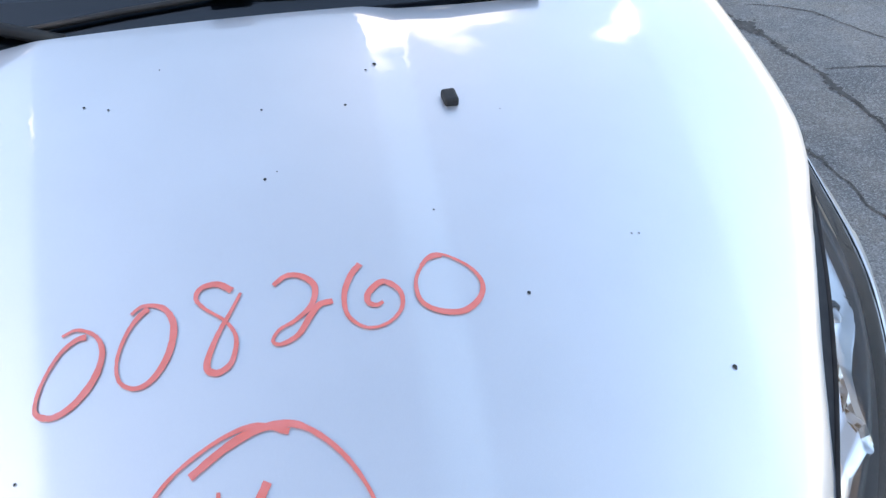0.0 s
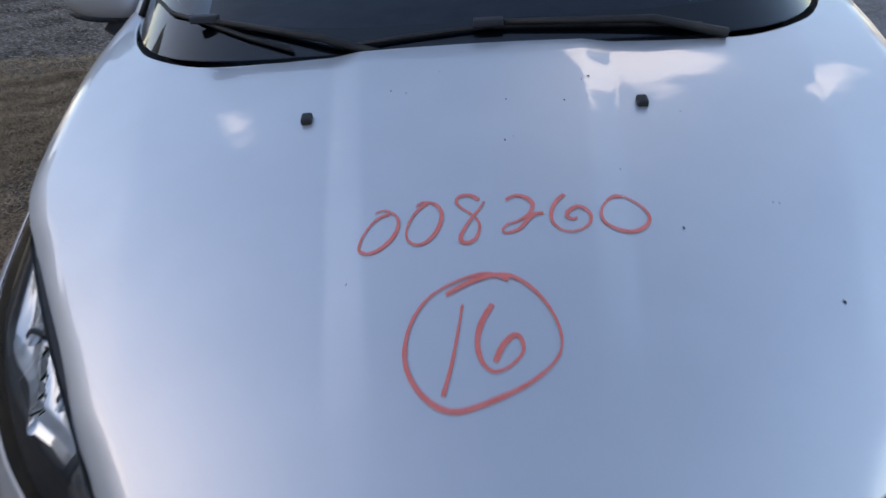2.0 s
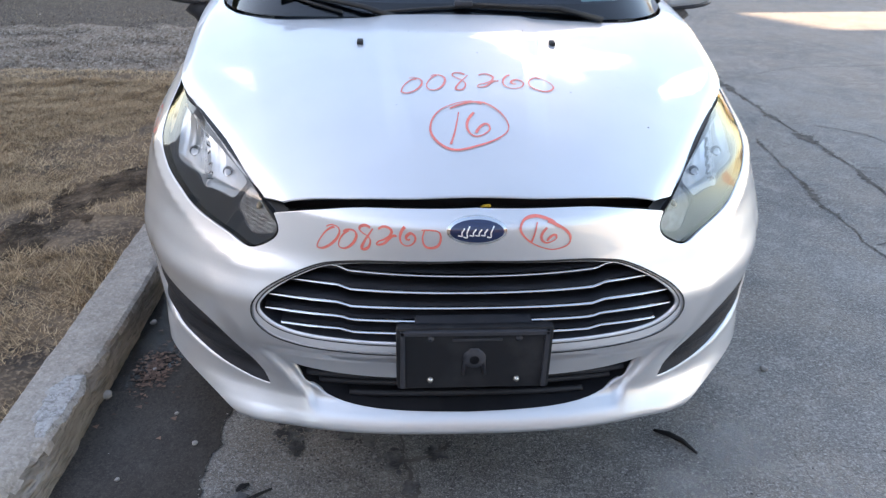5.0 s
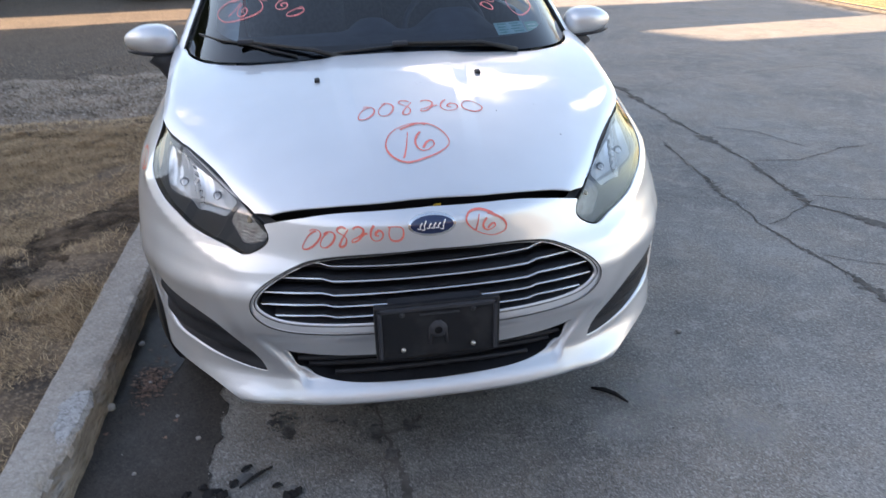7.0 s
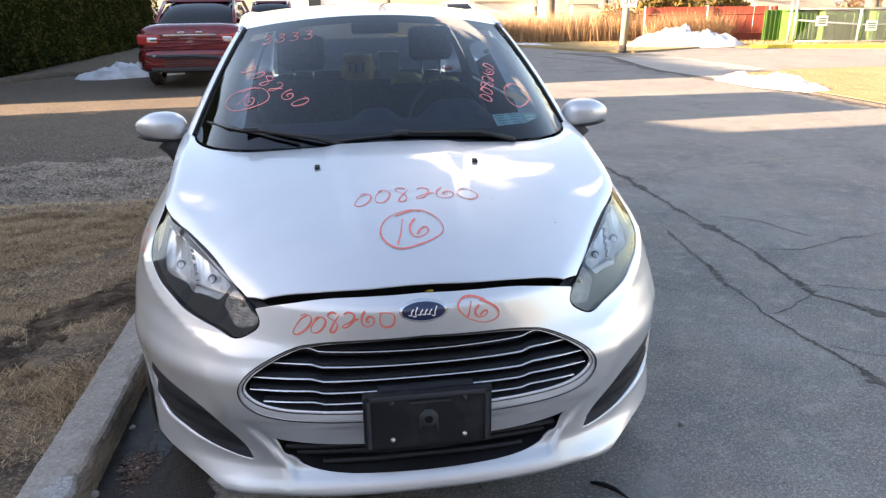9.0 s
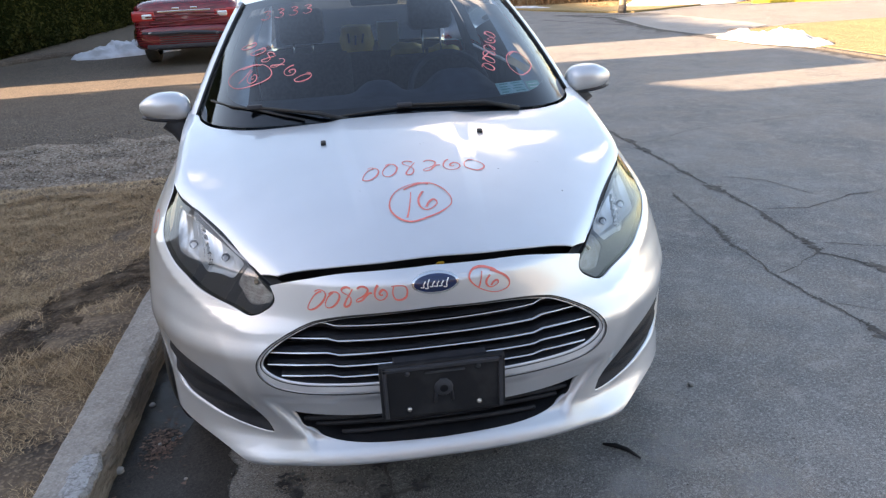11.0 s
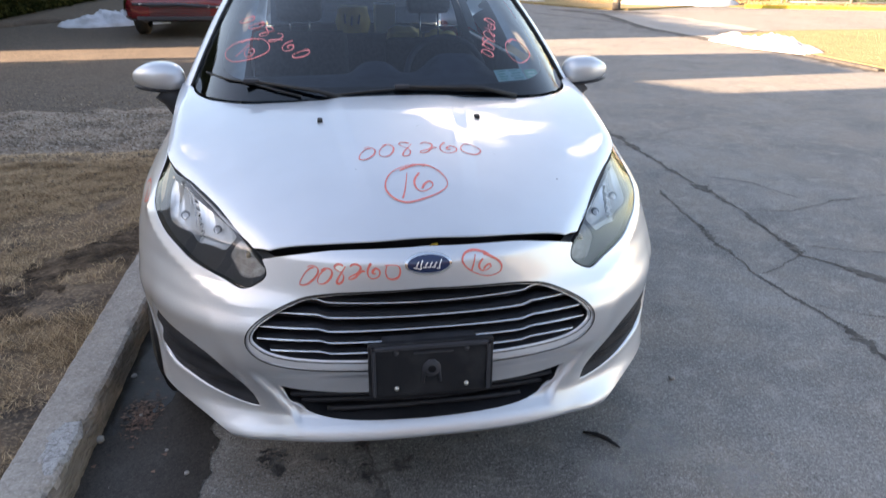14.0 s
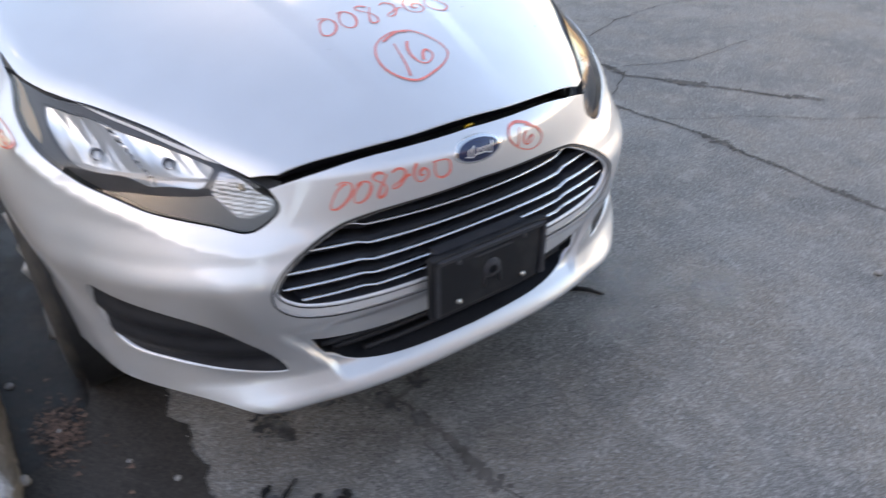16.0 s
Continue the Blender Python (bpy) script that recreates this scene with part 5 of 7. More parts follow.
def seat(x, y, back=0.62, w=0.25, rest=0.05):
    st = part("seat", bx(x - w, x + w, y - 0.30, y + 0.25, 0.42, 0.58, 0.05, 3), FABRIC, car, "dark cloth seat", True)
    part("backrest", box(bmesh.new(), -w, w, -0.06, 0.06, 0.0, back, 0.05, 3, m=pose(x, y + 0.25, 0.55, -15)), FABRIC, st, smooth=True)
    part("headrest", box(bmesh.new(), -0.12, 0.12, -0.045, 0.045, back + rest, back + rest + 0.18, 0.04, 3, m=pose(x, y + 0.25, 0.55, -15)), FABRIC, st, smooth=True)
    for q in (-0.05, 0.05):
        part("headrest_post", tube(bmesh.new(), [pose(x, y + 0.25, 0.55, -15) @ Vector((q, 0, back - 0.02)), pose(x, y + 0.25, 0.55, -15) @ Vector((q, 0, back + rest + 0.03))], 0.006, 6), CHROME, st, smooth=True)


seat(0.35, 2.12, 0.49, rest=0.13)
seat(-0.35, 2.12, 0.53)
rearseat = part("rear_seat", bx(-0.62, 0.62, 2.75, 3.25, 0.45, 0.60, 0.05, 3), FABRIC, car, "dark rear bench", True)
part("backrest", box(bmesh.new(), -0.60, 0.60, -0.06, 0.06, 0, 0.40, 0.05, 3, m=pose(0, 3.22, 0.58, -14)), FABRIC, rearseat, smooth=True)
part("rear_view_mirror", bx(-0.10, 0.10, 1.64, 1.67, 1.325, 1.375, 0.015, 3), CABIN, car, "black rear-view mirror", True)
part("parcel_shelf", bx(-0.55, 0.55, 3.28, 3.70, 0.90, 0.93, 0.01), CABIN, car)


# what lies in the cabin
def sack(x0, x1, y0, y1, z0, z1, label, seed):
    bm = bmesh.new()
    bmesh.ops.create_cube(bm, size=2)
    bmesh.ops.subdivide_edges(bm, edges=bm.edges[:], cuts=7, use_grid_fill=True)
    for v in bm.verts:
        c = v.co.copy()
        r = max(abs(c.x), abs(c.y), abs(c.z)) / max(c.length, 1e-6)
        c = c.lerp(c * r, 0.45)
        q = 1 + 0.10 * noise.noise(v.co * 1.6 + Vector((seed, 0, 0)))
        v.co = ((x0 + x1) / 2 + c.x * q * (x1 - x0) / 2, (y0 + y1) / 2 + c.y * q * (y1 - y0) / 2, max((z0 + z1) / 2 + c.z * q * (z1 - z0) / 2, z0))
    return single("plastic_sack", bm, YELLOWB, label, "sack", smooth=True)


full_sack = sack(-0.140, 0.080, 3.34, 3.54, 0.93, 1.134, "full yellow plastic sack with black print on the parcel shelf", 2)
for k, (x0, z0) in enumerate(((-0.085, 1.055), (-0.045, 1.040), (0.0, 1.050))):
    part("print_bar", tube(bmesh.new(), [(x0, 3.336, z0 - 0.03), (x0 + 0.006 * k, 3.336, z0 + 0.03)], 0.007, 5), INK, full_sack)
sack(0.15, 0.37, 2.84, 3.06, 0.60, 1.045, "yellow plastic sack lying on the rear seat", 5)
sack(0.38, 0.59, 2.86, 3.06, 0.60, 1.025, "yellow plastic sack lying on the rear seat", 9)
# pale block added in place of a bright patch at the rear window
single("pale_block", bx(0.115, 0.25, 3.40, 3.50, 0.93, 1.14, 0.004), PAPER, "pale block standing in for the bright rear window patch", "box")

# ---- ground ----
def flat(name, loop, z, mat, label, category, kind="structure", thick=0.0):
    """A flat piece of ground from an outline, with a rim of a thickness."""
    from mathutils.geometry import delaunay_2d_cdt
    n = len(loop)
    v2, _, tri, *_ = delaunay_2d_cdt([Vector(p) for p in loop], [(i, (i + 1) % n) for i in range(n)], [], 1, 1e-6)
    P, F = [(p[0], p[1], z) for p in v2], []
    for t in tri:
        c = (sum(v2[i][0] for i in t) / 3, sum(v2[i][1] for i in t) / 3)
        if inside(c, loop):
            a, b, d = (Vector(P[i]) for i in t)
            F.append(tuple(t) if (b - a).cross(d - a).z > 0 else tuple(reversed(t)))
    if thick:
        k = len(P)
        P += [(x, y, z) for x, y in loop] + [(x, y, z - thick) for x, y in loop]
        F += [(k + i, k + n + i, k + n + (i + 1) % n, k + (i + 1) % n) for i in range(n)]
    return tagged(new(name, mesh_of(name, P, F, mat, smooth=False)), label, category, kind=kind)


def wavy(a, b, n, amp, seed):
    """Points from a to b with an uneven edge."""
    r = random.Random(seed)
    out = []
    for i in range(n + 1):
        t = i / n
        w = amp * (r.random() - 0.5) * (0 < i < n)
        dx, dy = b[0] - a[0], b[1] - a[1]
        k = math.hypot(dx, dy)
        out.append((a[0] + dx * t - dy / k * w, a[1] + dy * t + dx / k * w))
    return out


road = flat("ground", [(-400, -300), (400, -300), (400, 700), (-400, 700)], 0.0, ASPHALT, "worn grey asphalt road with old cracks", "road")

# damp gutter between kerb and road
KX0, KX1, KTOP = -1.175, -1.015, 0.105
flat("gutter", [(-1.03, -14), (-0.60, -14), *[(-0.635 + 0.05 * noise.noise(Vector((1, y * 2.2, 0))) + 0.035 * noise.noise(Vector((3, y * 9, 0))) + 0.015 * noise.noise(Vector((7, y * 31, 0))), float(y)) for y in np.linspace(-1.6, 1.2, 180)], *wavy((-0.70, 1.25), (-0.95, 4.5), 20, 0.05, 4), (-1.03, 4.5)], 0.004, DAMP, "damp dark gutter along the kerb", "gutter")

# kerb: worn concrete, built in lengths with broken faces
def kerb_length(y0, y1, seed, broken=()):
    prof = dense([(KX0, -0.05), (KX0, KTOP - 0.010), (KX0 + 0.010, KTOP), (KX1 - 0.014, KTOP), (KX1 - 0.004, KTOP - 0.008), (KX1 + 0.004, KTOP - 0.045), (KX1 + 0.014, -0.03)], 0.016, False)
    n = max(6, int((y1 - y0) / (0.016 if y1 > -2 else 0.1)))
    vs, fs = [], []
    for i in range(n + 1):
        y = y0 + (y1 - y0) * i / n
        for x, z in prof:
            q = noise.noise(Vector((x * 7, y * 6, seed + z * 7))) * 0.006 + noise.noise(Vector((x * 28, y * 28, seed + z * 28))) * 0.0045 + noise.noise(Vector((x * 75, y * 75, z * 75))) * 0.002
            near_edge = math.exp(-((x - KX1) ** 2 + (z - KTOP) ** 2) / 0.0016)
            cut = max(0.0, noise.noise(Vector((2.0, y * 9, seed))) - 0.12) * 0.05 + max(0.0, noise.noise(Vector((5.0, y * 34, seed))) - 0.1) * 0.02
            for c, w, d in broken:
                if abs(y - c) < w:
                    cut += d * (1 - (abs(y - c) / w) ** 2) * (0.8 + 0.6 * noise.noise(Vector((3, y * 40, z * 30))))
            cut *= near_edge
            top = z > KTOP - 0.02
            vs.append((x + (0 if top else (q if x > -1.09 else -q)) - cut * 0.7, y, z + (q if top else 0) - cut * 0.8))
    m = len(prof)
    for i in range(n):
        for k in range(m - 1):
            fs.append((i * m + k, i * m + k + 1, (i + 1) * m + k + 1, (i + 1) * m + k))
    fs.append(tuple(range(m)))
    fs.append(tuple(n * m + k for k in reversed(range(m))))
    me = mesh_of("kerb", vs, fs, KERBM, smooth=False)
    # below its edge the road-side face gets a darker, layered tone
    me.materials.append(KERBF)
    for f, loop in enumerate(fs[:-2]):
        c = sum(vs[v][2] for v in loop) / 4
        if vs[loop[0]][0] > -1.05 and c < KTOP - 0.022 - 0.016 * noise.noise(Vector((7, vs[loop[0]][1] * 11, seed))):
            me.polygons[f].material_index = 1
    return me


kerb = thing("kerb", "weathered concrete kerb with chipped edges and cracks", "kerb", kind="structure")
for i, (y0, y1, br) in enumerate(((-14, -3.2, ()), (-3.198, -0.10, ((-1.0, 0.1, 0.03), (-0.42, 0.42, 0.030), (-0.05, 0.14, 0.02))), (-0.098, 0.55, ((0.03, 0.17, 0.045), (0.47, 0.05, 0.03))), (0.552, 2.1, ((0.62, 0.07, 0.02), (1.1, 0.05, 0.02))), (2.102, 3.9, ((2.6, 0.1, 0.03),)))):
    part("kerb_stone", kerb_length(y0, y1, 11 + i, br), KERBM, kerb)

bm = bmesh.new()
rows = []
for i in range(15):
    y = 0.205 + 0.018 * i
    w = (1 - abs((i - 7.5) / 8.2) ** 2.6) * (0.85 + 0.35 * noise.noise(Vector((2, y * 14, 0))) + 0.30 * noise.noise(Vector((6, y * 45, 0))))
    x0, x1 = -1.040 - 0.070 * w, -1.040 + 0.032 * w
    line = []
    for k in range(9):
        x = x0 + (x1 - x0) * k / 8
        rim = 0.0 if 0 < k < 8 and 0 < i < 14 else 1.0
        z = KTOP + 0.007 - 0.010 * rim - 0.014 * smooth01((x + 1.035) / 0.035) + 0.004 * noise.noise(Vector((x * 40, y * 40, 1)))
        line.append(bm.verts.new((x, y + 0.006 * noise.noise(Vector((x * 30, y * 30, 5))), z)))
    rows.append(line)
for r0, r1 in zip(rows, rows[1:]):
    for k in range(8):
        bm.faces.new((r0[k], r0[k + 1], r1[k + 1], r1[k]))
part("mortar_patch", bm, MORTAR, kerb, "pale broken patch of concrete")
flat("puddle", [(-1.008 + 0.012 * noise.noise(Vector((4, y * 5, 0))), float(y)) for y in np.linspace(0.50, 2.2, 40)] + [(-0.80 + 0.06 * (y - 1.0) + 0.07 * noise.noise(Vector((8, y * 2.5, 0))) + 0.02 * noise.noise(Vector((9, y * 11, 0))) - 0.16 * smooth01((0.72 - y) / 0.30), float(y)) for y in np.linspace(2.2, 0.50, 60)], 0.0062, PUDDLE, "thin film of standing water along the kerb", "puddle")

# verge, gravel, side lane
def soil_h(x, y):
    edge = smooth01((KX0 + 0.03 - x) / 0.12)
    return 0.076 + edge * (0.012 + 0.030 * noise.noise(Vector((x * 1.3, y * 1.3, 0))) + 0.016 * noise.noise(Vector((x * 6, y * 6, 2))) + 0.006 * noise.noise(Vector((x * 15, y * 15, 4)))) - 0.10 * smooth01((y - 3.7) / 0.7)


def soil(a, b):
    x, y = KX0 + 0.012 - 7.8 * (1 - a) ** 2, -1.5 + 5.9 * b if b > 0 else -14.0
    return (x, y, soil_h(x, y))


verge = tagged(new("verge", grid_mesh("verge", soil, 260, 300, SOIL)), "bare brown winter verge with patchy dry grass", "verge", kind="structure")
flat("gravel_patch", [(-9, 3.9), *wavy((-5.0, 3.9), (-1.1, 3.75), 40, 0.3, 16), *wavy((-1.05, 3.8), (-1.25, 5.75), 14, 0.12, 6), *wavy((-1.7, 5.85), (-9, 5.2), 30, 0.45, 7)], 0.010, GRAVEL, "grey gravel beside the side lane", "gravel")
flat("side_lane", [(-60, 5.0), (-1.2, 5.0), (-0.9, 7.0), (-1.0, 12.5), *wavy((-1.6, 13), (-60, 13), 40, 0.2, 9)], 0.006, LOT, "dusty asphalt side lane", "lane")
flat("parking_lot", [(-60, 12.8), (-1.6, 12.8), (-1.6, 60), (-60, 60)], 0.007, LOT, "dusty parking lot", "lot")
flat("far_lawn", [(7.4, 7.2), *wavy((60, 1.0), (60, 12.5), 2, 0.1, 3), (14, 12.6), *wavy((9.2, 12.4), (7.3, 11.6), 8, 0.15, 12)], 0.05, LAWN, "sunlit dry lawn on the street corner", "lawn", thick=0.06)
flat("far_verge", [*wavy((5.2, 24.2), (7.6, 19.2), 8, 0.2, 13), (8.4, 18.6), *wavy((11.5, 20.1), (16.4, 18.2), 10, 0.15, 14), (60, 10), (60, 140), (-1, 140), (2.5, 34)], 0.05, LAWN, "dry lawn along the far side of the street", "lawn", thick=0.06)

flat("concrete_apron", [(7.22, 17.1), (7.9, 17.3), *wavy((8.9, 16.8), (9.1, 13.1), 12, 0.2, 31), (7.9, 12.0), (7.1, 11.4), (6.93, 12.2), (6.80, 13.4), (6.88, 14.5), (7.08, 15.8)], 0.006, APRON, "pale worn concrete apron at the street corner", "apron")

# stones, litter and stains near the car
rs = random.Random(5)


def blob(r, seed, sq=0.6):
    bm = bmesh.new()
    bmesh.ops.create_icosphere(bm, subdivisions=2, radius=r)
    for v in bm.verts:
        v.co *= 1 + 0.35 * noise.noise(v.co / r * 1.2 + Vector((seed, 0, 0)))
        v.co.z *= sq
    return bm


for i, (x, y, r) in enumerate(((-1.00, 0.48, 0.016), (-0.70, 0.28, 0.008), (-0.98, 0.85, 0.012), (-0.90, 0.60, 0.007), (-0.78, 0.40, 0.006), (-0.86, 0.16, 0.006), (0.98, 0.55, 0.012), (1.45, -0.25, 0.015), (-0.45, -0.05, 0.006), (0.15, -0.25, 0.005), (-0.25, 0.02, 0.005), (1.1, 0.1, 0.006))):
    single("pebble", blob(r, i), STONE, "small loose grey pebble on the ground", "pebble", group="pebbles by the car", smooth=True, at=(x, y, 0.004 + r * 0.45))
gP, gF = [], []
for i in range(6500):
    x, y, r = rs.uniform(-0.66 if i % 60 else -1.0, 3.2), rs.uniform(-1.3, 2.8), rs.uniform(0.0010, 0.0034) * (1.5 if i % 23 == 0 else 1)
    a, k, z = rs.random() * 6.28, len(gP), 0.004 * (x < -0.62)
    gP += [(x + r * math.cos(a + q * 1.57), y + r * rs.uniform(0.5, 1) * math.sin(a + q * 1.57), z + 0.0002) for q in range(4)] + [(x, y, z + r * 0.8)]
    gF += [(k, k + 1, k + 4), (k + 1, k + 2, k + 4), (k + 2, k + 3, k + 4), (k + 3, k, k + 4)]
tagged(new("grit", mesh_of("grit", gP, gF, GRIT, smooth=False)), "fine pale grit scattered on the road", "grit", kind="stuff")
bm = bmesh.new()
tube(bm, [(0.545, 0.29, 0.008), (0.58, 0.27, 0.011), (0.61, 0.245, 0.009), (0.635, 0.20, 0.006)], [0.004, 0.008, 0.007, 0.003], 6)
single("twig", bm, TWIG, "short dark twig lying on the road", "twig", smooth=True)


def scrap(x, y, length, width, turn, seed):
    """A curled flake of wet bark."""
    r = random.Random(seed)
    bm = bmesh.new()
    n, rows = 7, []
    for i in range(n):
        t = i / (n - 1)
        w = width * (0.35 + math.sin(math.pi * min(0.95, t + 0.08))) * r.uniform(0.6, 1.1)
        z = 0.003 + 0.010 * math.sin(math.pi * t) * r.uniform(0.5, 1.0)
        rows.append([bm.verts.new((length * (t - 0.5), q * w, z + (0.004 if q == 0 else 0) - 0.002 * abs(q))) for q in (-1, 0, 1)] + [bm.verts.new((length * (t - 0.5), 0, 0.0005))])
    for r0, r1 in zip(rows, rows[1:]):
        for k in range(4):
            bm.faces.new((r0[k], r0[(k + 1) % 4], r1[(k + 1) % 4], r1[k]))
    for ring in (rows[0], rows[-1]):
        bm.faces.new(ring)
    ob = single("bark_scrap", bm, TWIG, "wet dark flake of bark lying on the road", "bark", group="bark scraps by the gutter", at=(x, y, 0.002))
    ob.rotation_euler.z = radians(turn)


for i, (x, y, length, width, turn) in enumerate(((-0.63, 0.045, 0.055, 0.016, 20), (-0.60, 0.030, 0.040, 0.014, 75), (-0.655, 0.065, 0.035, 0.010, -30), (-0.515, 0.085, 0.110, 0.005, 38), (-0.545, 0.125, 0.035, 0.008, 35), (-0.575, 0.070, 0.030, 0.009, 60), (-0.415, -0.005, 0.050, 0.018, 30), (-0.395, 0.012, 0.030, 0.010, 80), (-0.455, 0.040, 0.028, 0.008, 10), (-0.70, 0.050, 0.030, 0.008, 40))):
    scrap(x, y, length, width, turn, 200 + i)


def stain(name, cx, cy, rx, ry, seed, mat, label, z=0.0022):
    pts = []
    for k in range(36):
        a = 2 * math.pi * k / 36
        w = 0.75 + 0.7 * noise.noise(Vector((math.cos(a) * 1.6, math.sin(a) * 1.6, seed)))
        pts.append((cx + rx * w * math.cos(a), cy + ry * w * math.sin(a)))
    return flat(name, pts, z, mat, label, "stain", "structure")


def flecks(r, P, F, x, y, size, z):
    """One small dark irregular fleck on the road."""
    a, k, n = r.random() * 6.28, len(P), 5
    P += [(x + size * r.uniform(0.5, 1.2) * math.cos(a + q * 6.283 / n), y + size * r.uniform(0.5, 1.2) * math.sin(a + q * 6.283 / n), z) for q in range(n)]
    F.append(tuple(range(k, k + n)))


def crack(line, w, seed):
    """A worn crack: broken flecks of dirt along an uneven line."""
    r = random.Random(seed)
    pts = dense(line, 0.012, False)
    P, F = [], []
    for i, (x, y) in enumerate(pts):
        x += 0.035 * noise.noise(Vector((x * 4, y * 4, seed))) + 0.014 * noise.noise(Vector((x * 21, y * 21, seed)))
        y += 0.03 * noise.noise(Vector((x * 5, y * 5, seed + 7)))
        k = 0.4 + 1.7 * abs(noise.noise(Vector((x * 3.5, y * 3.5, seed + 3))))
        if noise.noise(Vector((x * 8, y * 8, seed + 5))) > 0.45:
            continue
        for q in range(3):
            flecks(r, P, F, x + r.gauss(0, w * 0.45 * k), y + r.gauss(0, w * 0.45 * k), r.uniform(0.2, 0.65) * w * k, 0.0024 + 0.0003 * r.random())
    # the open joint itself, a broken dark line of changing width
    last = None
    for i, (x, y) in enumerate(pts):
        a, b = pts[max(i - 1, 0)], pts[min(i + 1, len(pts) - 1)]
        dx, dy = b[0] - a[0], b[1] - a[1]
        d = math.hypot(dx, dy) or 1
        x += 0.035 * noise.noise(Vector((x * 4, y * 4, seed))) + 0.014 * noise.noise(Vector((x * 21, y * 21, seed)))
        y += 0.03 * noise.noise(Vector((x * 5, y * 5, seed + 7)))
        k = w * (0.06 + 0.34 * max(0.0, 0.35 + noise.noise(Vector((x * 6, y * 6, seed + 9))))) + 0.0008
        P += [(x - dy / d * k, y + dx / d * k, 0.0020), (x + dy / d * k, y - dx / d * k, 0.0020)]
        if last is not None and noise.noise(Vector((x * 9, y * 9, seed + 2))) < 0.42:
            F.append((last, last + 1, len(P) - 1, len(P) - 2))
        last = len(P) - 2
    c = new("crack", mesh_of("crack", P, F, CRACKM, smooth=False))
    c.parent = road
    return c


crack([(2.22, 4.6), (2.24, 3.76), (2.23, 3.27), (2.24, 2.79), (2.28, 2.32), (2.22, 1.9), (2.2, 1.55), (2.32, 1.37), (2.44, 1.15), (2.7, 0.7)], 0.030, 1)
crack([(1.95, 2.7), (1.90, 2.36), (1.85, 1.89), (1.82, 1.4), (1.85, 1.1), (1.88, 0.83), (1.89, 0.5), (1.89, 0.0), (1.89, -0.23), (1.93, -0.8)], 0.020, 2)
crack([(2.30, 2.25), (2.57, 2.19), (2.95, 2.34), (3.52, 2.42), (3.96, 2.35), (5.4, 2.7)], 0.011, 3)
crack([(2.3, 1.65), (2.7, 1.5), (3.4, 1.55)], 0.010, 4)
crack([(-0.18, 0.42), (-0.167, 0.33), (-0.15, 0.24), (-0.134, 0.145), (-0.12, 0.03), (-0.108, -0.06), (-0.08, -0.2), (-0.02, -0.5)], 0.020, 5)
crack([(-0.15, 0.20), (-0.11, 0.205), (-0.059, 0.224), (-0.03, 0.26)], 0.016, 15)
crack([(-0.13, 0.11), (-0.17, 0.02), (-0.16, -0.10)], 0.009, 16)
crack([(1.875, 1.374), (2.0, 1.42), (2.124, 1.525), (2.24, 1.60)], 0.010, 17)
crack([(2.40, 2.95), (2.64, 2.78), (2.73, 2.50), (2.82, 2.35)], 0.010, 18)
crack([(1.89, 1.0), (2.2, 0.85), (2.6, 0.5), (3.1, 0.2)], 0.006, 6)
crack([(2.24, 4.0), (3.0, 4.4), (4.4, 4.6)], 0.008, 7)
crack([(4.2, 14.4), (5.5, 13.4), (6.6, 12.6), (7.6, 11.8)], 0.05, 8)
# the next three draw dark debris and soil along the far edge, not cracks
crack([(6.3, 19.2), (6.7, 18.4), (7.15, 17.2), (7.02, 15.8), (6.82, 14.4), (6.72, 13.3), (6.88, 12.2), (6.85, 11.2)], 0.16, 10)
crack([(6.5, 18.9), (7.2, 18.3), (8.0, 18.2), (8.8, 17.5)], 0.16, 11)
crack([(7.28, 9.0), (7.24, 8.2), (7.26, 7.3)], 0.12, 12)
crack([(5.4, 18.0), (6.6, 15.0), (7.6, 12.6)], 0.07, 9)
for i, (x, y, rx, ry) in enumerate(((-0.45, 0.32, 0.05, 0.05), (-0.43, 0.26, 0.02, 0.03), (-0.16, 0.35, 0.04, 0.03), (-0.17, 0.21, 0.025, 0.04), (-0.06, 0.23, 0.02, 0.03), (0.15, 0.34, 0.05, 0.02), (-0.13, 0.11, 0.015, 0.02), (-0.55, 0.09, 0.02, 0.02), (-0.41, 0.01, 0.012, 0.02), (-0.30, 0.30, 0.02, 0.015), (-0.24, 0.28, 0.012, 0.02))):
    ro = random.Random(i + 70)
    oP, oF = [], []
    for q in range(90):
        flecks(ro, oP, oF, x + ro.gauss(0, rx * 0.45), y + ro.gauss(0, ry * 0.45), ro.uniform(0.002, 0.011), 0.0022 + 0.0004 * ro.random())
    tagged(new("oil_stain", mesh_of("oil_stain", oP, oF, OIL, smooth=False)), "dark oily stain on the asphalt", "stain", kind="structure")
# scatters dark brown flecks over the asphalt around and under the front bumper
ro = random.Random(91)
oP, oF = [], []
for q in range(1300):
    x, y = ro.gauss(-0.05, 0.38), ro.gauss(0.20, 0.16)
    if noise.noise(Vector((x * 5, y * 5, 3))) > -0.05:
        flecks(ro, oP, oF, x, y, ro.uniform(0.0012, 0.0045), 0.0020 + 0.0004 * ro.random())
tagged(new("road_flecks", mesh_of("road_flecks", oP, oF, DARKBROWN, smooth=False)), "dark flecks spread on the asphalt under the bumper", "grime", kind="stuff")
# one soft-edged film darkens the asphalt round the front bumper
d = stain("dark_film", 0, 0, 1.1, 1.1, 5.5, ROADFILM, "thin patchy dark film on the asphalt", 0.0008)
d.location, d.scale = (-0.03, 0.03, 0), (1.7, 1.05, 1)
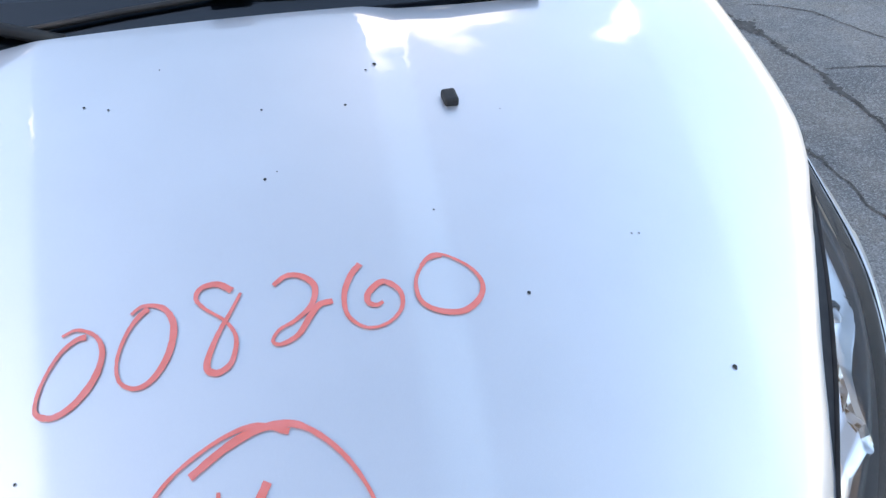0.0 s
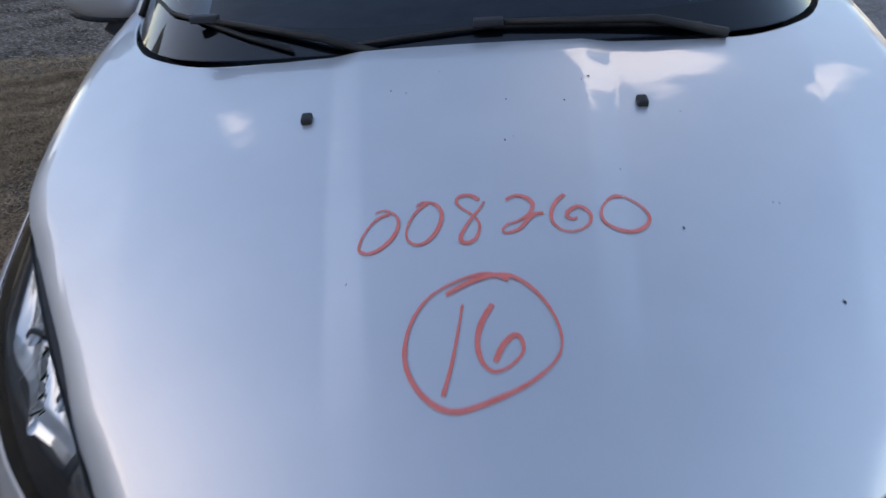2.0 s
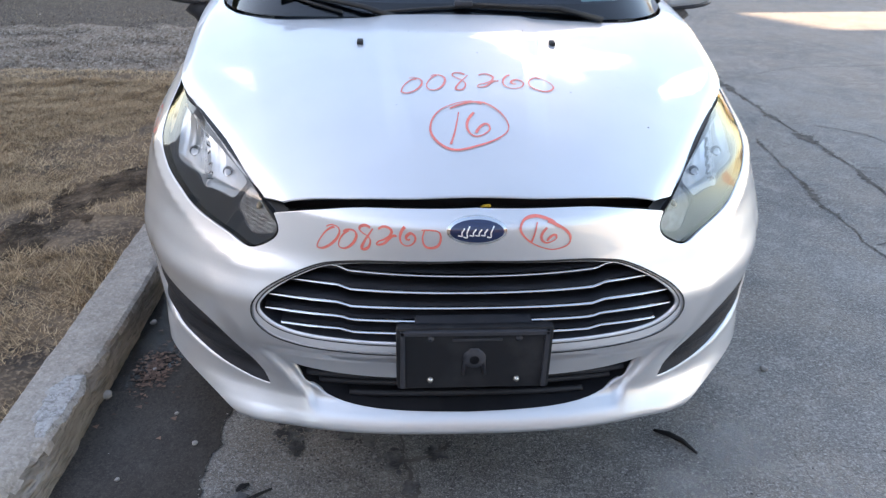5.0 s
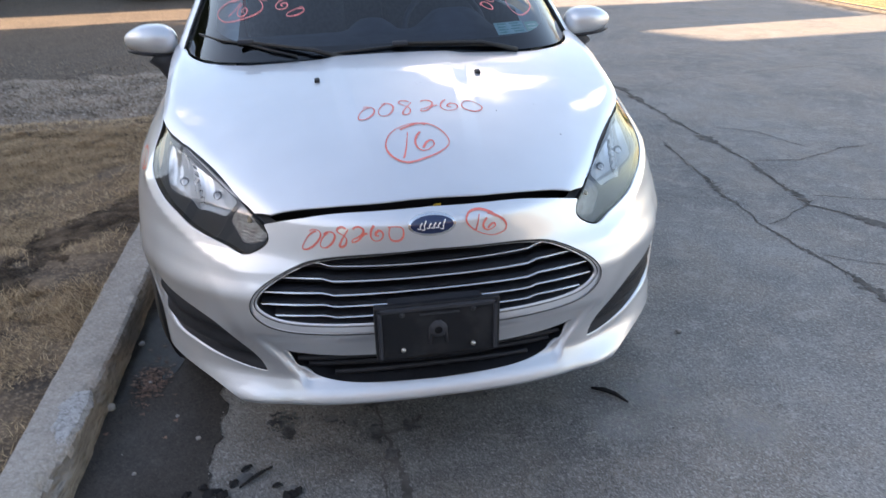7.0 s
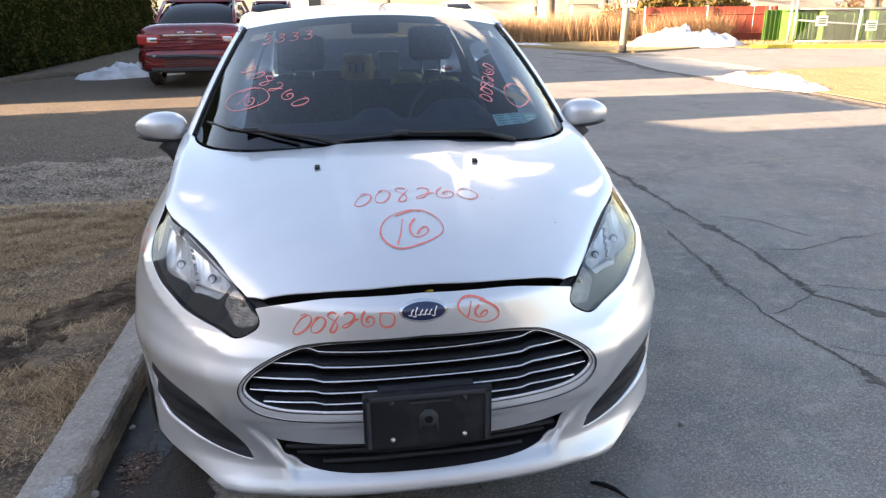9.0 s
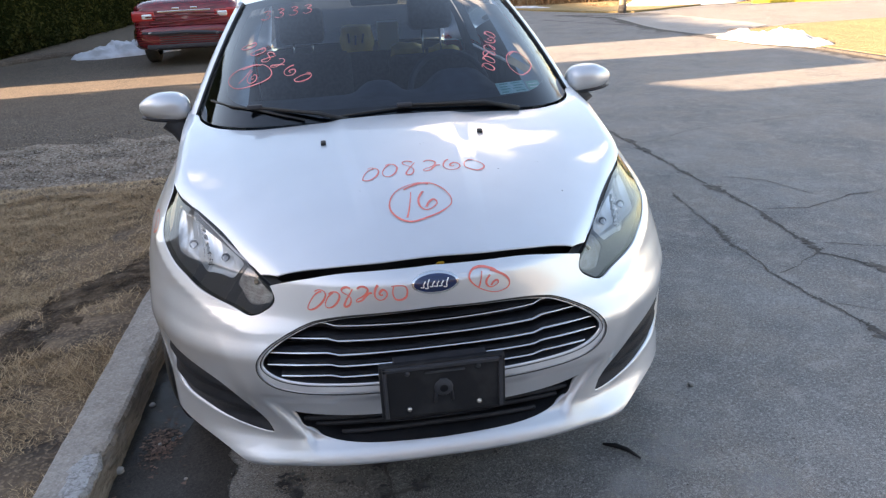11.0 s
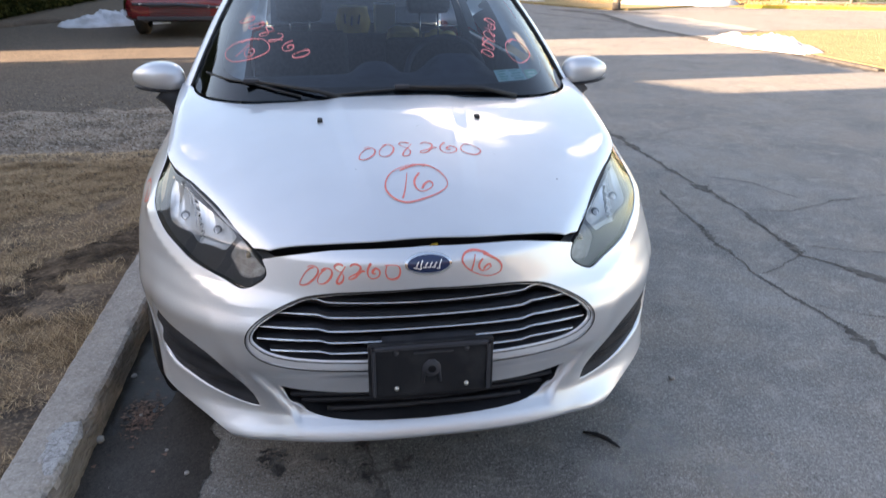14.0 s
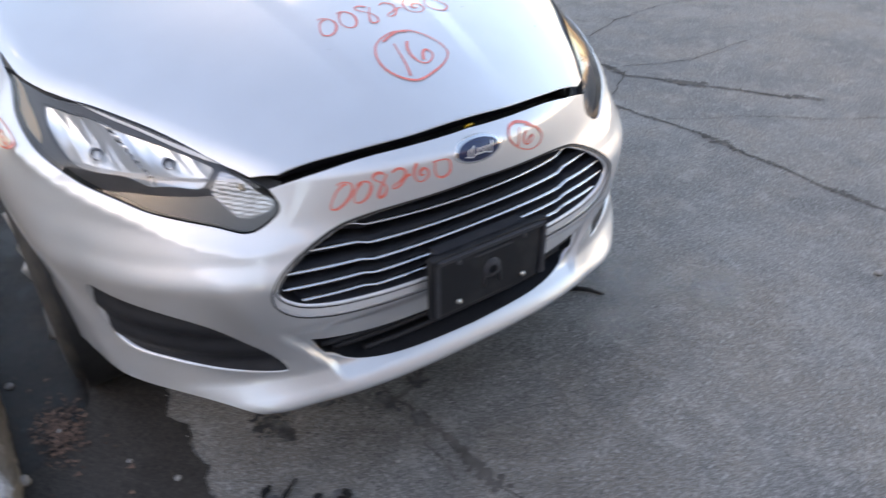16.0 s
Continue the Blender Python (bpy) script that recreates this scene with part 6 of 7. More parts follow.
for x, y, k in ((0.755, 0.235, 1.15), (0.56, 0.10, 0.7), (0.95, 0.02, 0.9)):
    d = stain("dust_patch", 0, 0, 0.22, 0.19, 2.2 + k, DUST, "pale worn patch in the asphalt", 0.0022)
    d.location, d.scale = (x, y, 0), (k, k * 0.85, 1)

rl = random.Random(12)
lP, lF = [], []
for i in range(310):
    x, y = rl.gauss(-0.90, 0.028) if i < 280 else rl.uniform(-1.0, -0.66), rl.gauss(0.60, 0.060) if i < 280 else rl.uniform(-0.7, 0.9)
    a, r0 = rl.random() * 6.28, rl.uniform(0.003, 0.013)
    k = len(lP)
    lP += [(x + r0 * math.cos(a + q * 2.1), y + r0 * 0.7 * math.sin(a + q * 2.1), 0.006 + rl.uniform(0, 0.006)) for q in range(3)]
    lF.append((k, k + 1, k + 2))
tagged(new("leaf_litter", mesh_of("leaf_litter", lP, lF, DEADLEAF, smooth=False)), "brown wet leaf scraps in the gutter", "leaf litter", kind="stuff")
single("litter", bx(1.545, 1.575, -0.41, -0.39, 0.001, 0.006, 0.002), PAPER, "scrap of white litter on the road", "litter")


# dry grass: short matted blades
def blades(name, n, region, h0, h1, w, mat, label, category, seed, lean=0.8, ground=0.0, clump=0.0, grow=None):
    r = random.Random(seed)
    P, F = [], []
    x0, x1, y0, y1 = region
    while len(F) < n:
        x, y = r.uniform(x0, x1), r.uniform(y0, y1)
        if clump and noise.noise(Vector((x * 1.1, y * 1.1, seed))) + 0.35 * noise.noise(Vector((x * 5, y * 5, seed))) < clump - r.random() * 0.5:
            continue
        if grow is not None and not grow(x, y):
            continue
        z = ground(x, y) if callable(ground) else ground
        h = r.uniform(h0, h1)
        b = r.random() * 6.283
        c, d = math.cos(b), math.sin(b)
        ww, reach = w * r.uniform(0.6, 1.3), h * lean * r.uniform(0.3, 1.0)
        k = len(P)
        P += [(x - d * ww, y + c * ww, z), (x + d * ww, y - c * ww, z), (x + c * reach, y + d * reach, z + h)]
        F.append((k, k + 1, k + 2))
    return tagged(new(name, mesh_of(name, P, F, mat, smooth=False)), label, category, kind="stuff")


def bare(x, y):
    """How far a place lies inside the bare muddy band across the verge; below 0 outside."""
    d = 9.0
    for (ax, ay), (bx_, by) in (((-1.22, 2.10), (-1.48, 1.76)), ((-1.48, 1.76), (-1.56, 1.40)), ((-1.56, 1.40), (-1.64, 0.92))):
        t = min(1.0, max(0.0, ((x - ax) * (bx_ - ax) + (y - ay) * (by - ay)) / ((bx_ - ax) ** 2 + (by - ay) ** 2)))
        d = min(d, math.hypot(x - ax - t * (bx_ - ax), y - ay - t * (by - ay)))
    for cx, cy, r in ((-1.86, 1.51, 0.10), (-1.40, 0.16, 0.03), (-1.47, 0.53, 0.02), (-2.25, 1.10, 0.12)):
        d = min(d, math.hypot(x - cx, y - cy) + 0.17 - r)
    return 0.17 - d + 0.16 * noise.noise(Vector((x * 3, y * 3, 7))) + 0.07 * noise.noise(Vector((x * 11, y * 11, 8)))


mP, mF, mI = [], [], {}
for i in range(66):
    for j in range(104):
        cell = [(-2.6 + 0.022 * (i + a), -0.05 + 0.022 * (j + b)) for a, b in ((0, 0), (1, 0), (1, 1), (0, 1))]
        if cell[1][0] < KX0 and all(bare(*c) > 0 for c in cell):
            for c in cell:
                if c not in mI:
                    mI[c] = len(mP)
                    mP.append((*c, soil_h(*c) + 0.002))
            mF.append(tuple(mI[c] for c in cell))
tagged(new("mud_patch", mesh_of("mud_patch", mP, mF, MUD)), "bare dark mud across the verge", "mud", kind="structure")


rb = random.Random(77)


def thin(x, y, x0, y0):
    """Lets the near grass thin out towards its far edges."""
    return rb.random() < min(1.0, (x - x0) / 0.9) * min(1.0, (y - y0) / 0.6)



def soil_z(x, y):
    return soil_h(x, y) - 0.001


blades("dry_grass", 280000, (-3.6, -1.17, -1.3, 3.6), 0.006, 0.018, 0.0013, STRAW, "short matted dry grass on the verge", "grass", 21, 3.6, soil_z, 0.12, lambda x, y: bare(x, y) < 0.09 * rb.random() and thin(x, y, -3.6, -1.3))
blades("dry_grass", 26000, (-2.0, -1.16, -0.9, 1.2), 0.014, 0.040, 0.0016, STRAW, "longer dry grass tufts leaning over the kerb", "grass", 22, 2.6, soil_z, 0.12, lambda x, y: bare(x, y) < 0.10 * rb.random())
blades("dry_grass", 110000, (-6.0, -1.2, 1.5, 4.2), 0.006, 0.018, 0.0018, STRAW, "short matted dry grass on the verge", "grass", 23, 4.0, soil_z, 0.05, lambda x, y: bare(x, y) < 0.09 * rb.random())
blades("dry_grass", 110000, (-8.8, -1.2, -6.0, 3.7), 0.008, 0.024, 0.0035, STRAW, "short matted dry grass on the verge", "grass", 24, 3.6, soil_z, 0.05, lambda x, y: y < 0.2 - (x + 1.2) * 0.2 or x < -3.2)
rg = random.Random(8)
P, F = [], []
for i in range(9000):
    x, y, r0 = rg.uniform(-5.5, -1.2), rg.gauss(4.6, 0.75), rg.uniform(0.006, 0.020)
    k = len(P)
    a = rg.random() * 6
    zz = max(0.010, soil_h(x, y)) if y < 4.38 else 0.010
    P += [(x + r0 * math.cos(a + q * 2.1), y + r0 * math.sin(a + q * 2.1), zz - 0.002) for q in range(3)] + [(x, y, zz + r0 * rg.uniform(0.4, 0.9))]
    F += [(k, k + 1, k + 3), (k + 1, k + 2, k + 3), (k + 2, k, k + 3)]
tagged(new("gravel_stones", mesh_of("gravel_stones", P, F, GRAVEL, smooth=False)), "loose grey gravel stones", "gravel", kind="stuff")

# ---- hedge, trees and what stands on the left ----
def foliage(name, centre, size, n, leaf, mat, label, category, seed, shape="box", kind=""):
    """A crown of many small leaves, denser at its skin, with a dark inner core."""
    r = random.Random(seed)
    P, F = [], []
    for i in range(n):
        if shape == "box":
            p = [r.uniform(-1, 1) for _ in range(3)]
            k = r.randrange(3)
            p[k] = math.copysign(1 - 0.18 * r.random() ** 2, p[k])
            if p[2] < -0.98:
                p[2] = -0.9
        else:
            v = Vector((r.gauss(0, 1), r.gauss(0, 1), r.gauss(0, 1))).normalized()
            q = 0.55 + 0.45 * r.random() ** 0.5
            q *= 0.8 + 0.45 * noise.noise(v * 2.2 + Vector((seed, 0, 0)))
            p = [v.x * q, v.y * q, v.z * q]
        x, y, z = (centre[j] + size[j] * p[j] for j in range(3))
        w = 0.12 * noise.noise(Vector((x * 1.4, y * 1.4, z * 1.4)))
        x, y, z = x + w, y + w, z + w
        d = Vector((r.gauss(0, 1), r.gauss(0, 1), r.gauss(0.5, 1))).normalized() * leaf
        e = d.cross(Vector((r.gauss(0, 1), r.gauss(0, 1), r.gauss(0, 1)))).normalized() * leaf * 0.4
        c = Vector((x, y, max(z, 0.03)))
        k = len(P)
        P += [c - d - e * 0.3, c + e, c + d, c - e]
        F.append((k, k + 1, k + 2, k + 3))
    return P, F


def hedge(name, x0, x1, y0, y1, h, n, leaf, seed, label):
    P, F = foliage(name, ((x0 + x1) / 2, (y0 + y1) / 2, h / 2), ((x1 - x0) / 2, (y1 - y0) / 2, h / 2), n, leaf, LEAF, label, "hedge", seed)
    hd = thing(name, label, "hedge")
    part("leaves", mesh_of("leaves", P, F, LEAF, smooth=False), LEAF, hd)
    # near-black core puts the shade between the leaves into its colour
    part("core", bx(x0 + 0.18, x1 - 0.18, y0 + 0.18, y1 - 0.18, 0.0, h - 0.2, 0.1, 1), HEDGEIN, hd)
    return hd


hedge("hedge", -9.2, -7.2, 10.5, 30.0, 4.9, 90000, 0.055, 31, "tall dark clipped conifer hedge along the lot")
# added out of view; its shadow trims the sunlit strip on the lane
hedge("hedge", -10.2, -8.8, 7.75, 8.9, 2.2, 3500, 0.07, 35, "unseen low bush added to shade the side lane")

bank = bmesh.new()
tube(bank, [(-7.40, 11.2, 0), (-7.25, 12.4, 0), (-7.05, 13.6, 0), (-6.75, 14.6, 0), (-6.3, 15.4, 0), (-5.7, 15.9, 0)], [0.10, 0.13, 0.12, 0.14, 0.12, 0.09], 9)
single("soil_bank", bank, LOT, "low bank of bare soil along the hedge's foot", "bank", kind="structure", smooth=True)

# an added house, out of view, whose shadow lies over the car
nb = thing("shade_house", "unseen pale brick house added to shade the car and road", "house")
part("wall", bx(-22, -10, -15, 3.5, 0, 5.3), BRICKM, nb)
# unseen low and tall blocks, sized only to shape the shadow's edges
part("low_shade_wall", bx(-16, -9.7, 3.5, 5.65, 0, 4.02), BRICKM, nb)
bm = bmesh.new()
gv = [bm.verts.new(p) for p in ((-16, 3.5, 4.0), (-9.5, 3.5, 4.0), (-9.5, 4.35, 4.28), (-16, 4.35, 4.28), (-9.5, 5.66, 4.05), (-16, 5.66, 4.05))]
for f in ((0, 1, 2, 3), (3, 2, 4, 5), (1, 4, 2), (0, 3, 5), (0, 5, 4, 1)):
    bm.faces.new([gv[k] for k in f])
part("low_shade_roof", bm, ROOFM, nb)
part("tall_shade_block", bx(-16, -9.55, 5.66, 7.75, 0, 5.12, 0.02), BRICKM, nb)
bm = bmesh.new()
v = [bm.verts.new(p) for p in ((-22.5, -15.4, 5.2), (-9.5, -15.4, 5.2), (-16, -15.4, 7.4), (-22.5, 3.9, 5.2), (-9.5, 3.9, 5.2), (-16, 3.9, 7.4))]
for f in ((0, 1, 2), (5, 4, 3), (1, 4, 5, 2), (3, 0, 2, 5), (0, 3, 4, 1)):
    bm.faces.new([v[k] for k in f])
part("roof", bm, ROOFM, nb)
for k in range(3):
    for z in (0.8, 2.9):
        wd = part("window", bx(-10.04, -9.96, -5.6 + 3.6 * k, -4.5 + 3.6 * k, z, z + 1.35), SIDING, nb)
        part("pane", bx(-9.97, -9.945, -5.52 + 3.6 * k, -4.58 + 3.6 * k, z + 0.08, z + 1.27), PANE, wd)

# ---- parked cars ----
def loft(sections, sides=24):
    """A hull through rounded sections: y, half width, lowest, highest, squareness, x offset."""
    bm = bmesh.new()
    rings = []
    for y, w, z0, z1, e in sections:
        ring = []
        for k in range(sides):
            a = 2 * math.pi * k / sides
            c, q = math.cos(a), math.sin(a)
            ring.append(bm.verts.new((w * math.copysign(abs(c) ** e, c), y, (z0 + z1) / 2 + (z1 - z0) / 2 * math.copysign(abs(q) ** e, q))))
        rings.append(ring)
    for r0, r1 in zip(rings, rings[1:]):
        for k in range(sides):
            bm.faces.new((r0[k], r0[(k + 1) % sides], r1[(k + 1) % sides], r1[k]))
    bm.faces.new(list(reversed(rings[0])))
    bm.faces.new(rings[-1])
    bmesh.ops.recalc_face_normals(bm, faces=bm.faces[:])
    return bm


def sedan(paint, label, at):
    """A saloon seen from behind; its tail at y = 0."""
    c = thing("parked_car", label, "car", at)
    body = part("body", loft([(0.00, 0.70, 0.42, 0.96, 0.45), (0.05, 0.82, 0.34, 1.02, 0.4), (0.25, 0.88, 0.28, 1.06, 0.4), (0.9, 0.90, 0.24, 1.06, 0.4), (2.2, 0.91, 0.22, 1.02, 0.4), (3.6, 0.90, 0.24, 0.98, 0.4), (4.4, 0.84, 0.28, 0.86, 0.42), (4.7, 0.66, 0.36, 0.74, 0.45)], 32), paint, c, smooth=True)
    part("cabin", loft([(0.62, 0.66, 1.00, 1.06, 0.5), (1.25, 0.62, 1.0, 1.38, 0.55), (1.7, 0.60, 1.0, 1.46, 0.55), (2.5, 0.60, 1.0, 1.46, 0.55), (3.3, 0.66, 0.98, 1.04, 0.5)], 28), CARGLASS, c, "dark glazed cabin", True)
    part("roof", loft([(1.28, 0.52, 1.395, 1.41, 0.5), (1.6, 0.55, 1.44, 1.475, 0.5), (2.5, 0.55, 1.44, 1.478, 0.5), (2.7, 0.50, 1.41, 1.43, 0.5)], 20), paint, c, smooth=True)
    for s in (1, -1):
        for p in ([(s * 0.66, 0.66, 1.05), (s * 0.60, 1.28, 1.40)], [(s * 0.60, 1.28, 1.40), (s * 0.60, 2.6, 1.43), (s * 0.70, 3.25, 1.03)]):
            part("pillar", tube(bmesh.new(), p, 0.035, 6), paint, c, smooth=True)
        lamp = part("tail_lamp", bx(s * 0.46, s * 0.845, -0.005, 0.22, 0.73, 0.90, 0.04, 3), TAIL, c, "red tail lamp with a bright centre", True)
        part("lens", bx(s * 0.52, s * 0.68, -0.015, 0.01, 0.77, 0.85, 0.02, 2), MIRRORED, lamp)
        for wy in (0.95, 3.75):
            wheel = part("wheel", lathe(bmesh.new(), [(-0.1, 0.2), (-0.1, 0.28), (-0.07, 0.315), (0.07, 0.315), (0.1, 0.28), (0.1, 0.2)], 28, "x", (s * 0.80, wy, 0.315)), TYRE, c, smooth=True)
            part("rim", lathe(bmesh.new(), [(s * 0.06, 0.01), (s * 0.085, 0.12), (s * 0.09, 0.205)], 20, "x", (s * 0.80, wy, 0.315)), ALLOY, wheel, smooth=True)
        part("exhaust", lathe(bmesh.new(), [(-0.03, 0.025), (-0.03, 0.035), (0.2, 0.035)], 14, "y", (s * 0.55, 0.04, 0.30)), CHROME, c, smooth=True)
        part("door_mirror", bx(s * 0.86, s * 1.02, 3.0, 3.1, 1.0, 1.12, 0.03), paint, c)
    part("bumper", loft([(-0.07, 0.60, 0.36, 0.60, 0.5), (-0.04, 0.80, 0.30, 0.66, 0.4), (0.15, 0.895, 0.26, 0.68, 0.4)], 28), paint, c, smooth=True)
    part("bumper_trim", bx(-0.66, 0.66, -0.085, 0.0, 0.30, 0.37, 0.02), BLACKP, c)
    part("chrome_strip", bx(-0.42, 0.42, -0.022, 0.0, 0.865, 0.89, 0.006), CHROME, c)
    for x in (-0.13, 0.16):
        part("badge", bx(x - 0.055, x + 0.055, -0.018, -0.004, 0.905, 0.935, 0.008), CHROME, c)
    for k, (x0, x1, z) in enumerate(((-0.62, 0.55, 0.80), (-0.50, 0.62, 0.755), (-0.58, 0.40, 0.715), (-0.30, 0.66, 0.84))):
        part("dent_ridge", tube(bmesh.new(), [(x0 + (x1 - x0) * t, -0.012 - 0.012 * math.sin(9 * t + k), z + 0.014 * math.sin(5 * t + 2 * k)) for t in np.linspace(0, 1, 12)], 0.012, 6), paint, c, smooth=True)
    for k in range(9):
        part("torn_clip", bx(-0.60 + 0.15 * k, -0.55 + 0.15 * k, -0.105, -0.085, 0.545 - 0.006 * k, 0.570 - 0.006 * k, 0.004), PAPER, c)
    for k in range(4):
        part("valance_slat", bx(-0.45, 0.50, -0.082, -0.05, 0.385 + 0.036 * k, 0.400 + 0.036 * k, 0.003), BLACKP, c)
    part("torn_strip", tube(bmesh.new(), [(-0.70, -0.075, 0.56), (-0.4, -0.09, 0.545), (0.0, -0.092, 0.55), (0.3, -0.09, 0.53), (0.72, -0.07, 0.50)], [0.02, 0.035, 0.03, 0.035, 0.02], 6), BLACKP, c, "torn black bumper insert")
    part("crease", bx(-0.80, 0.80, -0.055, -0.02, 0.655, 0.668, 0.004), paint, c)
    return c


red = sedan(REDCAR, "dark red saloon parked tail-on in the lot", (-2.74, 12.15, 0.007))
red.scale = (1.08, 1.08, 1.08)
red2 = copy_thing(red, pose(-2.3, 25.0, 0.007, 0, 0, 4))
red2["label"] = "dark red saloon parked farther back in the lot"
sedan(WHITEP, "white car parked by the far verge", (5.9, 33.0, 0.0))

# ---- snow ----
def mound(cx, cy, rx, ry, h, seed, label, rot=0.0):
    def f(a, b):
        th, r = 2 * math.pi * a, b
        k = 1 + 0.30 * noise.noise(Vector((math.cos(th) * 1.5, math.sin(th) * 1.5, seed)))
        x, y = rx * r * k * math.cos(th), ry * r * k * math.sin(th)
        z = h * max(0, 1 - r * r) ** 0.7 * (0.9 + 0.55 * noise.noise(Vector((x * 1.7, y * 1.7, seed))) + 0.36 * noise.noise(Vector((x * 5, y * 5, seed))) + 0.24 * noise.noise(Vector((x * 14, y * 14, seed)))) - 0.01
        c, s = math.cos(rot), math.sin(rot)
        return (cx + x * c - y * s, cy + x * s + y * c, z + 0.03 * (cx > 5))
    me = grid_mesh("snow_mound", f, 64, 22, SNOW)
    return tagged(new("snow_mound", me), label, "snow", group="snow left by the road")


mound(11.1, 20.6, 1.9, 0.7, 0.55, 1, "ploughed heap of old snow before the red fence", -0.2)
mound(7.30, 9.95, 0.42, 1.15, 0.19, 2, "thin melting snow patch on the corner lawn", 0.25)
mound(-4.85, 15.1, 0.95, 0.55, 0.26, 3, "heap of old snow at the foot of the hedge", 0.75)
mound(-4.15, 15.4, 0.50, 0.42, 0.66, 4, "lumpy heap of old snow beside the parked red car")
mound(6.4, 23.0, 1.1, 0.25, 0.08, 5, "thin line of snow along the far road edge", -0.9)

# ---- far street ----
def kerb_run(name, a, b, mat, label, n, drop=0.0):
    k = thing(name, label, "kerb", kind="structure")
    for i in range(n):
        p0, p1 = [tuple(a[j] + (b[j] - a[j]) * (i + d) / n for j in range(2)) for d in (0.0, 0.995)]
        an = math.degrees(math.atan2(p1[1] - p0[1], p1[0] - p0[0]))
        part("kerb_stone", box(bmesh.new(), 0, math.dist(p0, p1), -0.07, 0.07, -0.02, 0.10, 0.02, 2, m=pose(*p0, -drop, 0, 0, an)), mat, k)


kerb_run("far_kerb", (12.6, 19.55), (17.2, 17.9), YELLOWK, "yellow-painted kerb along the far verge", 5)
kerb_run("far_kerb", (7.35, 7.3), (7.40, 11.5), DARKBROWN, "low kerb round the corner lawn, dark with dirt", 3, 0.06)
kerb_run("far_kerb", (7.45, 11.55), (9.4, 12.55), DARKBROWN, "low kerb round the corner lawn, dark with dirt", 2, 0.06)

pole = thing("utility_pole", "weathered wooden utility pole with a speed sign", "pole")
part("shaft", tube(bmesh.new(), [(8.10, 18.75, -0.2), (8.14, 18.76, 1.5), (8.23, 18.8, 5.0), (8.32, 18.85, 8.5)], [0.105, 0.10, 0.09, 0.08], 14), POLEW, pole, smooth=True)
part("collar", tube(bmesh.new(), [(8.10, 18.75, 0.0), (8.105, 18.75, 0.22)], 0.115, 14), CRACKM, pole, smooth=True)
sign = thing("speed_sign", "white rectangular speed limit sign reading 30 on the pole", "sign")
SM = pose(8.15, 18.62, 1.56, 0, 0, -18)
part("plate", box(bmesh.new(), -0.21, 0.21, -0.006, 0.006, -0.30, 0.34, 0.004, 2, m=SM), SIGNW, sign)
tx = bpy.data.curves.new("number", "FONT")
tx.body, tx.size, tx.align_x, tx.align_y, tx.extrude = "30", 0.36, "CENTER", "CENTER", 0.001
to = new("number", tx)
to.matrix_basis = SM @ pose(0, -0.009, -0.10, 90, 0, 0)
bpy.context.view_layer.update()
nm = bpy.data.meshes.new_from_object(to)
nm.transform(to.matrix_basis)
bpy.data.objects.remove(to)
nm.materials.clear()
nm.materials.append(INK)
part("number", nm, INK, sign)
for z, w in ((0.25, 0.15), (0.14, 0.13)):
    part("text_bar", box(bmesh.new(), -w, w, -0.010, -0.004, z - 0.022, z + 0.022, m=SM), INK, sign)

# red board fence
fence = thing("board_fence", "red stained board fence along the far verge", "fence")
n = 34
rf = random.Random(3)
fa, fb = (10.6, 23.15), (15.3, 22.6)
base = bx(-0.066, 0.066, -0.012, 0.012, 0.0, 1.15, 0.004, 1)
board = None
for i in range(n):
    t = (i + 0.5) / n
    bpos = (fa[0] + (fb[0] - fa[0]) * t, fa[1] + (fb[1] - fa[1]) * t, 0.05 + rf.uniform(-0.012, 0.012))
    if board is None:
        board = part("board", base, REDWOOD, fence)
        bo = board
    else:
        bo = new("board", board.data)
        bo.parent = fence
    bo.matrix_basis = pose(*bpos, 0, rf.uniform(-0.6, 0.6), -6.7)
for z in (0.30, 0.95):
    part("rail", tube(bmesh.new(), [(*fa, z), (*fb, z)], 0.035, 4), REDWOOD, fence)
for t in (0.0, 0.47, 0.94):
    part("post", tube(bmesh.new(), [(fa[0] + 4.65 * t, fa[1] - 0.55 * t - 0.10, 0), (fa[0] + 4.65 * t, fa[1] - 0.55 * t - 0.10, 1.25)], 0.035, 8), GALV, fence, smooth=True)

# bins and chain-link gate
for i, (x, y, w) in enumerate(((15.35, 21.5, 0.40), (16.55, 21.2, 0.75), (18.2, 20.9, 0.80))):
    b = thing("waste_container", "green metal waste container with a ribbed front", "container", group="green containers")
    part("body", bx(x - w, x + w, y - 0.5, y + 0.5, 0.08, 1.02, 0.03), GREENM, b)
    part("lid", box(bmesh.new(), -w - 0.02, w + 0.02, -0.55, 0.55, 0, 0.06, 0.02, m=pose(x, y, 1.03, -5)), GREENM, b)
    for k in range(5):
        part("rib", bx(x - w + 0.1 + k * (2 * w - 0.2) / 4 - 0.03, x - w + 0.1 + k * (2 * w - 0.2) / 4 + 0.03, y - 0.54, y - 0.49, 0.15, 0.95, 0.01), GREENM, b)
panelg = thing("fence_panel", "bright green metal fence panel at the end of the red boards", "fence")
part("sheet", bx(14.35, 15.0, 21.8, 21.84, 0.05, 1.08, 0.01), GREENM, panelg)
for k in range(4):
    part("rib", bx(14.4 + 0.16 * k, 14.44 + 0.16 * k, 21.77, 21.81, 0.05, 1.08), GREENM, panelg)
gate = thing("chain_link_gate", "galvanised chain-link gate before the green containers", "gate")
GY = lambda x: 20.6 - (x - 14.0) * 0.16
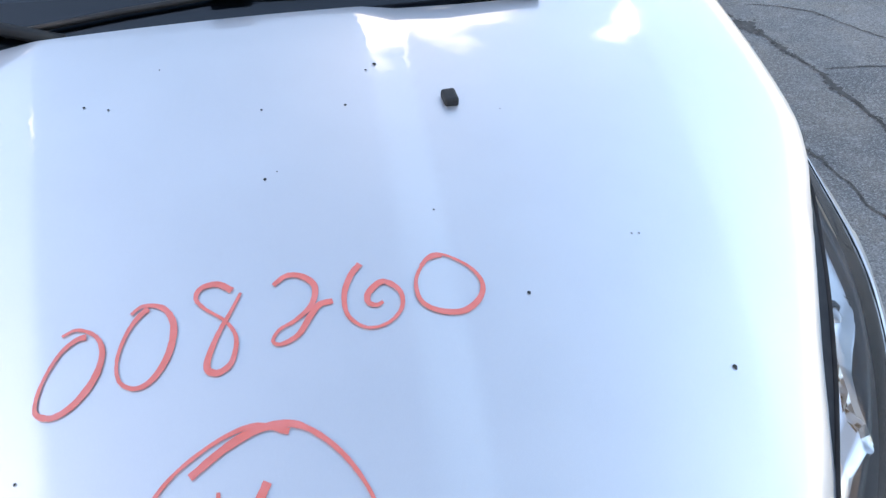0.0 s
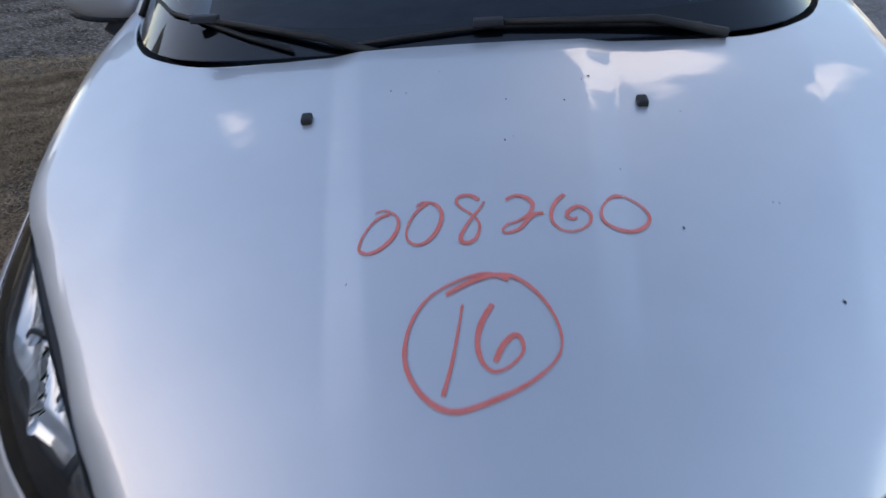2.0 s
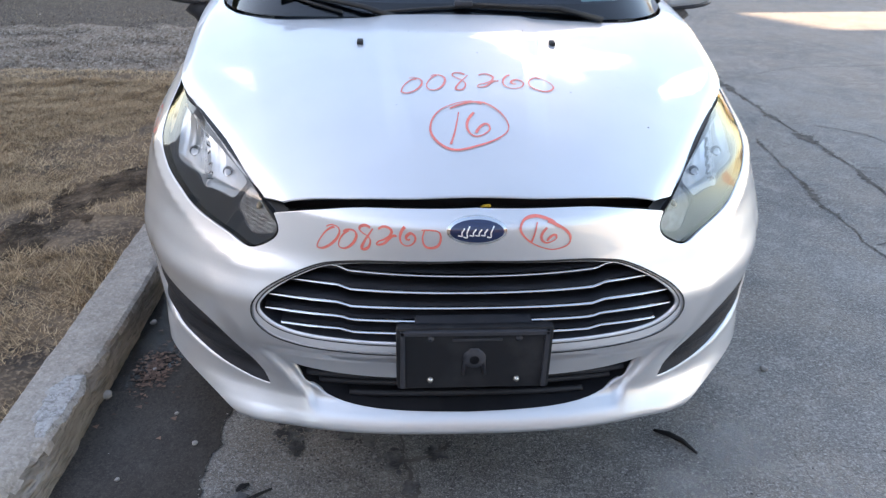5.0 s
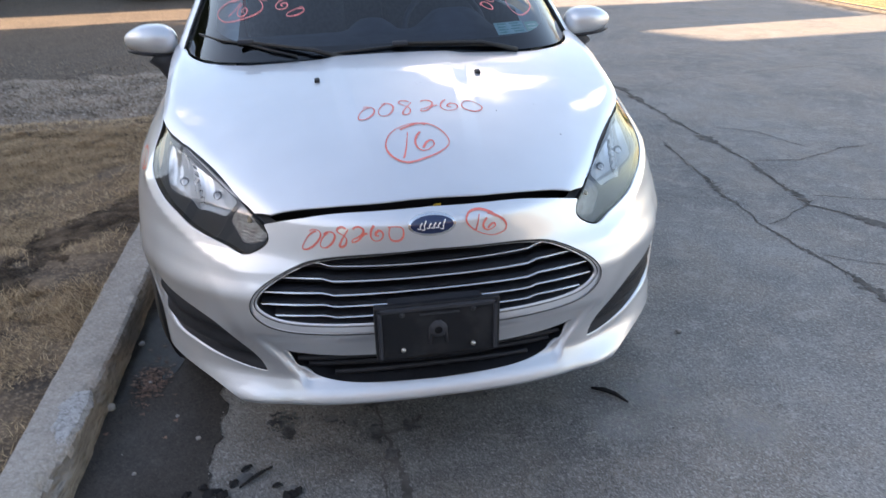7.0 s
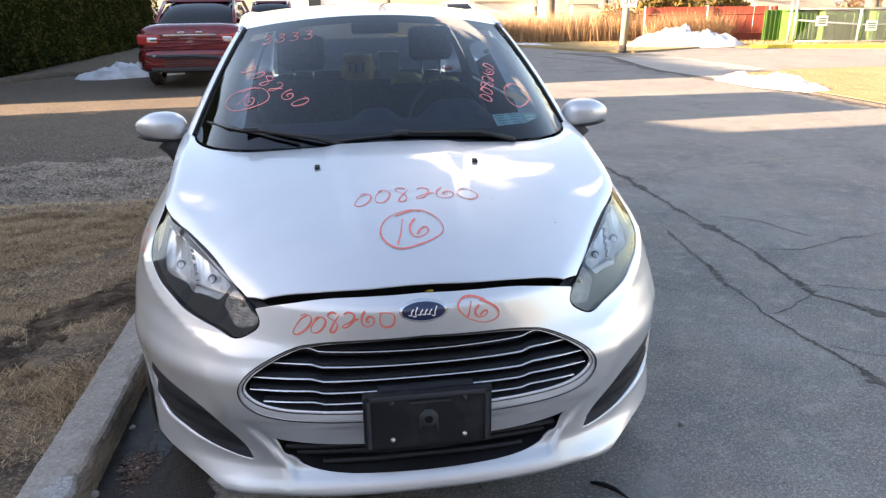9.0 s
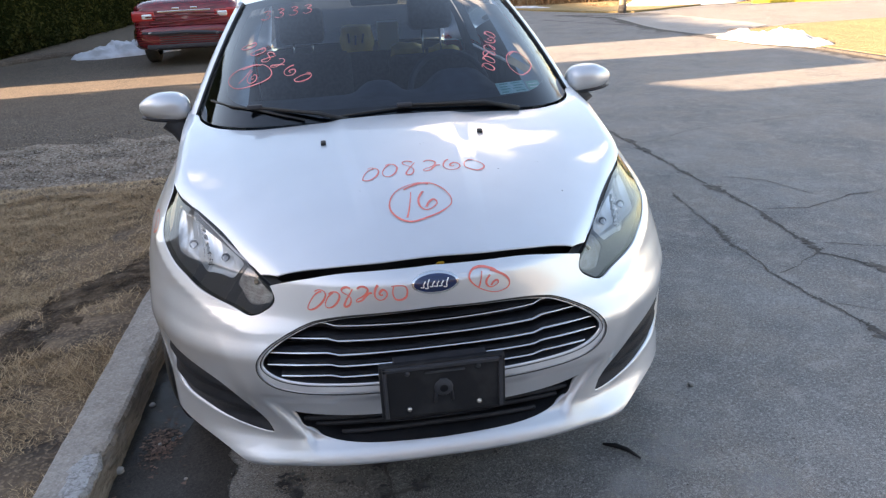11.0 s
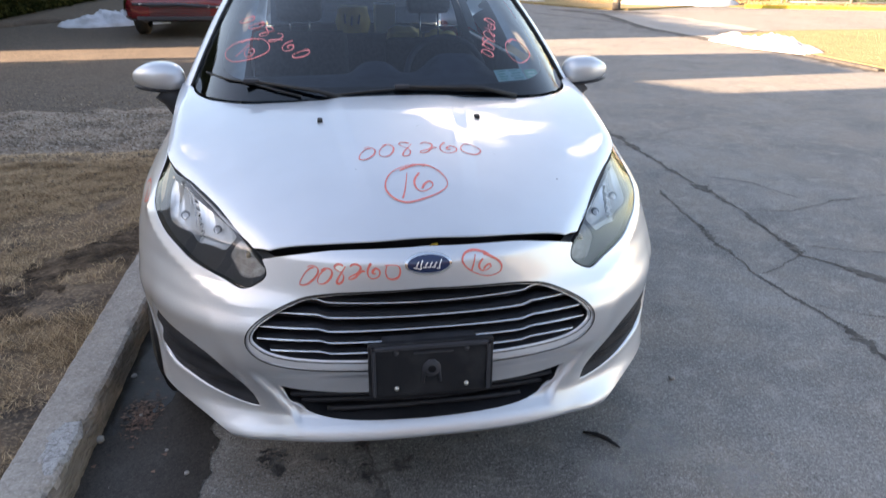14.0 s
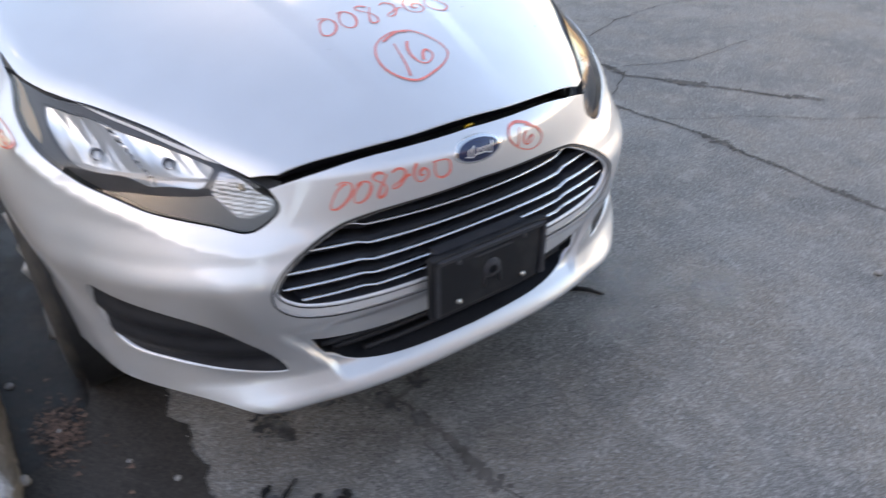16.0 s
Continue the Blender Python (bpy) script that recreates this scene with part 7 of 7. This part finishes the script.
for x, h in ((14.46, 1.35), (14.62, 1.38), (16.68, 1.12), (19.3, 1.12)):
    part("post", tube(bmesh.new(), [(x, GY(x), 0), (x + 0.02, GY(x), h)], 0.045, 10), GALV, gate, smooth=True)
for z0, z1 in ((0.12, 0.10), (0.78, 0.62), (1.12, 1.1)):
    part("rail", tube(bmesh.new(), [(14.62, GY(14.62), z0), (16.68, GY(16.68), z1), (19.3, GY(19.3), z1)], 0.022, 8), GALV, gate, smooth=True)
bm = bmesh.new()
for k in range(80):
    for s in (1, -1):
        xa = 14.62 + k * 0.058
        xb = xa + s * 0.9
        if 14.6 < xb < 19.3:
            tube(bm, [(xa, GY(xa) - 0.01 * s, 0.12), (xb, GY(xb) - 0.01 * s, 1.08)], 0.0022, 3, False)
mesh_ob = part("wire_mesh", bm, GALV, gate, "diamond wire mesh")
mesh_ob["kind"] = "stuff"
for x, z in ((15.45, 0.74), (17.05, 0.58)):
    nt = part("notice", bx(x - 0.20, x + 0.20, GY(x) - 0.05, GY(x) - 0.035, z - 0.16, z + 0.16, 0.004), SIGNW, gate, "white notice board")
    for q in (0.07, 0.0, -0.07):
        part("text_bar", bx(x - 0.14, x + 0.14, GY(x) - 0.055, GY(x) - 0.048, z + q - 0.016, z + q + 0.016), GREENM, nt)

# reeds, shrubs, trees
blades("tall_reeds", 9000, (4.6, 11.8, 24.0, 26.5), 0.45, 1.15, 0.012, REED, "tall dry reeds and brambles behind the far verge", "reeds", 41, 0.5, 0.05, 0.0, lambda x, y: True)
blades("tall_reeds", 3500, (10.6, 13.4, 22.2, 22.9), 0.4, 1.15, 0.010, REED, "dry brambles grown over the red fence", "brambles", 42, 0.9, 0.05, 0.05)
blades("far_grass", 9000, (7.6, 17.0, 17.8, 22.5), 0.03, 0.10, 0.01, REED, "short dry grass on the far verge", "grass", 43, 1.2, 0.04, 0.0, lambda x, y: y > 20.4 - (x - 11) * 0.3 and x > 8.3)
blades("far_grass", 40000, (7.5, 14.0, 7.0, 12.2), 0.008, 0.022, 0.0035, REED, "short sunlit grass on the corner lawn", "grass", 44, 1.2, 0.045, 0.0)


def shrub(at, size, n, leaf, mat, label, seed):
    sh = thing("shrub", label, "shrub")
    P, F = foliage("crown", at, size, n, leaf, mat, label, "shrub", seed, "ball")
    part("crown", mesh_of("crown", P, F, mat, smooth=False), mat, sh)
    bm = bmesh.new()
    r = random.Random(seed)
    for k in range(9):
        a = r.random() * 6.28
        tube(bm, [(at[0], at[1], 0.0), (at[0] + 0.4 * size[0] * math.cos(a), at[1] + 0.4 * size[1] * math.sin(a), at[2] * 0.7), (at[0] + 0.9 * size[0] * math.cos(a), at[1] + 0.9 * size[1] * math.sin(a), at[2] + size[2] * r.uniform(0.0, 0.7))], [0.05, 0.03, 0.008], 5)
    part("stems", bm, BARK, sh)


shrub((13.5, 24.6, 1.40), (2.1, 1.1, 0.95), 7500, 0.075, JUNIPER, "spreading bronze-green juniper behind the red fence", 51)
shrub((10.9, 25.5, 0.9), (1.5, 0.9, 0.7), 2500, 0.08, REED, "tangled bare brown shrub", 52)


def tree(x, y, h, r, seed, label):
    t = thing("bare_tree", label, "tree")
    rr = random.Random(seed)
    top = Vector((x + rr.uniform(-0.5, 0.5), y, h))
    part("trunk", tube(bmesh.new(), [(x, y, -0.1), (x + 0.05, y, 0.6), Vector((x, y, 0)).lerp(top, 0.5), top], [r * 1.5, r, r * 0.75, r * 0.2], 12), BARK, t, smooth=True)
    bm = bmesh.new()

    def limb(p, d, ln, rad, depth):
        pts = [p]
        for k in range(3):
            d = (d + Vector((rr.gauss(0, 0.18), rr.gauss(0, 0.18), rr.gauss(0.06, 0.12)))).normalized()
            pts.append(pts[-1] + d * ln / 3)
        tube(bm, pts, [rad, rad * 0.8, rad * 0.6, rad * 0.35], 5 if depth > 1 else 3, False)
        if depth:
            for k in range(4):
                q = pts[1 + k % 3]
                limb(q, (d + Vector((rr.gauss(0, 0.7), rr.gauss(0, 0.7), rr.gauss(0.2, 0.4)))).normalized(), ln * 0.6, rad * 0.5, depth - 1)
    for k in range(9):
        p = Vector((x, y, 0)).lerp(top, 0.28 + 0.07 * k)
        a = rr.random() * 6.28
        limb(p, Vector((math.cos(a), math.sin(a), 0.7)).normalized(), h * 0.35 * (1 - 0.05 * k), r * 0.4, 2)
    part("limbs", bm, BARK, t, "bare forking limbs")


tree(8.3, 27.0, 9.0, 0.20, 61, "bare tree with a pale trunk behind the reeds")
tree(10.87, 28.0, 8.0, 0.16, 62, "slim bare tree leaning behind the reeds")
tree(19.6, 23.5, 9.0, 0.24, 63, "bare tree beyond the green containers")
tree(15.5, 34.0, 8.0, 0.14, 64, "bare tree among the far houses")
tree(18.0, 30.0, 7.0, 0.13, 65, "bare tree among the far houses")
tree(22.3, 26.0, 8.5, 0.17, 67, "bare tree with forked limbs beyond the tan roof")
tree(25.5, 29.0, 9.0, 0.20, 68, "bare tree beyond the tan roof")
shrub((24.0, 28.5, 1.0), (2.4, 1.2, 1.5), 2600, 0.09, REED, "tangle of bare brown brambles beyond the containers", 53)
shrub((11.9, 24.4, 1.30), (1.2, 0.7, 0.55), 2600, 0.07, JUNIPER, "low bronze juniper spreading over the fence", 54)
tree(3.0, 42.0, 9.0, 0.2, 66, "bare tree at the end of the street")

# houses
def house(x0, x1, y0, y1, h, ridge, wall, label, axis="x", windows=(), skylights=()):
    hs = thing("house", label, "house")
    part("wall", bx(x0, x1, y0, y1, 0, h), wall, hs)
    for k in range(int(h / 0.28)):
        part("siding_board", bx(x0 - 0.02, x1 + 0.02, y0 - 0.025, y0, k * 0.28, k * 0.28 + 0.26), wall, hs)
    bm = bmesh.new()
    xm, ym, o = (x0 + x1) / 2, (y0 + y1) / 2, 0.35
    if axis == "x":
        q = [(x0 - o, y0 - o, h), (x1 + o, y0 - o, h), (x1 + o, y1 + o, h), (x0 - o, y1 + o, h), (x0 - o, ym, ridge), (x1 + o, ym, ridge)]
        fs = ((0, 1, 5, 4), (2, 3, 4, 5), (1, 2, 5), (3, 0, 4), (3, 2, 1, 0))
    else:
        q = [(x0 - o, y0 - o, h), (x1 + o, y0 - o, h), (x1 + o, y1 + o, h), (x0 - o, y1 + o, h), (xm, y0 - o, ridge), (xm, y1 + o, ridge)]
        fs = ((0, 4, 5, 3), (1, 2, 5, 4), (0, 1, 4), (2, 3, 5), (3, 2, 1, 0))
    v = [bm.verts.new(p) for p in q]
    for f in fs:
        bm.faces.new([v[k] for k in f])
    rf_ = part("roof", bm, ROOFM, hs)
    for x, z, w, hh in windows:
        wd = part("window", bx(x - w / 2 - 0.06, x + w / 2 + 0.06, y0 - 0.06, y0 - 0.01, z - 0.06, z + hh + 0.06), SIDING, hs)
        part("pane", bx(x - w / 2, x + w / 2, y0 - 0.07, y0 - 0.055, z, z + hh), PANE, wd)
    for x, f in skylights:
        p0, p1 = Vector((x, y0 - o, h)), Vector((x, ym, ridge))
        c = p0.lerp(p1, f)
        an = math.degrees(math.atan2(ridge - h, ym - y0 + o))
        part("skylight", box(bmesh.new(), -0.35, 0.35, -0.4, 0.4, 0.0, 0.08, 0.02, m=pose(*c, an)), PANE, rf_)


house(7.4, 11.3, 38, 44, 1.5, 2.0, SIDING, "low white outbuilding behind the bare trees", "x", ((10.9, 0.7, 0.35, 0.5),))
house(10.9, 14.4, 36, 42, 2.7, 3.9, SIDING, "white-sided house behind the bare trees", "y", ())
porch = thing("porch_roof", "tan shingled porch roof on the white house", "roof")
part("slope", box(bmesh.new(), 11.7, 13.6, -0.5, 0.5, -0.03, 0.03, 0.01, m=pose(0, 35.5, 1.5, 28)), ROOFM, porch)
for px in (11.9, 13.4):
    part("post", bx(px - 0.05, px + 0.05, 35.0, 35.1, 0, 1.27), SIDING, porch)
house(21.5, 25.2, 33.5, 38.5, 0.9, 2.55, SIDING, "house with a tan shingle roof and two skylights", "x", (), ((22.4, 0.62), (23.1, 0.62)))
house(-4.0, 2.5, 55, 64, 3.0, 5.5, SIDING, "white-sided house at the end of the street", "y", ((-1.5, 1.0, 0.9, 1.1),))

# an unseen house added behind the walk to darken reflections in the bumper
eh = thing("reflection_house", "unseen tall brown house added to darken the bumper's reflections", "house")
part("wall", bx(-9, 15, -26, -16, 0, 7.5), BROWNB, eh)
bm = bmesh.new()
v = [bm.verts.new(p) for p in ((-9.5, -26.4, 7.4), (15.5, -26.4, 7.4), (15.5, -15.6, 7.4), (-9.5, -15.6, 7.4), (-9.5, -20.5, 11.5), (15.5, -20.5, 11.5))]
for f in ((0, 1, 5, 4), (2, 3, 4, 5), (1, 2, 5), (3, 0, 4), (3, 2, 1, 0)):
    bm.faces.new([v[k] for k in f])
part("roof", bm, ROOFM, eh)
for k in range(5):
    for z in (1.0, 4.2):
        wd = part("window", bx(-7.6 + 4.6 * k, -6.2 + 4.6 * k, -16.02, -15.94, z, z + 1.6), SIDING, eh)
        part("pane", bx(-7.5 + 4.6 * k, -6.3 + 4.6 * k, -15.95, -15.92, z + 0.1, z + 1.5), PANE, wd)

# low unseen backdrop added behind and beside the walk, darkens horizon reflections
def woods(a, b):
    th = math.radians(-150 + 175 * a)
    h = 6.5 + 2.5 * noise.noise(Vector((a * 40, 0, 5))) + 1.5 * noise.noise(Vector((a * 160, 0, 6)))
    return (78 * math.cos(th), 78 * math.sin(th), h * b)


tagged(new("horizon_backdrop", grid_mesh("horizon_backdrop", woods, 320, 4, BACKDROP)), "unseen brown backdrop added to darken horizon reflections", "woods", kind="structure")
